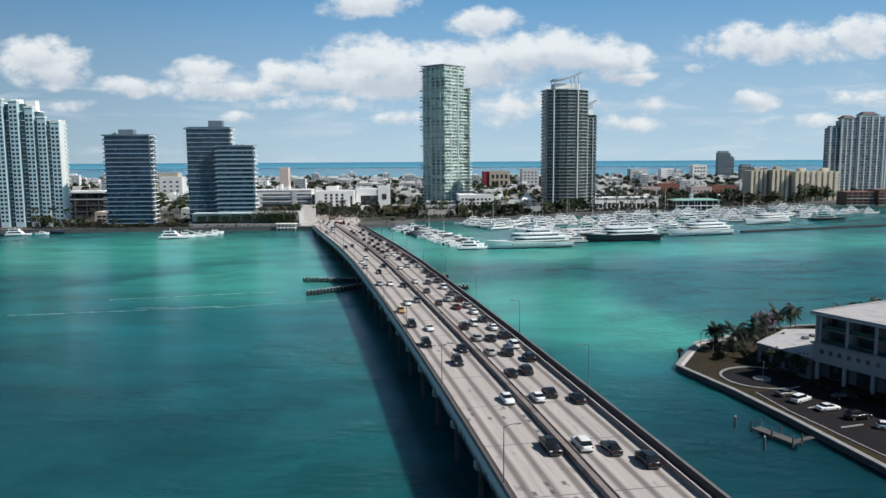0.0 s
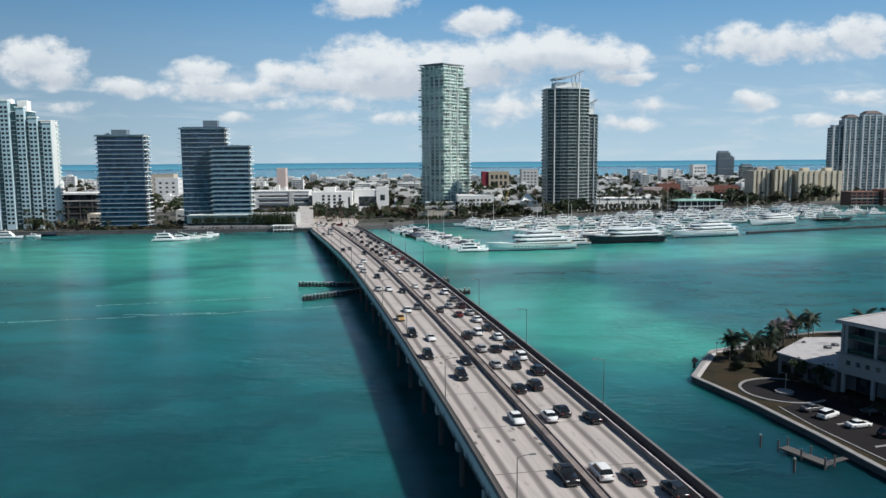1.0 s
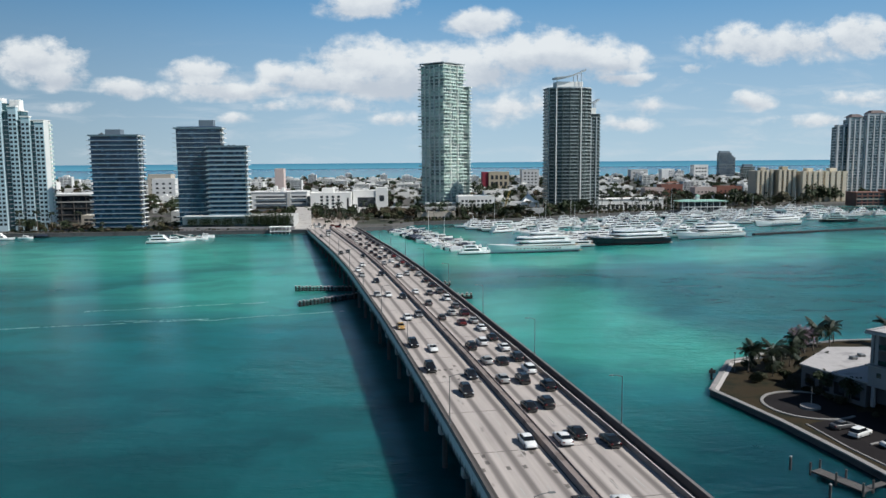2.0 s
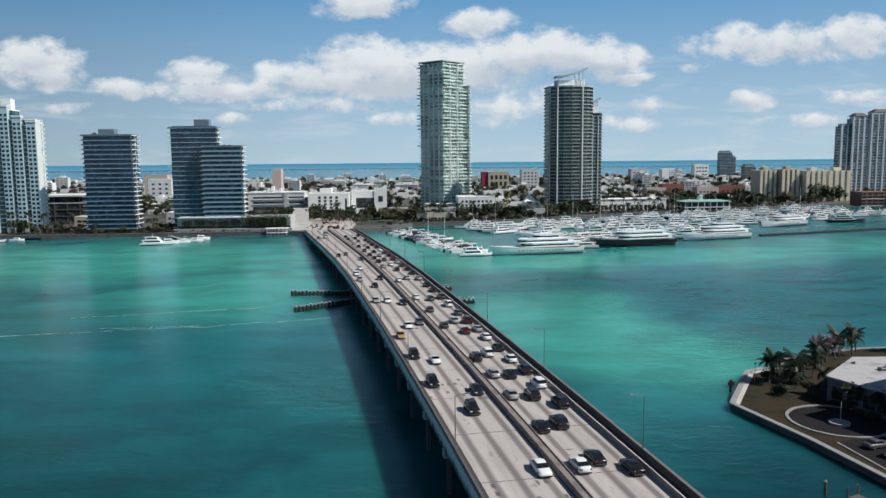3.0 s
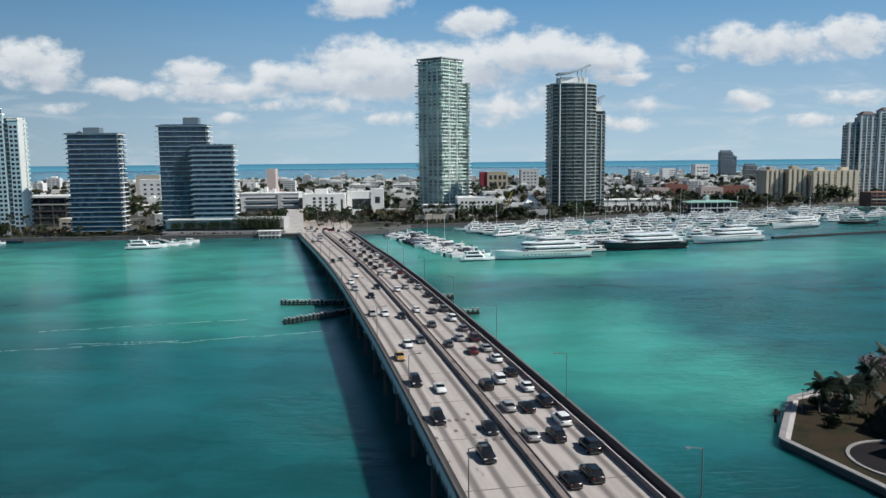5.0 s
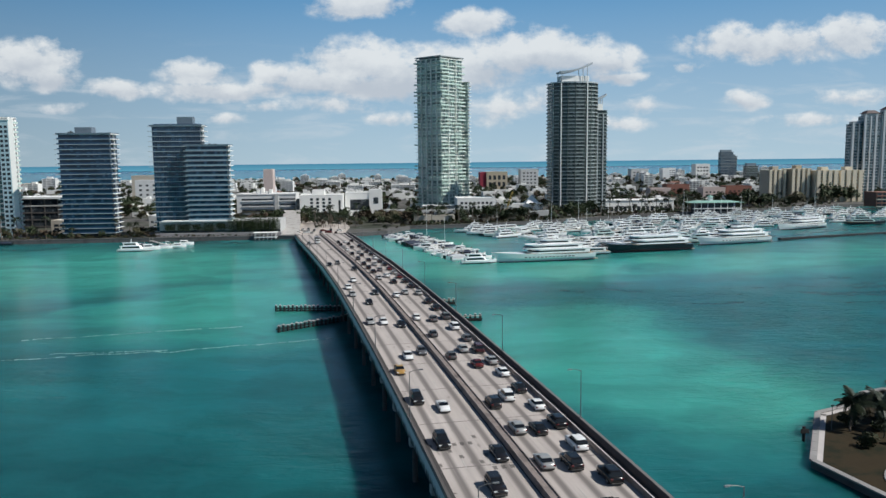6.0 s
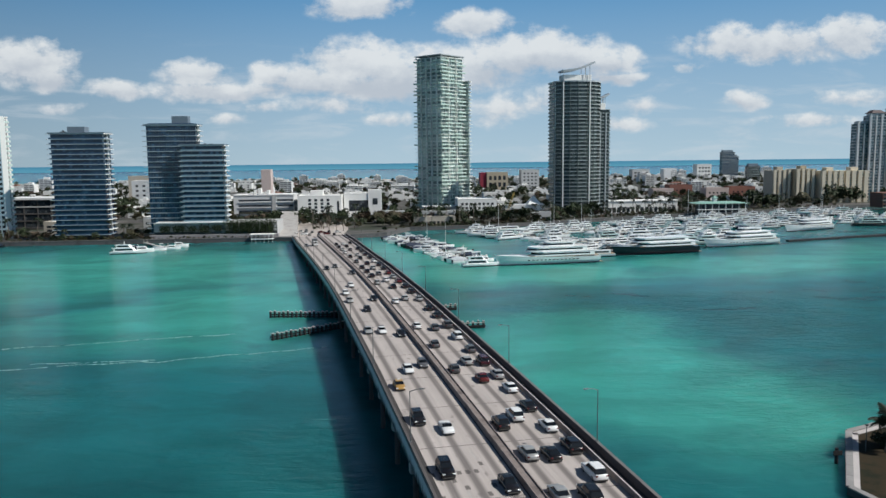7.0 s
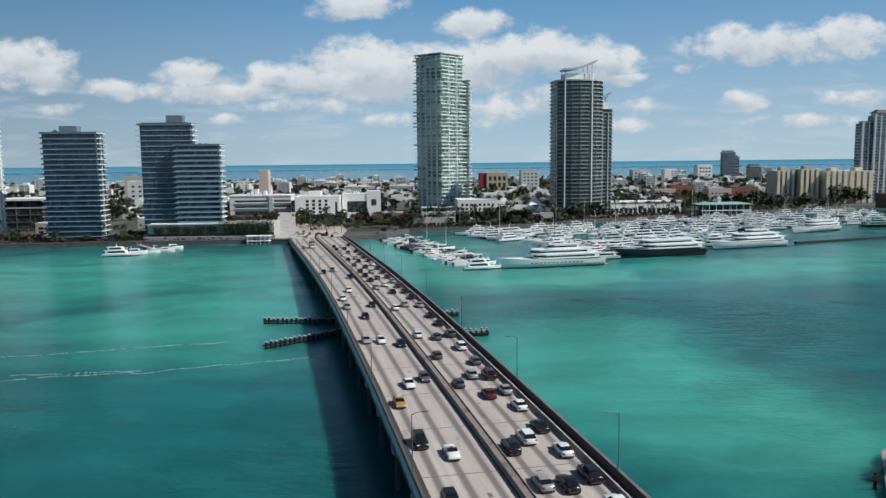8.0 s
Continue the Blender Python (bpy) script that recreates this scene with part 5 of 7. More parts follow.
# Balcony trays of uneven reach and width, floor by floor.
trays = []
for k, (t0, t1, reach) in enumerate(((-0.06, 0.26, 2.9), (0.36, 0.56, 2.3), (0.70, 1.05, 2.9), (0.1, 0.42, 2.4), (0.55, 0.85, 2.6))):
    pair = []
    for (xa, ya), (xb, yb) in ((corner[0], corner[1]), (corner[1], corner[2])):
        e = Vector((xb - xa, yb - ya, 0))
        nn = Vector((e.y, -e.x, 0)).normalized()
        p0, p1 = Vector((xa, ya, 0)) + e * t0, Vector((xa, ya, 0)) + e * t1
        q0, q1 = p0 + nn * reach, p1 + nn * reach
        bm = bmesh.new()
        prism(bm, [tuple(v)[:2] for v in (p0, q0, q1, p1)], -0.19, 0.19)
        prism(bm, [tuple(v)[:2] for v in (q0 - nn * 0.12, q0, q1, q1 - nn * 0.12)], 0.194, 0.95)
        pair.append(as_mesh("balcony", bm, PALE_RAIL))
    trays.append(pair)
rb = random.Random(12)
for i in range(1, 43):
    for s in (0, 1):
        for k in rb.sample(range(5), 2 if i % 3 else 3):
            if k > 2 and rb.random() < 0.5:
                continue
            part("balcony", trays[k][s], PALE_RAIL, icon, at=T(0, 0, i * 3.1 + 0.002 * k))
part("crown_beam", prism(bmesh.new(), scaled(corner, 1.9), 135.1, 135.8), SLAB_PALE, icon)
for x, y in ((-20.5, 0), (0, -18.6), (20.5, 0), (-10, -9), (10, -9)):
    part("crown_post", soft_box(x - 0.4, x + 0.4, y - 0.4, y + 0.4, 133.4, 135.15, 0.05), SLAB_PALE, icon)
part("plant_room", soft_box(-9, 9, -4, 11, 133.4, 137.0, 0.15), GREY_WALL, icon)
side = [(15, 6), (25.5, 0), (27.5, 9), (18, 18)]
storeys(icon, side, 0, 37, 3.1, 1.7, GREEN_GLASS, SLAB_GREEN, None, 0.34)

# Grey bow-fronted tower with a sail-shaped roof, and its lower twin.
mur = thing("apartment_tower", "dark grey bow-fronted apartment tower under a curved metal roof wing", "tower", T(154.8, 705, G, 6))
bow = [(-19.5, -4), (-15, -9.0), (-9, -11.8), (-3, -13.2), (4, -13.2), (10, -11.8), (15, -9.0), (18.5, -4), (18.5, 12), (-19.5, 12)]
storeys(mur, bow, 0, 36, 3.03, 1.1, GREY_GLASS, SLAB_GREY, GREY_RAIL, 0.34, 0.9)
for x, y in scaled(bow[:8], 0.75):
    part("party_wall", soft_box(x - 0.16, x + 0.16, y - 0.5, y + 1.4, 0, 109, 0.03), GREY_RAIL, mur, "thin grey wall between balconies")
for x, y, w in ((-14.8, -10.2, 0.32), (6.6, -13.8, 0.4), (-19.8, -4.2, 0.25)):
    part("fin", prism(bmesh.new(), [(x - w, y - 0.5), (x + w, y - 0.5), (x + w, y + 1.5), (x - w, y + 1.5)], 0, 109.1), WHITE, mur, "white vertical rib")
part("parapet", prism(bmesh.new(), scaled(bow, 1.25), 108.9, 110.0), SLAB_PALE, mur)
part("plant_room", soft_box(-12.5, 11.5, -4, 8, 109.4, 115.4, 0.2), WHITE, mur)


def sail(ob, x0, x1, y0, y1, z0, rise, posts):
    """A thin curved roof wing on slim posts."""
    bm = bmesh.new()
    rings = []
    for i in range(11):
        t = i / 10
        x, z = x0 + (x1 - x0) * t, z0 + rise * (t ** 1.9)
        w = 0.55 + 0.45 * math.sin(math.pi * min(1, 0.25 + t * 0.6))
        ya, yb = (y0 + y1) / 2 - (y1 - y0) / 2 * w, (y0 + y1) / 2 + (y1 - y0) / 2 * w
        rings.append([bm.verts.new(p) for p in ((x, ya, z), (x, yb, z), (x, yb, z + 1.5), (x, ya, z + 1.5))])
    skin(bm, rings, True)
    part("roof_wing", bm, STEEL, ob, "curved grey metal roof wing")
    for t in posts:
        x, z = x0 + (x1 - x0) * t, z0 + rise * (t ** 1.9)
        for y in (y0 + 2, y1 - 2):
            bm = bmesh.new()
            tube(bm, [(x, y, z0 - 11), (x, y, z + 0.1)], 0.28, 6)
            part("post", bm, STEEL, ob)


sail(mur, -14, 14, -7, 7, 117.6, 7.4, (0.05, 0.7, 0.84))
low = rect(18.6, 30, 2, 20)
storeys(mur, low, 0, 29, 3.02, 1.0, GREY_GLASS, SLAB_GREY, GREY_RAIL, 0.3, 0.9)
part("plant_room", soft_box(20.5, 27.5, 5, 16, 87.6, 93.0, 0.2), WHITE, mur)
sail(mur, 18.5, 31.5, 5, 15, 96.0, 4.2, (0.6, 0.72))
for x in (21.5, 26.5):
    part("fin", prism(bmesh.new(), [(x - 0.4, 0.6), (x + 0.4, 0.6), (x + 0.4, 2.4), (x - 0.4, 2.4)], 0, 84.6), SLAB_PALE, mur)


# Blue-glass slab towers beside the bridge.
def slab_tower(x0, x1, y0, y1, floors, fh, glass, rail, label, base=3.0):
    ob = thing("apartment_tower", label, "tower", T(x0, y0, G))
    w, d = x1 - x0, y1 - y0
    pts = rect(0, w, 0, d)
    storeys(ob, pts, base, floors, fh, 1.3, glass, SLAB_BLUE, rail, 0.34, 0.8)
    tip = as_mesh("slab_tip", prism(bmesh.new(), [(w + 1.2, -1.2), (w + 2.3, 0.6), (w + 2.3, d - 1), (w + 1.2, d + 1)], -0.2, 0.2), WHITE)
    tip_l = as_mesh("slab_tip", prism(bmesh.new(), [(-2.3, -1.3), (-1.2, -1.3), (-1.2, 3), (-2.0, 2)], -0.17, 0.17), SLAB_PALE)
    for i in range(1, floors + 1):
        part("slab_tip", tip, WHITE, ob, "white curved balcony end", at=T(0, 0, base + i * fh))
        part("slab_tip", tip_l, SLAB_PALE, ob, at=T(0, 0, base + i * fh))
    part("lobby", prism(bmesh.new(), rect(1, w - 1, 1, d - 1), 0, base), DARK_WIN, ob)
    part("parapet", prism(bmesh.new(), scaled(pts, 1.6), base + floors * fh + 0.22, base + floors * fh + 1.0), PLANT_BLUE, ob)
    for y in (d / 2,):
        part("balcony_wall", prism(bmesh.new(), rect(w - 0.05, w + 1.1, y - 0.25, y + 0.25), base, base + floors * fh), WHITE, ob, "white wall between balconies")
    return ob, base + floors * fh


b1, top1 = slab_tower(-207.5, -176.6, 558, 571, 20, 3.11, BLUE_GLASS, BLUE_RAIL, "dark blue glass apartment slab with pale floor edges beside the bay")
part("plant_room", soft_box(9.0, 19.5, 3, 10, top1, top1 + 4.6, 0.15), PLANT_BLUE, b1)
roof_boxes(b1, 2, 8, 3, 14, top1 + 0.2, 4, 3)
b2, top2 = slab_tower(-151.0, -121.0, 561, 572, 21, 3.19, BLUE_GRID, None, "taller blue glass apartment slab with a fine window grid")
part("plant_room", soft_box(15, 25, 3, 9, top2, top2 + 6.0, 0.15), PLANT_BLUE, b2)
part("roof_terrace", soft_box(1, 29, 0.6, 10, top2 + 1.0, top2 + 1.5, 0.06), BLUE_RAIL, b2)
b3, top3 = slab_tower(-128.5, -104.0, 556.5, 567, 15, 3.12, BLUE_GLASS, WHITE_RAIL, "lower blue glass wing with broad white balcony bands", base=10.5)
roof_boxes(b3, 3, 22, 3, 14, top3 + 0.2, 7, 9, hmax=1.6)


# Stepped white tower with teal glass bays.
def stepped_tower():
    ob = thing("apartment_tower", "stepped white apartment tower with teal glass bays and many windows", "tower", T(-243.5, 571, G))
    bays = [(-6.2, 0.0, 75.0, 0.0), (-14.6, -9.0, 78.5, -1.2), (-22.6, -17.2, 85.5, -1.8), (-33.5, -27.5, 90, -2.2), (-44, -38, 91, -2.2)]
    part("glazing", prism(bmesh.new(), rect(-60, -0.4, 1.0, 11), 0, 76.5), TEAL_GLASS, ob)
    part("glazing", prism(bmesh.new(), rect(-60, -15.0, 1.4, 11), 76.5, 83), TEAL_GLASS, ob)
    part("glazing", prism(bmesh.new(), rect(-60, -25.0, 1.8, 11), 83, 88.5), TEAL_GLASS, ob)
    part("roof_slab", prism(bmesh.new(), rect(-60.2, 0.2, 0.6, 11.2), 76.5, 77.1), WHITE, ob)
    part("roof_slab", prism(bmesh.new(), rect(-60.2, -14.5, 1.0, 11.2), 83, 83.6), WHITE, ob)
    win = as_mesh("window", soft_box(-0.95, 0.95, -0.06, 0.2, 0, 1.7, 0.03), DARK_WIN)
    for a, b, top, y in bays:
        part("bay_wall", prism(bmesh.new(), rect(a, b, y, 1.6), 0, top), SHADED_CLAD, ob)
        part("bay_cap", prism(bmesh.new(), rect(a - 0.4, b + 0.4, y - 0.4, 1.9), top, top + 1.1), WHITE, ob)
        for f in range(int((top - 6) / 3.0)):
            for x in ((a + b) / 2 - 1.45, (a + b) / 2 + 1.45):
                part("window", win, DARK_WIN, ob, at=T(x, y, 4 + 3.0 * f))
    sl = as_mesh("balcony", soft_box(-0.3, 2.4, 2, 8.4, -0.18, 0.18, 0.03), SLAB_PALE)
    rl = as_mesh("balcony_rail", soft_box(2.25, 2.35, 2, 8.4, 0.18, 1.2, 0.02), PALE_RAIL)
    mid_sl = as_mesh("balcony", prism(bmesh.new(), rect(-9.0, -6.2, -0.7, 1.2), -0.16, 0.16), SLAB_PALE)
    for f in range(24):
        part("balcony", sl, SLAB_PALE, ob, at=T(0, 0, 4 + 3.0 * f))
        part("balcony_rail", rl, PALE_RAIL, ob, at=T(0, 0, 4 + 3.0 * f))
        part("balcony", mid_sl, SLAB_PALE, ob, at=T(0, 0, 4 + 3.0 * f))
        for c in (-15.9, -25.0, -35.7):
            part("balcony", mid_sl, SLAB_PALE, ob, at=T(c + 7.6, -0.6, 4 + 3.0 * f))
    part("side_wall", prism(bmesh.new(), rect(-0.4, 0.05, 8.6, 11), 0, 76), WHITE, ob)
    part("splayed_wall", prism(bmesh.new(), [(-0.2, 0.004), (2.6, 1.5), (2.6, 1.98), (-0.2, 1.98)], 0, 76.5), WHITE, ob, "bright white splayed corner wall")
    for x in (-20, -31, -42):
        part("plant_room", soft_box(x - 4, x + 3, 4, 10, 83.6, 90 + (x % 3), 0.2), WHITE, ob)
    return ob


stepped_tower()

# Distant twin-topped tower on the right shore.
GREY_BLUE = facade_glass("blue_grey_glass", (0.05, 0.09, 0.105), (0.22, 0.30, 0.33), (1.6, 3.1), 0.12, share=0.5)
porto = thing("apartment_tower", "tall grey ribbed apartment tower with teal glass and brown hipped tops", "tower", T(485.5, 838, G))
for x0, x1, y0, h in ((0, 13, 3, 80), (11, 29, 0, 88), (31, 60, -1, 92), (58, 74, 3, 80)):
    part("glazing", prism(bmesh.new(), rect(x0 + 0.6, x1 - 0.6, y0 + 0.6, y0 + 14), 0, h), GREY_BLUE, porto)
    n = int((x1 - x0) / 6.0)
    for i in range(n + 1):
        x, w = x0 + (x1 - x0) * i / n, (1.0, 0.45)[i % 2]
        part("rib", prism(bmesh.new(), rect(x - w, x + w, y0 - 0.5, y0 + 1.6), 0, h + (1.2, 0.0)[i % 2]), (RIB_GREY, WHITE_B)[i % 2], porto)
    sl = as_mesh("floor_slab", prism(bmesh.new(), rect(x0 + 0.3, x1 - 0.3, y0 - 0.35, y0 + 14.4), -0.24, 0.24), RIB_GREY)
    for f in range(3, int(h / 3.1)):
        part("floor_slab", sl, RIB_GREY, porto, at=T(0, 0, 3.1 * (f + 1)))
    part("setback", soft_box(x0 + 2.2, x1 - 2.2, y0 + 2.5, y0 + 12, h - 0.1, h + 2.6, 0.1), RIB_GREY, porto)
for x0, x1, z in ((12, 28, 90.6), (34, 54, 94.6)):
    bm = bmesh.new()
    skin(bm, [[bm.verts.new(p) for p in ring_pts] for ring_pts in (
        [(x0, 1, z), (x1, 1, z), (x1, 14, z), (x0, 14, z)], [(x0 + 4.5, 5, z + 3.4), (x1 - 4.5, 5, z + 3.4), (x1 - 4.5, 10, z + 3.4), (x0 + 4.5, 10, z + 3.4)])], True)
    part("hipped_roof", bm, ROOF_BROWN, porto, "brown hipped roof")

# Cream ribbed condominium blocks.
for x0, x1, y, h, mat in ((388, 408, 826, 32.5, SAND_WALL), (409, 430, 820, 33.5, CREAM_B), (432, 456, 814, 31.5, CREAM), (458, 484, 816, 31.5, CREAM)):
    ob = thing("apartment_building", "ochre and cream ribbed apartment block with recessed dark windows", "apartment building", T(x0, y, G), "cream apartment blocks")
    w = x1 - x0
    part("wall", prism(bmesh.new(), rect(0, w, 0.8, 20), 0, h), mat, ob)
    for i in range(4):
        a = w * i / 4 + 0.6
        part("bay", prism(bmesh.new(), rect(a, a + w / 4 - 2.4, -0.8, 1.0), 0, h + 0.8), CREAM, ob)
        part("window_strip", soft_box(a + w / 4 - 2.3, a + w / 4 - 0.7, 0.7, 1.0, 1.2, h - 1.2, 0.03), DARK_WIN, ob, "tall dark strip of windows")
        tray = as_mesh("balcony", soft_box(a + w / 4 - 2.35, a + w / 4 - 0.65, 0.0, 0.9, 0, 1.0, 0.03), mat)
        for f in range(9):
            part("balcony", tray, mat, ob, at=T(0, 0, 2.6 + 3.3 * f))
    part("parapet", prism(bmesh.new(), rect(-0.3, w + 0.3, 0.6, 20.3), h, h + 0.7), CREAM, ob)
    part("plant_room", soft_box(w * 0.35, w * 0.65, 6, 14, h + 0.7, h + 4.0, 0.15), mat, ob)

# Red-brown brick condominiums at the marina's end.
for x0, x1, y, h in ((440, 468, 728, 13), (470, 500, 724, 15), (502, 534, 738, 13)):
    ob = thing("apartment_building", "red-brown brick waterfront block with dark balconies", "apartment building", T(x0, y, G), "brick blocks")
    w = x1 - x0
    part("wall", prism(bmesh.new(), rect(0, w, 0, 18), 0, h), BRICK_RED, ob)
    part("roof", prism(bmesh.new(), rect(-0.4, w + 0.4, -0.4, 18.4), h, h + 0.6), TERRACOTTA, ob)
    for f in range(int(h / 3.2)):
        for i in range(5):
            part("window", soft_box(w * (i + 0.15) / 5, w * (i + 0.88) / 5, -0.08, 0.2, 1 + 3.2 * f, 2.9 + 3.2 * f, 0.03), DARK_WIN, ob)
        part("balcony_band", soft_box(-0.3, w + 0.3, -1.1, -0.1, 0.2 + 3.2 * f, 0.95 + 3.2 * f, 0.04), (SAND_WALL, BRICK_RED)[f % 2], ob)


# White hotel, car park and clinic blocks behind the bridge head.
def block(name, label, category, x0, x1, y0, d, h, mat, rows, cols, win=(1.4, 1.6), z0=2.0, sx=None, roof=ROOF_WHITE, group=""):
    ob = thing(name, label, category, T(x0, y0, G), group)
    w = x1 - x0
    part("wall", soft_box(0, w, 0, d, 0, h, 0.05), mat, ob)
    part("roof", soft_box(0.3, w - 0.3, 0.3, d - 0.3, h - 0.02, h + 0.06, 0.02), roof, ob)
    for a, b, c, e in ((0, w, -0.05, 0.3), (0, w, d - 0.3, d + 0.05), (-0.05, 0.3, 0, d), (w - 0.3, w + 0.05, 0, d)):
        part("parapet", soft_box(a, b, c, e, h - 0.1, h + 0.8, 0.04), mat, ob)
    if rows and cols:
        me = as_mesh("window", soft_box(-win[0] / 2, win[0] / 2, -0.07, 0.2, 0, win[1], 0.03), DARK_WIN)
        a, b = sx or (w * 0.08, w * 0.92)
        for r in range(rows):
            for c in range(cols):
                part("window", me, DARK_WIN, ob, at=T(a + (b - a) * (c + 0.5) / cols, 0, z0 + (h - z0 - 1.0) * r / rows))
    return ob


hotel = block("hotel", "white hotel block with a grid of small dark windows", "hotel", -73, -39, 673, 26, 19.6, WHITE, 5, 4, (2.2, 2.0), 4.5, (7, 26))
part("stair_tower", soft_box(-2.6, -0.06, -0.4, 8, 0, 17.5, 0.05), DARK_WIN, hotel)
part("slot_window", soft_box(30.6, 32.2, -0.1, 0.3, 4, 16, 0.04), DARK_WIN, hotel)
part("canopy", soft_box(-2, 36, -4, -0.1, 3.2, 3.8, 0.08), WHITE_B, hotel)
roof_boxes(hotel, 6, 28, 6, 18, 19.7, 6, 14, WHITE, 3.5)
part("plant_room", soft_box(9, 19, 8, 18, 19.6, 24.0, 0.1), WHITE, hotel)
garage = thing("car_park_building", "pale grey multi-storey car park with long dark openings", "car park", T(-124, 682, G))
part("wall", soft_box(0, 47, 0, 24, 0, 20.5, 0.05), WHITE_B, garage)
part("roof", soft_box(-0.4, 47.4, -0.4, 24.4, 20.5, 21.4, 0.05), ROOF_WHITE, garage)
for f in range(4):
    for a, b in ((4, 29), (34, 46.4)):
        part("opening", soft_box(a, b, -0.12, 0.3, 3.0 + 4.3 * f, 4.7 + 4.3 * f, 0.03), DARK_WIN, garage)
        part("planter_edge", soft_box(a - 0.2, b + 0.2, -0.7, -0.13, 2.3 + 4.3 * f, 3.1 + 4.3 * f, 0.04), LEAF_B if f < 2 else WHITE_B, garage)
part("stair_core", soft_box(30, 33.2, -0.8, 3, 0, 21.0, 0.05), GREY_WALL, garage)
for i in range(5):
    part("roof_wall", soft_box(12 + 3.2 * i, 14.4 + 3.2 * i, 6, 12, 21.4, 23 + 1.5 * (i % 3), 0.08), WHITE, garage)
clinic = block("office_building", "bright white angular building with a dark recessed front", "office", -38, -8, 688, 24, 20.5, WHITE, 0, 0)
part("recess", soft_box(4, 20, -0.15, 0.4, 7, 15.5, 0.05), DARK_WIN, clinic)
part("gable_block", soft_box(19.5, 30.2, -0.6, 10, 0, 23.8, 0.08), WHITE, clinic)
part("window", soft_box(23, 27, -0.75, -0.2, 12, 17, 0.05), DARK_WIN, clinic)
roof_boxes(clinic, 2, 18, 4, 18, 20.6, 5, 17, WHITE)

# Garden podium under the blue towers, with planted terraces and a quay pavilion.
podium = thing("podium_building", "low podium wrapped in dense clipped green hedges with pale terrace edges", "building", T(-148, 553.5, G))
part("wall", soft_box(0, 76, 3.2, 30, 0, 9.5, 0.05), GREY_WALL, podium)
part("terrace", soft_box(2, 46, 1.2, 6, 9.5, 10.3, 0.06), WHITE, podium, "white terrace edge")
part("base_wall", soft_box(-2, 77, 0.2, 3.4, 0, 2.2, 0.05), PLASTER, podium)
part("shop_glass", soft_box(0, 76, 2.9, 3.3, 2.3, 4.0, 0.03), DARK_WIN, podium)
for i, (x, w, z, h) in enumerate(((4, 6, 3.5, 4.8), (12, 7.5, 3.4, 5.2), (21, 5, 3.6, 4.6), (27.5, 7, 3.2, 5.4), (36, 6, 3.6, 5.0), (44, 15, 2.6, 9.6), (58, 17, 2.4, 10.2), (48, 26, 2.6, 6.5))):
    me = leaf_cloud([(x + w * (j + 0.5) / 6, 1.9 + 0.5 * (j % 2), z + h * (0.25 + 0.5 * (k / 2)), max(1.0, h * 0.27)) for j in range(6) for k in range(3)], int(60 * w * h / 3), 0.34, 300 + i)
    me.materials.append(HEDGE)
    part("hedge", me, HEDGE, podium, "dense dark green hedge")
plaza = thing("ramp", "pale concrete ramp and plaza beside the bridge head", "ramp", T(-74, 556, G))
bm = bmesh.new()
skin(bm, [[bm.verts.new(p) for p in q] for q in ([(3.5, -5, -0.5), (14.5, -5, -0.5), (14.5, -5, 0.2), (3.5, -5, 0.2)], [(-10, 104, -0.5), (3, 104, -0.5), (3, 104, 9.4), (-10, 104, 9.4)])], True)
part("ramp_slab", bm, CONCRETE, plaza)
part("abutment", soft_box(3.0, 15.5, -6.2, -5.1, -2.5, 0.9, 0.08), CONCRETE, plaza)
pav = thing("quay_pavilion", "small open white pavilion standing over the quay edge", "pavilion", T(-87, 545.8, 0))
part("floor", soft_box(0, 14, 0, 5, 1.6, 2.0, 0.05), WHITE_B, pav)
part("roof", soft_box(-0.4, 14.4, -0.3, 5.3, 4.6, 5.0, 0.06), WHITE, pav)
for i in range(6):
    for y in (0.4, 4.6):
        bm = bmesh.new()
        tube(bm, [(0.6 + 2.56 * i, y, -3), (0.6 + 2.56 * i, y, 4.65)], 0.16, 6)
        part("post", bm, WHITE, pav)

# Low buildings along the marina.
iconpod = block("garage_building", "white podium building with rows of small square openings", "building", 54, 86, 690, 30, 14.5, WHITE, 3, 8, (2.0, 1.9), 3.5, (2, 30))
part("terrace_wing", soft_box(-28, -0.2, 4, 16, 0, 9.0, 0.05), GREY_WALL, iconpod)
part("pergola", soft_box(-29, -0.4, 2.5, 10, 9.01, 9.6, 0.05), WHITE, iconpod)
arcade = thing("arcade_building", "long low white building with a row of arched openings behind palms", "building", T(180, 716, G, 2))
part("wall", soft_box(0, 68, 0, 16, 0, 9.6, 0.06), WHITE, arcade)
part("cornice", soft_box(-0.5, 68.5, -0.6, 16.5, 9.6, 10.6, 0.08), WHITE, arcade)
for i in range(16):
    part("opening", soft_box(2 + 4.1 * i, 4.8 + 4.1 * i, -0.1, 0.3, 0.4, 4.8, 0.05), DARK_WIN, arcade)
green = thing("restaurant_building", "waterfront building with a sea-green metal roof and cupola", "building", T(254, 690, G))
part("wall", soft_box(4, 38, 2, 14, 0, 8.6, 0.08), PLASTER_SHADE, green)
part("window_wall", soft_box(5, 37, 1.8, 2.3, 1.2, 7.4, 0.03), DARK_WIN, green, "dark glazed front")
part("terrace", soft_box(0, 42, -2, 1.7, 3.4, 3.9, 0.05), WHITE_B, green)
for i in range(8):
    part("post", soft_box(0.6 + 5.7 * i, 1.0 + 5.7 * i, -1.6, -1.2, 0, 8.7, 0.04), WHITE_B, green)
bm = bmesh.new()
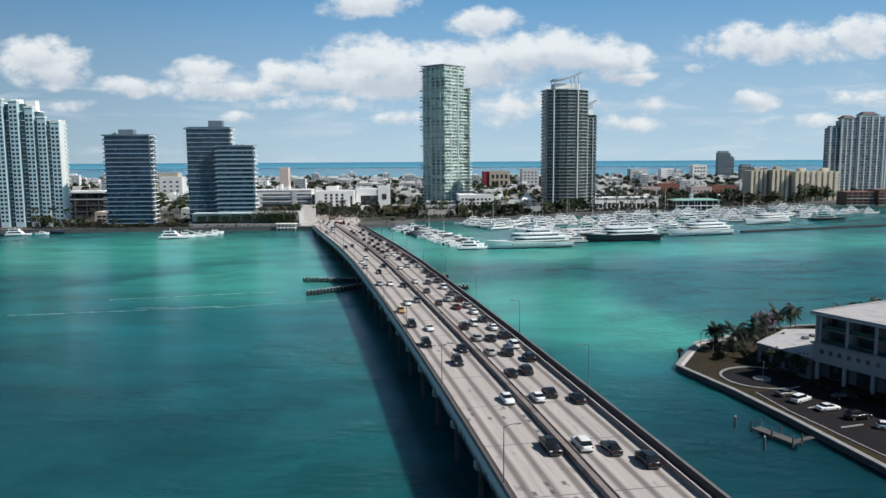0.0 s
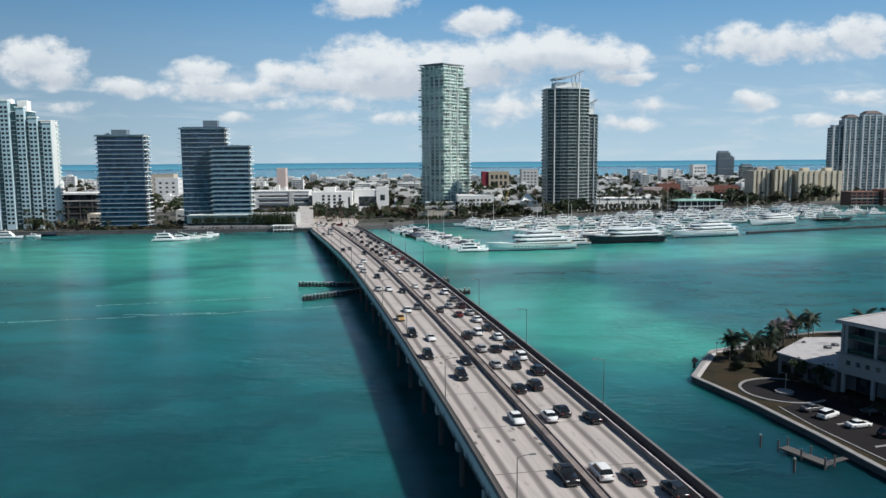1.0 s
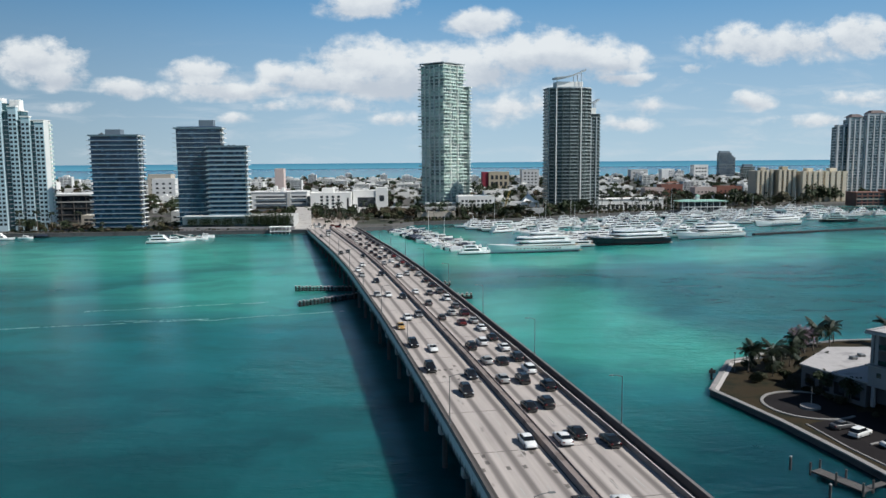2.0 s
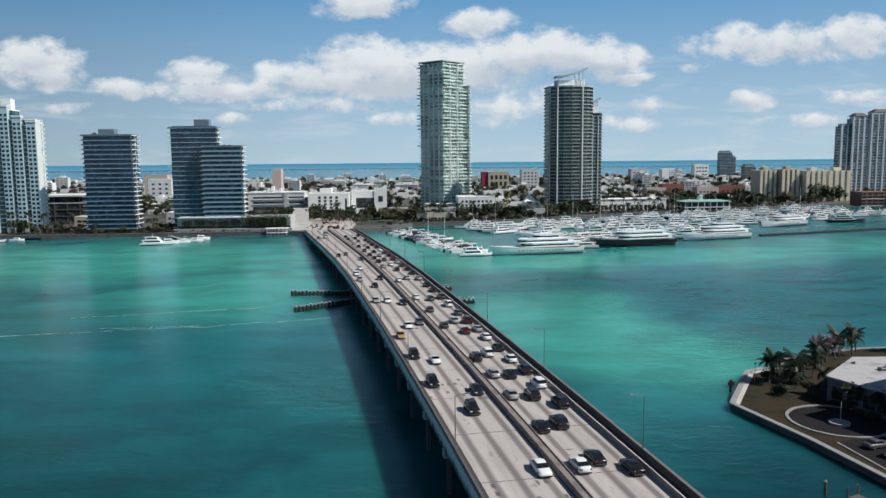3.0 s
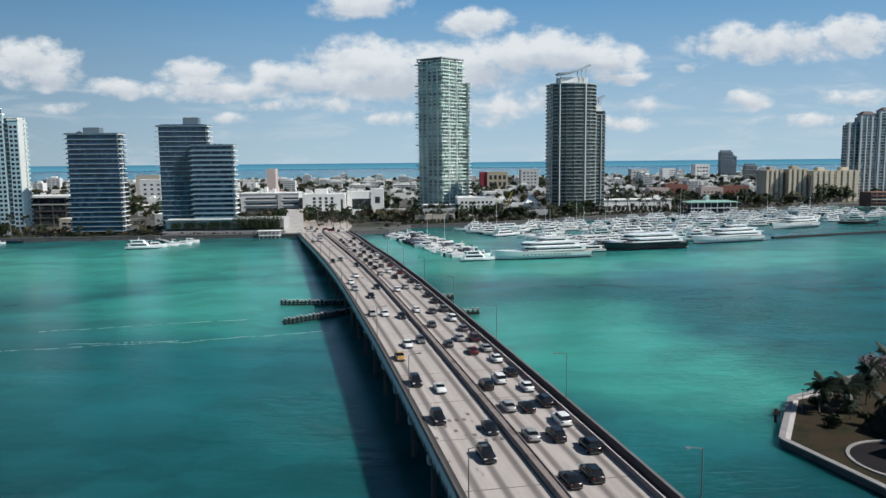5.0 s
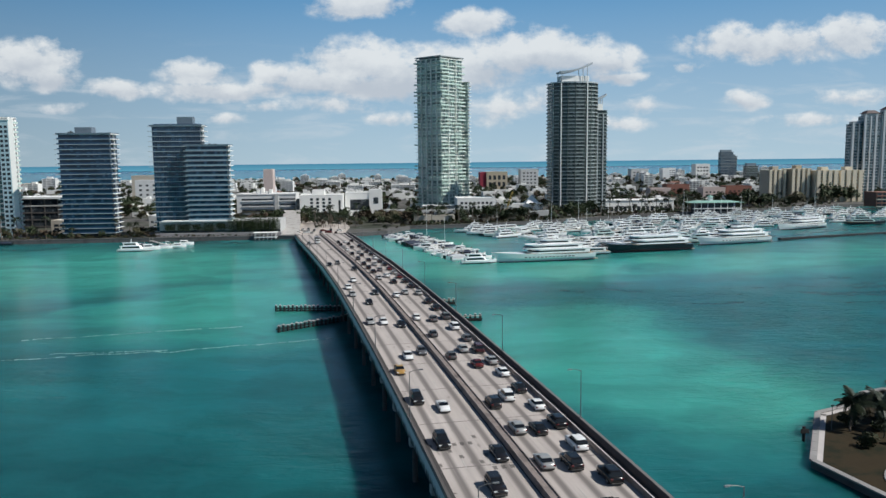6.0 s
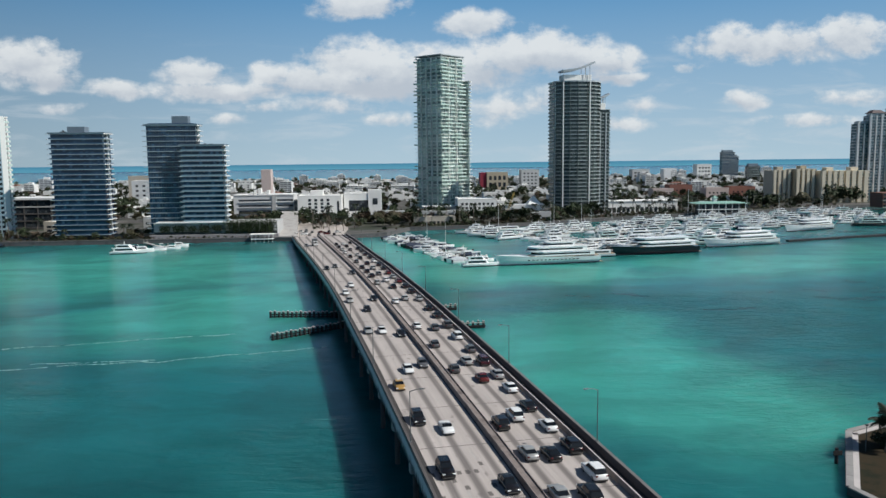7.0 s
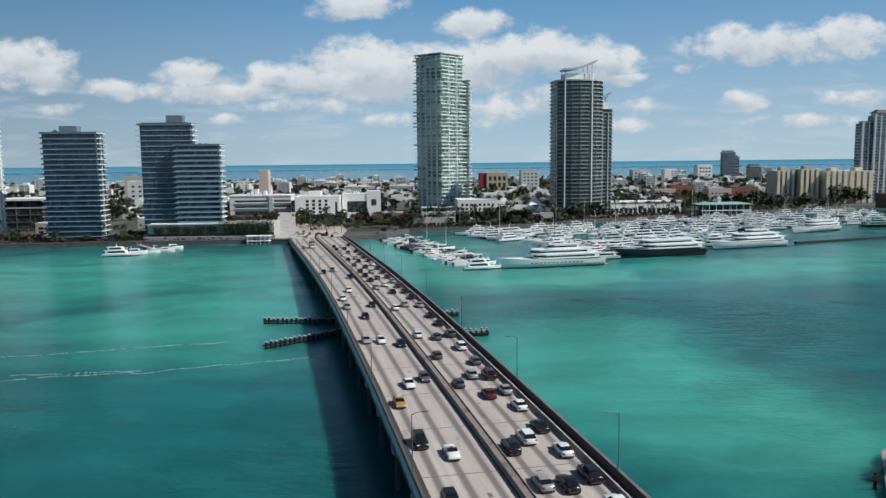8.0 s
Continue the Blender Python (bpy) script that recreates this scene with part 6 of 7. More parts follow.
skin(bm, [[bm.verts.new(p) for p in q] for q in ([(-2, -2.5, 8.6), (44, -2.5, 8.6), (44, 18, 8.6), (-2, 18, 8.6)], [(6, 4, 9.9), (36, 4, 9.9), (36, 12, 9.9), (6, 12, 9.9)])], True)
part("roof", bm, COPPER_GREEN, green, "sea-green sheet metal roof")
part("cupola", soft_box(16.4, 19.6, 6.4, 9.6, 9.8, 13.0, 0.2), WHITE_B, green)
bm = bmesh.new()
skin(bm, [[bm.verts.new(p) for p in q] for q in ([(15.8, 5.8, 13.0), (20.2, 5.8, 13.0), (20.2, 10.2, 13.0), (15.8, 10.2, 13.0)], [(17.7, 7.7, 14.8), (18.3, 7.7, 14.8), (18.3, 8.3, 14.8), (17.7, 8.3, 14.8)])], True)
part("cupola_roof", bm, COPPER_GREEN, green)
tent = thing("event_pavilion", "white pavilion with a pointed tent roof among trees", "pavilion", T(104, 700, G))
part("hall", soft_box(-14, 24, 2, 14, 0, 9.5, 0.08), WHITE, tent)
bm = bmesh.new()
skin(bm, [[bm.verts.new(p) for p in q] for q in ([(9, 0, 9.5), (21, 0, 9.5), (21, 12, 9.5), (9, 12, 9.5)], [(14.7, 5.7, 16.5), (15.3, 5.7, 16.5), (15.3, 6.3, 16.5), (14.7, 6.3, 16.5)])], True)
part("tent_roof", bm, WHITE, tent)
crane = thing("crane", "faded yellow lattice boom crane among the trees", "crane", T(90, 668, G))
for dx, dy in ((-0.5, -0.5), (0.5, -0.5), (0.5, 0.5), (-0.5, 0.5)):
    bm = bmesh.new()
    tube(bm, [(dx, dy, 1.5), (dx + 6.5, dy, 21)], 0.1, 5)
    part("boom_chord", bm, CRANE_PAINT, crane)
for i in range(14):
    t0, t1 = i / 14, (i + 1) / 14
    bm = bmesh.new()
    tube(bm, [(-0.5 + 6.5 * t0, -0.5, 1.5 + 19.5 * t0), (0.5 + 6.5 * t1, -0.5, 1.5 + 19.5 * t1)], 0.06, 4)
    part("boom_brace", bm, CRANE_PAINT, crane)
part("cab", soft_box(-2, 2, -1.5, 1.5, 0.8, 3.0, 0.15), CRANE_PAINT, crane)
for y in (-1.7, 1.2):
    part("track", soft_box(-3, 3, y, y + 0.7, 0, 0.9, 0.2), RUBBER, crane)

# Named mid-distance buildings towards the beach.
for x0, x1, y, d, h, mat in ((722, 749, 1700, 14, 58, BLUE_GRID), (750, 760, 1704, 14, 48, BLUE_GRID), (685, 708, 1500, 14, 30, GREY_GLASS)):
    ob = thing("apartment_tower", "dark glass beachfront tower with pale floor lines", "tower", T(x0, y, G), "far towers")
    storeys(ob, rect(0, x1 - x0, 0, d), 0, int(h / 3.2), 3.2, 0.8, mat, SLAB_GREY, None, 0.5)
    part("plant_room", soft_box(2, x1 - x0 - 2, 4, d - 2, h - 1, h + 4, 0.2), PLANT_BLUE, ob)
    part("crown_slab", soft_box(-1.5, x1 - x0 + 1.5, 0, d, h - 1.6, h - 0.6, 0.1), PLANT_BLUE, ob)
block("office_building", "low block with a bold crimson end wall", "office", 138, 147.5, 1250, 20, 26, RED_PAINT, 0, 0)
block("apartment_building", "ochre block with large brown window panels", "apartment building", 148, 181, 1248, 20, 26.5, CREAM_B, 2, 4, (4.2, 6.5), 5, (2, 31))
block("apartment_building", "pale grey beach hotel with small windows", "hotel", 202, 230, 1250, 20, 30, GREY_WALL, 5, 4, (3, 2.2), 3)
block("apartment_building", "white beach hotel with a stepped roof", "hotel", 490, 526, 1600, 22, 23, GREY_WALL, 3, 4, (4.5, 2.4), 3)
block("apartment_building", "pale beach hotel with a plain side wall", "hotel", 556, 583, 1600, 22, 24, WHITE_B, 5, 3, (3, 1.6), 3, (14, 26))
block("apartment_building", "white beach tower with bright balconies", "hotel", 625, 655, 1600, 22, 32, WHITE, 4, 4, (4, 3), 3)
block("apartment_building", "pink slender tower behind the blue slabs", "apartment building", -138, -128, 900, 16, 38, PINK, 0, 0)
block("apartment_building", "cream mid-rise block behind the blue slab", "apartment building", -330, -300, 1060, 20, 30, SAND_WALL, 4, 4, (3, 2.2), 3)
block("apartment_building", "cream mid-rise block with plain walls", "apartment building", -300, -272, 980, 20, 26, WHITE_B, 4, 3, (3, 2.2), 3)
deck_house = thing("car_park_building", "long dark open-sided car park under a pale roof edge", "car park", T(-276, 640, G))
part("wall", soft_box(0, 60, 2, 22, 0, 21.5, 0.05), PLASTER_SHADE, deck_house)
part("roof", soft_box(-0.5, 60.5, 0, 22.5, 21.5, 23.0, 0.06), WHITE_B, deck_house)
for f in range(4):
    part("opening", soft_box(0.6, 59.4, 1.8, 2.3, 1.6 + 5.1 * f, 5.6 + 5.1 * f, 0.03), DARK_WIN, deck_house)
    part("deck_edge", soft_box(-0.2, 60.2, 1.2, 2.4, 0.6 + 5.1 * f, 1.45 + 5.1 * f, 0.04), (PIER, GREY_WALL)[f == 3], deck_house)
for i in range(7):
    part("column", soft_box(1 + 9.6 * i, 1.7 + 9.6 * i, 1.3, 1.78, 0, 21.4, 0.04), PIER, deck_house)
for i, (x, y, w, h) in enumerate(((-232, 596, 22, 8), (-168, 600, 16, 10), (-170, 650, 26, 13))):
    block("low_building", "low pale waterfront building with dark openings", "building", x, x + w, y, 18, h, (SAND_WALL, GREY_WALL)[i % 2], 2, 5, (w / 7, 1.6), 2)

for x, y, w, h, n in ((16, 622, 30, 5.5, 9), (22, 640, 26, 8.5, 8), (100, 648, 22, 6.0, 6), (-6, 660, 16, 7.5, 4)):
    block("low_building", "low grey waterfront building with a row of dark openings", "building", x, x + w, y, 9, h, (GREY_WALL, SAND_WALL)[n % 2], int(h / 3.4), n, (w / n * 0.55, 1.7), 1.2)
for i, (x, y, w, h) in enumerate(((352, 905, 26, 12), (382, 912, 30, 13), (300, 930, 24, 11), (330, 960, 28, 14))):
    block("low_building", "salmon and brick-red low apartment row among trees", "building", x, x + w, y, 16, h, (PINK, BRICK_RED)[i % 2], 2, 5, (2.2, 1.6), 2, None, TERRACOTTA)

# ---- low city between the bay and the beach ----
HOUSE_KIT = []
walls = (WHITE, WHITE_B, WHITE, WHITE, GREY_WALL, WHITE, WHITE, WHITE_B)
for i in range(16):
    w, d, h = rng.uniform(13, 30), rng.uniform(10, 18), rng.choice((5.5, 6.5, 8, 9.5, 11))
    mat = walls[i % 8]
    tone = {WHITE: "white", WHITE_B: "off-white", GREY_WALL: "pale grey", SAND_WALL: "sand-coloured", PINK: "faded pink", CREAM: "cream"}[mat]
    ob = thing("low_house", f"{tone} flat-roofed low-rise house in the island town", "house", group="town houses")
    part("wall", soft_box(-w / 2, w / 2, -d / 2, d / 2, 0, h, 0.05), mat, ob)
    if i == 11:
        bm = bmesh.new()
        skin(bm, [[bm.verts.new(p) for p in q] for q in ([(-w / 2 - 0.6, -d / 2 - 0.6, h), (w / 2 + 0.6, -d / 2 - 0.6, h), (w / 2 + 0.6, d / 2 + 0.6, h), (-w / 2 - 0.6, d / 2 + 0.6, h)], [(-w / 2 + d / 2, -0.2, h + 2.6), (w / 2 - d / 2, -0.2, h + 2.6), (w / 2 - d / 2, 0.2, h + 2.6), (-w / 2 + d / 2, 0.2, h + 2.6)])], True)
        part("roof", bm, TERRACOTTA, ob, "terracotta tiled hipped roof")
        tagged(ob, f"{tone} low-rise house with a terracotta hipped roof")
    else:
        part("roof", soft_box(-w / 2 + 0.3, w / 2 - 0.3, -d / 2 + 0.3, d / 2 - 0.3, h, h + 0.1, 0.02), (ROOF_WHITE, ROOF_GREY)[i % 6 == 1], ob)
        bm = bmesh.new()
        for a, b, c, e in ((-w / 2, w / 2, -d / 2 - 0.03, -d / 2 + 0.3), (-w / 2, w / 2, d / 2 - 0.3, d / 2 + 0.03), (w / 2 - 0.3, w / 2 + 0.03, -d / 2, d / 2), (-w / 2 - 0.03, -w / 2 + 0.3, -d / 2, d / 2)):
            soft_box(a, b, c, e, h - 0.02, h + 0.7, 0.03, bm)
        part("parapet", bm, mat, ob)
        if i % 2 == 0:
            part("stair_head", soft_box(-w * 0.2, w * 0.15, -1, 3, h + 0.05, h + 3.0, 0.05), mat, ob)
        part("roof_unit", soft_box(w * 0.25, w * 0.25 + 2, 0, 1.6, h + 0.05, h + 1.3, 0.05), GALV, ob)
    cols = max(2, int(w / 9))
    for f in range(max(1, int(h / 3.4))):
        for c in range(cols):
            x = -w / 2 + w * (c + 0.5) / cols
            part("window", soft_box(x - 1.8, x + 1.8, -d / 2 - 0.06, -d / 2 + 0.2, 1.2 + 3.3 * f, 2.7 + 3.3 * f, 0.02), DARK_WIN, ob)
    HOUSE_KIT.append(ob)
taken = [(-98, 695, 40), (-23, 700, 30), (-56, 690, 35), (44, 752, 40), (150, 705, 40), (214, 724, 50), (275, 698, 40), (430, 828, 60), (513, 850, 60), (456, 726, 60), (-241, 580, 70), (-190, 570, 40), (-125, 570, 50),
         (155, 1258, 45), (216, 1258, 25), (-133, 906, 20), (-315, 1070, 28), (-286, 990, 28), (730, 1710, 30), (690, 1510, 25), (110, 705, 35), (51, 735, 40), (-200, 640, 60), (-232, 650, 45), (366, 913, 18), (397, 920, 20), (312, 938, 16), (344, 968, 18)]


def free(x, y, r):
    return all((x - a) ** 2 + (y - b) ** 2 > (r + c) ** 2 for a, b, c in taken)


class Heap:
    """Gathers many far copies into one mesh."""

    def __init__(self):
        self.verts, self.faces, self.slots, self.mats, self.n = [], [], [], [], 0

    def add(self, ob, m):
        for o in (ob, *ob.children_recursive):
            if o.type != "MESH" or o.name.startswith("trunk"):
                continue
            me = o.data
            co = np.empty(len(me.vertices) * 3)
            me.vertices.foreach_get("co", co)
            mw = np.array(m @ (o.matrix_basis if o is not ob else Matrix()))
            self.verts.append(co.reshape(-1, 3) @ mw[:3, :3].T + mw[:3, 3])
            if me.materials[0] not in self.mats:
                self.mats.append(me.materials[0])
            for f in me.polygons:
                self.faces.append([self.n + v for v in f.vertices])
                self.slots.append(self.mats.index(me.materials[0]))
            self.n += len(me.vertices)

    def make(self, name, label, category):
        me = bpy.data.meshes.new(name)
        me.from_pydata(np.concatenate(self.verts).tolist(), [], self.faces)
        for m in self.mats:
            me.materials.append(m)
        me.polygons.foreach_set("material_index", self.slots)
        return tagged(new(name, me), label, category, kind="stuff")


far_town, far_wood = Heap(), Heap()
MID_KIT = []
for i, (w, d, n, mat) in enumerate(((26, 16, 5, WHITE), (18, 18, 6, WHITE_B), (40, 15, 4, WHITE), (22, 14, 7, WHITE_B), (30, 18, 5, WHITE), (16, 16, 6, WHITE))):
    ob = thing("apartment_building", "pale mid-rise block", "apartment building")
    part("wall", soft_box(-w / 2, w / 2, -d / 2, d / 2, 0, n * 3.1, 0.05), mat, ob)
    for f in range(n):
        part("window_band", soft_box(-w / 2 + 1, w / 2 - 1, -d / 2 - 0.05, -d / 2 + 0.2, 3.1 * f + 1.2, 3.1 * f + 2.1, 0.03), DARK_WIN, ob)
        part("balcony", soft_box(-w / 2 - 0.3, w / 2 + 0.3, -d / 2 - 1.2, -d / 2 + 0.1, 3.1 * f + 2.75, 3.1 * f + 3.1, 0.03), mat, ob)
    for c in range(int(w / 6) + 1):
        x = -w / 2 + w * c / int(w / 6)
        part("pier", soft_box(x - 0.4, x + 0.4, -d / 2 - 1.0, -d / 2 + 0.1, 0, n * 3.1, 0.03), mat, ob)
    part("plant_room", soft_box(-w * 0.2, w * 0.22, -3, 4, n * 3.1, n * 3.1 + 3.2, 0.05), mat, ob)
    MID_KIT.append(ob)
n_mid = 0
for tries in range(900):
    y = rng.uniform(1050, 1900)
    x = rng.uniform(-0.56, 0.60) * y
    if n_mid >= 84:
        break
    if not free(x, y, 14):
        continue
    taken.append((x, y, 14))
    far_town.add(MID_KIT[n_mid % 6], T(x, y, G, rng.choice((0, 0, 0, 5, -5)), rng.uniform(0.65, 1.0)))
    n_mid += 1
for ob in MID_KIT:
    for o in (*ob.children_recursive, ob):
        bpy.data.objects.remove(o)
n_house = 0
for tries in range(7000):
    y = 730 + 1210 * rng.random() ** 1.35
    x = rng.uniform(-0.62, 0.66) * y + 0.05 * y
    if n_house >= 620:
        break
    front = float(np.interp(x, [p[0] for p in SHORE], [p[1] for p in SHORE]))
    if y < front + 45 or not free(x, y, 9):
        continue
    taken.append((x, y, 8.5))
    m = T(x, y, G, rng.choice((0, 0, 0, 180, 4, -6, 90)), rng.uniform(0.55, 1.0))
    if y < 835:
        plant(HOUSE_KIT, n_house, m)
    else:
        far_town.add(HOUSE_KIT[n_house % 16], m)
    n_house += 1
# Trees between the houses, denser near the marina.
THIN = [tree(h, sp, 40 + i, (LEAF, LEAF_B, LEAF_DRY, LEAF)[i], "far tree", "far", 150, 1.0) for i, (h, sp) in enumerate(((8.5, 4.6), (7, 4.2), (7.5, 4.0), (10, 5.0)))]
n_tree = 0
for tries in range(16000):
    if n_tree >= 2300:
        break
    y = 640 + 1250 * rng.random() ** 1.9
    x = rng.uniform(-0.62, 0.70) * y
    front = float(np.interp(x, [p[0] for p in SHORE], [p[1] for p in SHORE]))
    if y < front + 14 or not free(x, y, -6 if y > 800 else -4):
        continue
    far_wood.add(THIN[rng.randrange(4)], T(x, y, G - 0.1, rng.uniform(0, 360), rng.uniform(0.75, 1.3)))
    n_tree += 1


# Shoreline trees and palms, close behind the quay.
def shore_row(x0, x1, back0, back1, n, palms, big=1.0):
    for i in range(n):
        x = x0 + (x1 - x0) * (i + rng.uniform(-0.4, 0.4)) / n
        y = float(np.interp(x, [p[0] for p in SHORE], [p[1] for p in SHORE])) + rng.uniform(back0, back1)
        if palms:
            plant(PALMS_FAR, rng.randrange(3), T(x, y, G - 0.1, rng.uniform(0, 360), rng.uniform(0.8, 1.15)))
        elif i % 5:
            far_wood.add(THIN[rng.randrange(4)], T(x, y, G - 0.1, rng.uniform(0, 360), big * rng.uniform(0.45, 1.3)))
        else:
            plant(TREES, rng.randrange(4), T(x, y, G - 0.1, rng.uniform(0, 360), big * rng.uniform(0.75, 1.15)))


shore_row(16, 50, 14, 50, 16, False, 0.8)
shore_row(14, 60, 0.5, 4, 26, False, 0.3)
shore_row(50, 88, 1, 40, 22, False, 0.45)
shore_row(84, 130, 4, 50, 24, False, 0.85)
shore_row(84, 128, 60, 84, 14, False, 1.2)
shore_row(-10, 20, 25, 100, 26, False, 0.9)
shore_row(128, 178, 12, 34, 24, False)
shore_row(175, 256, 3, 9, 22, False, 0.5)
shore_row(250, 420, 12, 55, 60, False)
shore_row(300, 520, 20, 60, 40, False, 1.5)
shore_row(-8, 130, 1.2, 8, 30, False, 0.5)
shore_row(12, 130, 0.9, 9, 80, False, 0.34)
shore_row(130, 430, 1.0, 9, 90, False, 0.34)
shore_row(15, 130, 2, 24, 28, True)
shore_row(170, 260, 6, 20, 34, True)
shore_row(260, 430, 5, 30, 20, True)
shore_row(-262, -210, 4, 22, 26, False, 0.7)
shore_row(-262, -150, 3, 16, 18, True)
shore_row(-212, -152, 3, 8, 18, False, 0.45)
shore_row(-262, -150, 1.5, 7, 90, False, 0.26)
shore_row(-150, -80, 1.5, 3, 40, False, 0.2)
shore_row(-172, -152, 8, 40, 10, False, 0.7)
shore_row(-56, -24, 28, 90, 26, True)
shore_row(-60, -15, 50, 110, 26, False, 0.6)

far_wood.make("woodland", "dense dark green street trees between the houses", "trees")
far_town.make("townscape", "far rows of white low-rise houses towards the beach", "houses")
for ob in THIN:
    for o in (*ob.children_recursive, ob):
        bpy.data.objects.remove(o)

# Approach road beyond the bridge head, with cars.
bm = bmesh.new()
prism(bm, [(-60, 535), (-32, 535), (-30, 600), (-34, 668), (-70, 668), (-68, 600)], G - 0.5, G + 0.05)
single("road", bm, material("bleached_paving", (0.45, 0.40, 0.36), 0.9, var=0.25, scale=0.1), "pale sunlit road and paving beyond the bridge head", "road", kind="structure")
for i in range(14):
    place_car(("sedan", "suv", "hatchback")[i % 3], ("black", "white", "silver", "grey", "red")[i % 5], T(-62 + 5.2 * (i % 6) + rng.uniform(-1, 1), 562 + 13 * (i // 6) + rng.uniform(-3, 3), G + 0.06, rng.choice((0, 180, 90, 20))), "cars by the bridge head", "on the road beyond the bridge")


# ---- boats ----
def hull(bm, L, B, free_h, bow=1.25, z0=-0.8, stern=1.0, rake=0.12, steps=13):
    """A pointed boat hull, bow towards +x."""
    rings = []
    for i in range(steps):
        t = i / (steps - 1)
        x = -L / 2 + L * t
        w = B / 2 * (1 - max(0, (t - 0.45) / 0.55) ** 2.2) * (0.93 + 0.07 * min(1, t * 4))
        h = free_h * (stern + (bow - stern) * t ** 2)
        w = max(w, 0.03)
        f = rake * L * max(0, t - 0.6) ** 1.5
        rings.append([bm.verts.new(p) for p in ((x - f, 0, z0), (x - f * 0.8, w * 0.62, z0 * 0.4), (x - f * 0.4, w * 0.9, h * 0.45), (x, w, h), (x, w - min(0.2, w * 0.5), h), (x, -w + min(0.2, w * 0.5), h), (x, -w, h), (x - f * 0.4, -w * 0.9, h * 0.45), (x - f * 0.8, -w * 0.62, z0 * 0.4))])
    skin(bm, rings, True)
    return bm


def tier(ob, x0, x1, w, z, h, mat, rake=0.5, band=True, name="deckhouse", back=0.12):
    """One storey of a yacht's superstructure with its dark window band and overhanging roof."""
    def shell(a, b, hw, za, zb, fr, bk, bm=None):
        bm = bm or bmesh.new()
        rings = []
        for zz, k in ((za, 0), (zb, 1)):
            f, g = fr * (zb - za) * k, bk * (zb - za) * k
            rings.append([bm.verts.new(p) for p in ((a + g, -hw, zz), (b - f - hw * 0.8, -hw, zz), (b - f - hw * 0.25, -hw * 0.62, zz), (b - f, 0, zz), (b - f - hw * 0.25, hw * 0.62, zz), (b - f - hw * 0.8, hw, zz), (a + g, hw, zz))])
        skin(bm, rings, True)
        return bm
    bm = shell(x0, x1, w, z, z + h - 0.01, rake, back)
    house = part(name, shell(x0 - (x1 - x0) * 0.06, x1 - rake * h + 0.3, w + 0.15, z + h, z + h + 0.16, 0.3, 0.0, bm), mat, ob)
    if band:
        part("window_band", shell(x0 + (x1 - x0) * 0.08, x1 + 0.06 - rake * h * 0.38, w + 0.05, z + h * (0.30 if h < 1.6 else 0.38), z + h * (0.82 if h < 1.6 else 0.74), rake, back), TINTED, house, "dark tinted window band")


def mast(ob, x, z, h, mat):
    bm = bmesh.new()
    tube(bm, [(x - 0.8, 0, z), (x, 0, z + h)], [0.25, 0.1], 6)
    part("mast", bm, mat, ob)
    y = 0.22 * h + 0.3
    bm = bmesh.new()
    tube(bm, [(x - 1.2, y, z), (x - 1.2, y, z + 0.5), (x - 1.2, y, z + 0.95)], [0.4, 0.5, 0.12], 10)
    part("radar_dome", bm, GELCOAT, ob)


def yacht(L, label, hull_mat=None, tiers=3, mat=None, group="yachts"):
    """A motor yacht afloat, bow towards +x."""
    mat, hull_mat = mat or GELCOAT, hull_mat or GELCOAT
    B, fh = L * 0.19, max(1.3, L * (0.062 if L < 40 else 0.072))
    ob = thing("yacht", label, "yacht", group=group)
    part("hull", hull(bmesh.new(), L, B, fh, 1.35 if L < 40 else 1.3, -0.8, 0.85, 0.3, 13 if L < 40 else 33), hull_mat, ob)
    bm = bmesh.new()
    hull(bm, L * 0.975, B * 0.91, 0.32, 1.0, -0.9)
    part("boot_stripe", bm, ANTIFOUL, ob)
    bm = bmesh.new()
    prism(bm, [(-L * 0.48, -B * 0.42), (L * 0.1, -B * 0.42), (L * 0.3, -B * 0.26), (L * 0.40, 0), (L * 0.3, B * 0.26), (L * 0.1, B * 0.42), (-L * 0.48, B * 0.42)], fh * 0.96, fh * 1.06)
    part("main_deck", bm, TEAK if L > 24 else GELCOAT, ob)
    z, h = fh * 1.05, max(1.5, L * 0.047)
    spans = ((-0.40, 0.22, 0.40), (-0.33, 0.12, 0.35), (-0.22, 0.02, 0.27))
    if L > 40:
        spans, h = ((-0.44, 0.16, 0.475), (-0.37, 0.20, 0.41), (-0.26, 0.04, 0.27)), L * 0.037
    for i in range(tiers):
        a, b, w = spans[i]
        tier(ob, L * a, L * b, B * w, z, h, mat, 0.8, i < 2 or tiers == 3)
        z += h + 0.18
    if L < 29:
        bm = bmesh.new()
        tube(bm, [(-L * 0.12, 0, z - 0.1), (-L * 0.10, 0, z + L * 0.1)], [0.3, 0.08], 6)
        part("mast", bm, mat, ob)
        return ob
    mast(ob, -L * 0.09, z, L * 0.085, mat)
    n = int(L / 4)
    for i in range(n):
        for s in (-1, 1):
            x = -L * 0.28 + L * 0.5 * i / n
            w = B / 2 * (1 - max(0, ((x / L + 0.5) - 0.45) / 0.55) ** 2.2) * 0.985
            part("porthole", soft_box(x, x + L * 0.022, s * w - 0.06, s * w + 0.06, fh * 0.55, fh * 0.55 + L * 0.008, 0.02), TINTED, ob)
    part("bow_rail", ring(bmesh.new(), L * 0.27, 0, B * 0.30, B * 0.30 + 0.06, fh * 1.28, fh * 1.28 + 0.06, 16, -1.1, 1.1), STEEL, ob)
    part("swim_platform", soft_box(-L * 0.5 - L * 0.03, -L * 0.49, -B * 0.38, B * 0.38, 0.3, 0.5, 0.05), TEAK, ob)
    return ob


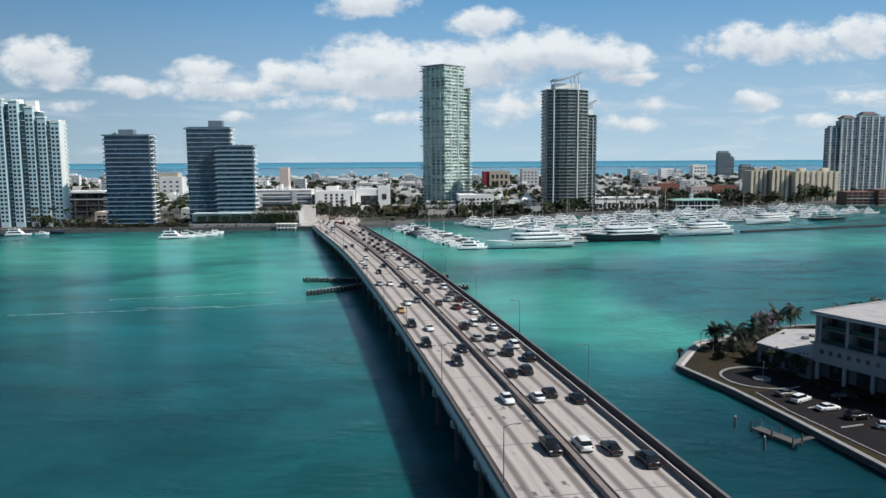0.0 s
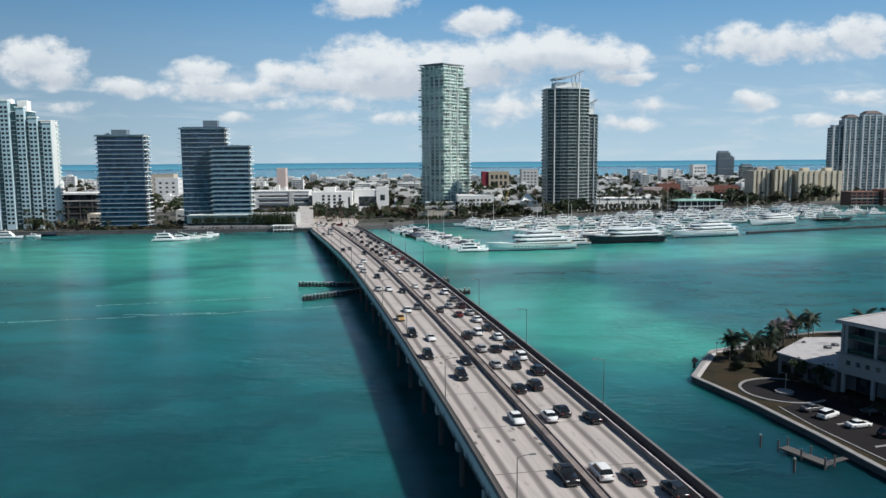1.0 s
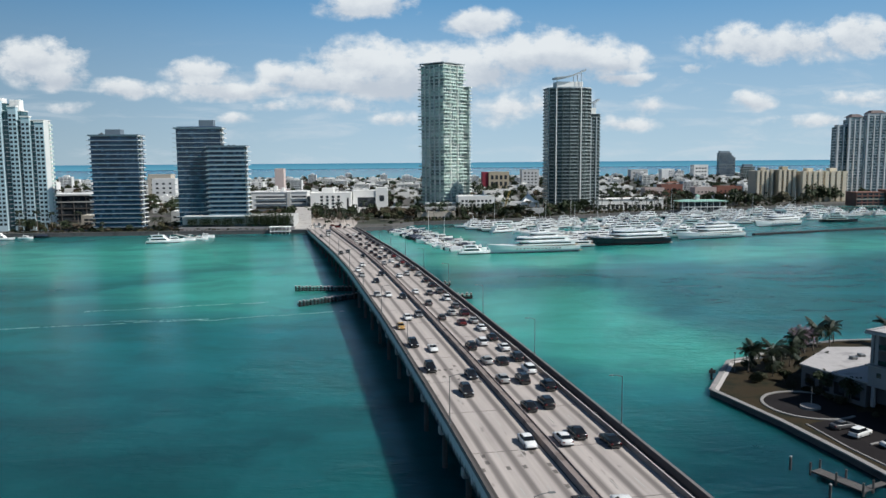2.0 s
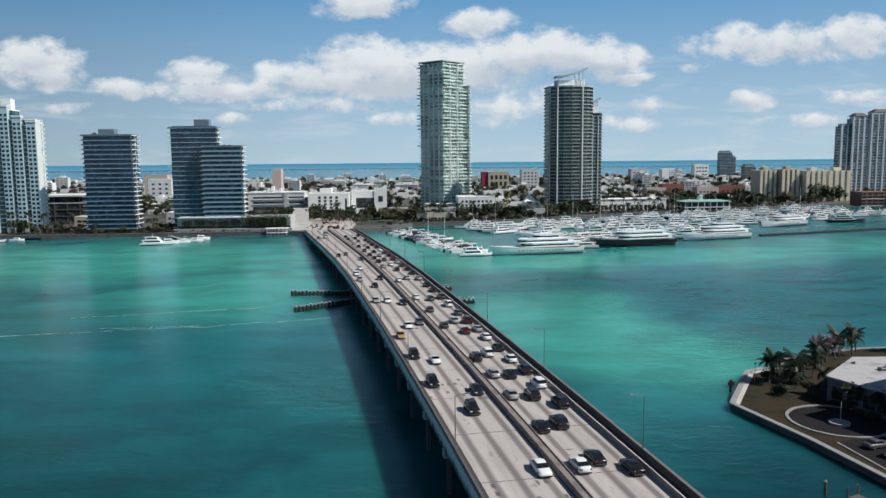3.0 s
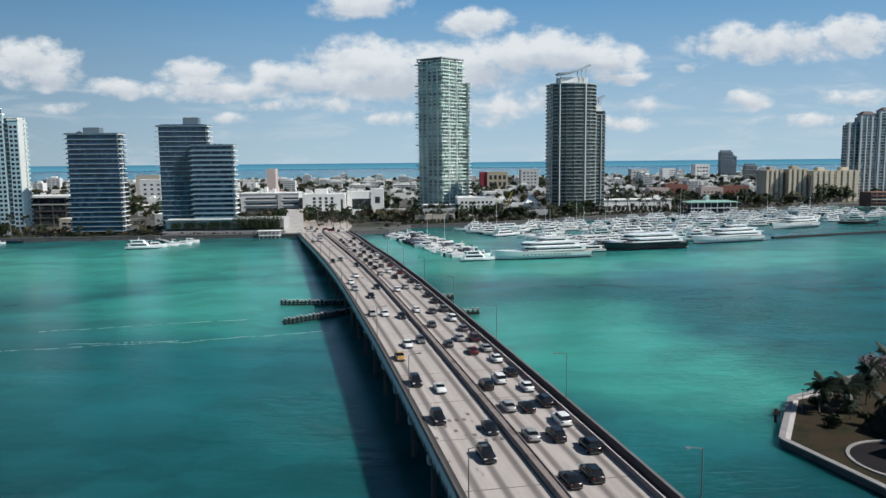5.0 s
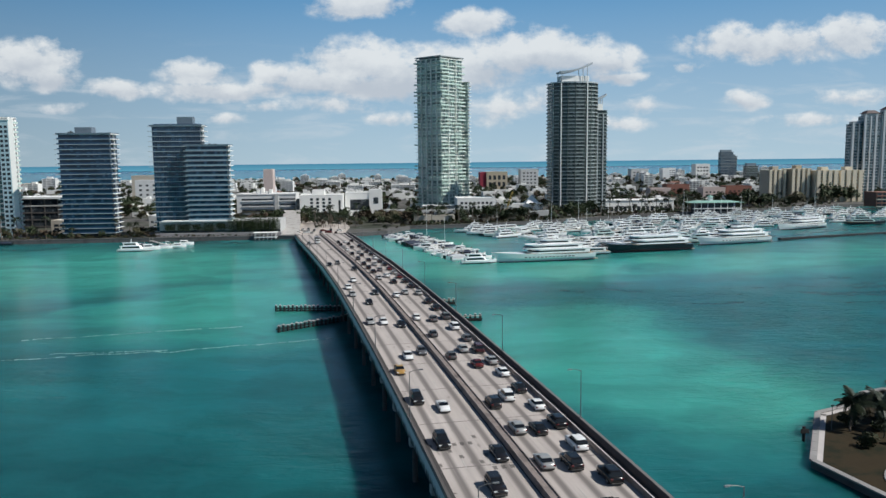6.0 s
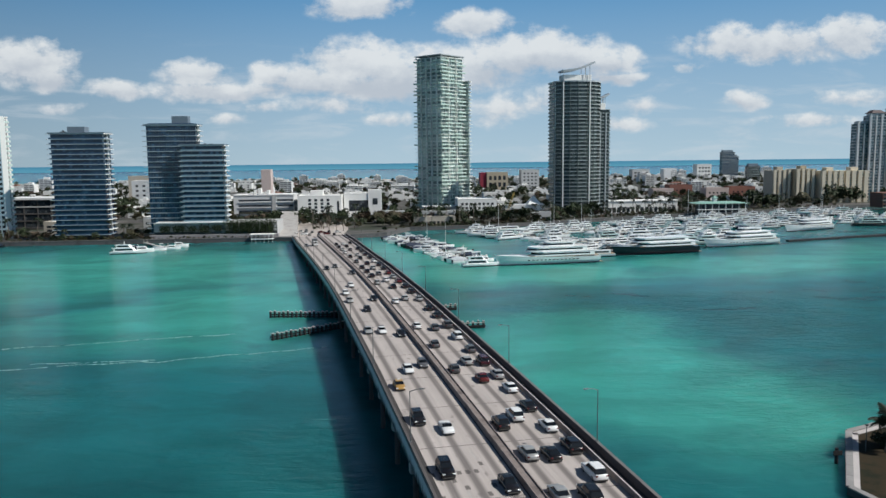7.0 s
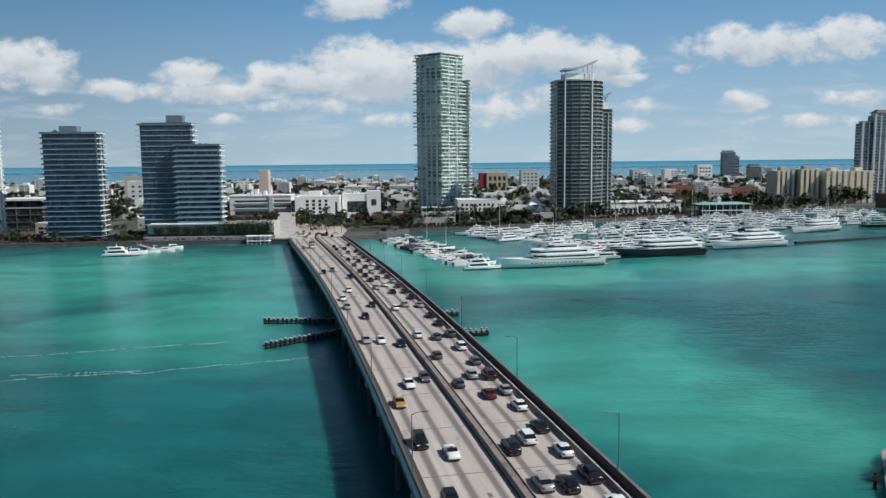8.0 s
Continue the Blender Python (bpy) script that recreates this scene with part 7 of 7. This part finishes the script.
def small_boat(L, seed, group="small boats", dark=False):
    r = random.Random(seed)
    B, fh = L * 0.29, 0.85 + 0.04 * L
    kind = seed % 3
    ob = thing("motor_boat", ("white open motor boat with a hard top moored at the pier", "white cabin cruiser moored at the pier", "white motor boat with a grey canvas cover at the pier")[kind], "boat", group=group)
    if dark:
        tagged(ob, ("dark navy open motor boat with a white hard top", "dark navy motor boat", "dark navy motor boat under a dark canvas cover")[kind])
    part("hull", hull(bmesh.new(), L, B, fh, 1.3, -0.4), NAVY_HULL if dark else GELCOAT, ob)
    part("cockpit_floor", soft_box(-L * 0.45, L * 0.1, -B * 0.36, B * 0.36, fh * 0.8, fh * 1.015, 0.04), (TEAK, GELCOAT, CANVAS)[kind] if not dark else TRIM, ob)
    if kind == 0:
        part("hard_top", soft_box(-L * 0.2, L * 0.08, -B * 0.34, B * 0.34, fh + 1.75, fh + 1.88, 0.05), GELCOAT, ob)
        bm = bmesh.new()
        for x in (-L * 0.17, L * 0.05):
            for y in (-B * 0.28, B * 0.28):
                tube(bm, [(x, y, fh * 0.9), (x, y, fh + 1.8)], 0.045, 5)
        part("top_frame", bm, STEEL, ob)
        part("console", soft_box(-L * 0.04, L * 0.05, -0.45, 0.45, fh * 0.9, fh + 0.9, 0.08), GELCOAT, ob)
    elif kind == 1:
        tier(ob, -L * 0.18, L * 0.26, B * 0.36, fh, 1.15, GELCOAT, 1.0, True, "cabin")
        bm = bmesh.new()
        tube(bm, [(-L * 0.1, -B * 0.3, fh + 1.2), (-L * 0.14, 0, fh + 2.3), (-L * 0.1, B * 0.3, fh + 1.2)], 0.08, 6)
        part("radar_arch", bm, GELCOAT, ob)
    else:
        bm = bmesh.new()
        skin(bm, [[bm.verts.new((x, y * B * 0.4 * k, fh + 0.05 + z * q)) for y, z in ((-1, 0), (-0.5, 0.5), (0, 0.75), (0.5, 0.5), (1, 0))] for x, k, q in ((-L * 0.46, 1, 0.6), (-L * 0.1, 1, 1.2), (L * 0.2, 0.8, 0.9), (L * 0.33, 0.4, 0.2))], False, False)
        part("cover", bm, BLUE_CANVAS if dark else CANVAS, ob)
    part("outboard", soft_box(-L * 0.5 - 0.45, -L * 0.5 + 0.1, -0.25, 0.25, fh * 0.5, fh + 0.55, 0.08), TRIM if kind else GELCOAT, ob)
    return ob


def sailboat(L, seed):
    ob = thing("sailing_boat", "white sailing boat with a tall bare mast at the marina", "boat", group="sailing boats")
    part("hull", hull(bmesh.new(), L, L * 0.27, 1.2, 1.2), GELCOAT, ob)
    tier(ob, -L * 0.15, L * 0.18, L * 0.075, 1.15, 0.7, GELCOAT, 1.0, True, "cabin")
    bm = bmesh.new()
    tube(bm, [(L * 0.05, 0, 1), (L * 0.05, 0, L * 1.5)], [0.11, 0.07], 6)
    part("mast", bm, GELCOAT, ob)
    bm = bmesh.new()
    tube(bm, [(L * 0.05, 0, 2.6), (-L * 0.32, 0, 2.5)], [0.12, 0.16], 6)
    part("boom", bm, CANVAS, ob)
    for z in (0.9,):
        part("spreader", soft_box(L * 0.05 - 0.05, L * 0.05 + 0.05, -0.9, 0.9, L * z, L * z + 0.07, 0.02), STEEL, ob)
    return ob


def pier(x0, y0, x1, y1, w=2.4, z=1.1):
    d = Vector((x1 - x0, y1 - y0, 0))
    ob = thing("marina_pier", "long pale marina pier on piles", "pier", T(x0, y0, 0, math.degrees(math.atan2(d.y, d.x))), "marina piers", "structure")
    part("walkway", soft_box(0, d.length, -w / 2, w / 2, z - 0.35, z, 0.05), CONCRETE, ob)
    n = int(d.length / 22)
    for i in range(n + 1):
        for s in (-1, 1):
            bm = bmesh.new()
            tube(bm, [(d.length * i / n, s * w / 2, -3), (d.length * i / n, s * w / 2, 3.0)], 0.2, 6)
            part("pile", bm, TIMBER_TOP, ob)


# Three big yachts lie along the outer face of the marina.
def moor(ob, x0, y0, x1, y1):
    """Lay a boat with its stern at the first point and its bow towards the second."""
    a = math.degrees(math.atan2(y1 - y0, x1 - x0))
    ob.matrix_basis = T((x0 + x1) / 2, (y0 + y1) / 2, 0.05, a)


moor(yacht(52, "long white three-deck motor yacht along the marina's outer face"), 98.5, 430.5, 47, 421.5)
moor(yacht(53, "long motor yacht with a black hull and white upperworks", NAVY_HULL, 2), 160, 462, 108, 450.5)
moor(yacht(49, "white three-deck motor yacht with dark window bands", None, 3), 218, 491, 171, 478)
moor(yacht(46, "white two-deck motor yacht inside the breakwater", None, 2), 300, 574, 257, 554)
moor(yacht(30, "sea-green and dark blue sportfishing yacht with a tall tower", NAVY_HULL, 3, GELCOAT_GREEN), 326, 588, 355, 587)

bw = thing("breakwater", "long low dark floating breakwater", "breakwater", T(229, 497, 0, math.degrees(math.atan2(42, 140))), kind="structure")
for i in range(20):
    part("float", soft_box(7.6 * i, 7.6 * i + 7.4, -1.3, 1.3, -0.6, 1.0, 0.1), FLOAT, bw)
    part("float_deck", soft_box(7.6 * i + 0.1, 7.6 * i + 7.3, -1.1, 1.1, 1.004, 1.12, 0.03), FLOAT, bw)

YACHTS = [yacht(22, "white flybridge motor yacht moored in the marina", None, 2), yacht(28, "large white motor yacht moored stern-to in the marina", None, 3), yacht(18, "white sport cruiser moored in the marina", None, 2), yacht(25, "pale sea-green motor yacht in the marina", GELCOAT_GREEN, 2, GELCOAT_GREEN), yacht(23, "motor yacht with a dark navy hull in the marina", NAVY_HULL, 2), yacht(26, "white sport yacht with a low cabin in the marina", None, 1)]
SMALL = [small_boat(9.0, 0), small_boat(11.0, 1), small_boat(8.0, 2), small_boat(12.0, 4), small_boat(9.5, 3, dark=True), small_boat(8.5, 5, dark=True)]
SAILS = [sailboat(12, 1), sailboat(14, 2)]
# Small-boat pier on the west side, boats berthed on both sides.
pier(2, 556, 41, 424)
d = Vector((39, -132, 0)).normalized()
nrm = Vector((-d.y, d.x, 0))
a0 = math.degrees(math.atan2(nrm.y, nrm.x))
for i in range(28):
    for s in (-1, 1):
        p = Vector((2, 556, 0)) + d * (5 + 4.55 * i) + nrm * s * rng.uniform(5.6, 6.8)
        plant(SAILS if (i, s) in ((9, 1), (22, -1)) else SMALL, rng.randrange(6), T(p.x, p.y, 0.05, a0 + (0 if s > 0 else 180) + rng.choice((0, 180)) + rng.uniform(-9, 9), rng.uniform(0.85, 1.3)))
plant(YACHTS, 2, T(41, 420.5, 0.05, 8))
# Inner marina: piers running from the shore with yachts side by side.
for k, (xa, ya, xb, yb) in enumerate(((62, 604, 118, 470), (118, 625, 160, 488), (170, 650, 205, 508), (222, 676, 246, 575), (270, 694, 290, 592), (318, 708, 345, 612), (372, 730, 398, 640))):
    pier(xa, ya, xb, yb, 3.0)
    d = Vector((xb - xa, yb - ya, 0))
    L = d.length
    d.normalize()
    nrm = Vector((-d.y, d.x, 0))
    a0 = math.degrees(math.atan2(nrm.y, nrm.x))
    n = int(L / 9.0)
    for i in range(n):
        for s in (-1, 1):
            if rng.random() < 0.08:
                continue
            u = rng.random()
            if u < 0.09:
                kit, j, off = SAILS, rng.randrange(2), 8.5
            elif u < 0.5:
                kit, j, off = YACHTS, rng.choice((0, 2, 2, 3, 0, 4, 4, 5)), 14.5
            elif u < 0.66:
                kit, j, off = YACHTS, 1, 17.0
            else:
                kit, j, off = SMALL, rng.randrange(6), 8.0
            p = Vector((xa, ya, 0)) + d * (10 + 9.0 * i) + nrm * s * off
            front = float(np.interp(p.x, [q[0] for q in SHORE], [q[1] for q in SHORE]))
            if p.y > front - 9 or (k == 0 and p.x < 60 and p.y < 560):
                continue
            plant(kit, j, T(p.x, p.y, 0.05, a0 + (0 if s > 0 else 180) + rng.choice((0, 0, 180)) + rng.uniform(-9, 9), rng.uniform(0.8, 1.1)))
# Boats in the basin mouth between the big yachts and the piers.
for i, (x, y, a) in enumerate(((112, 462, 170), (128, 472, 190), (150, 478, 185), (176, 492, 192), (198, 503, 190), (100, 447, 188), (118, 486, 200), (141, 492, 180), (185, 511, 195), (210, 520, 200))):
    plant(YACHTS, i, T(x, y, 0.05, a, 0.95))
# Boats at the west quay, on a small pier below the towers.
pier(-150, 545, -128, 512, 2.0)
for i, (x, y, a, kit) in enumerate(((-144, 497, 8, YACHTS[2:3]), (-139, 503, 20, SMALL), (-131, 509, 25, SMALL), (-126, 514, 20, SMALL), (-146, 507, 200, SMALL), (-150, 520, 15, SMALL), (-134, 521, 190, SMALL), (-125, 526, 15, SMALL),
                                    (-256, 528, 5, YACHTS), (-244, 536, 8, SMALL), (-268, 524, 10, SMALL), (-236, 540, 190, SMALL), (-285, 526, 5, YACHTS))):
    plant(kit, i, T(x, y, 0.05, a, rng.uniform(0.8, 1.1)))

# Patterns that stand nowhere in the place are cleared away.
for kit in (TREES, PALMS_FAR, HOUSE_KIT, YACHTS, SMALL, SAILS, POINT_PALMS, BUSHES):
    for ob in kit:
        if ob.name not in USED:
            for o in (*ob.children_recursive, ob):
                bpy.data.objects.remove(o)
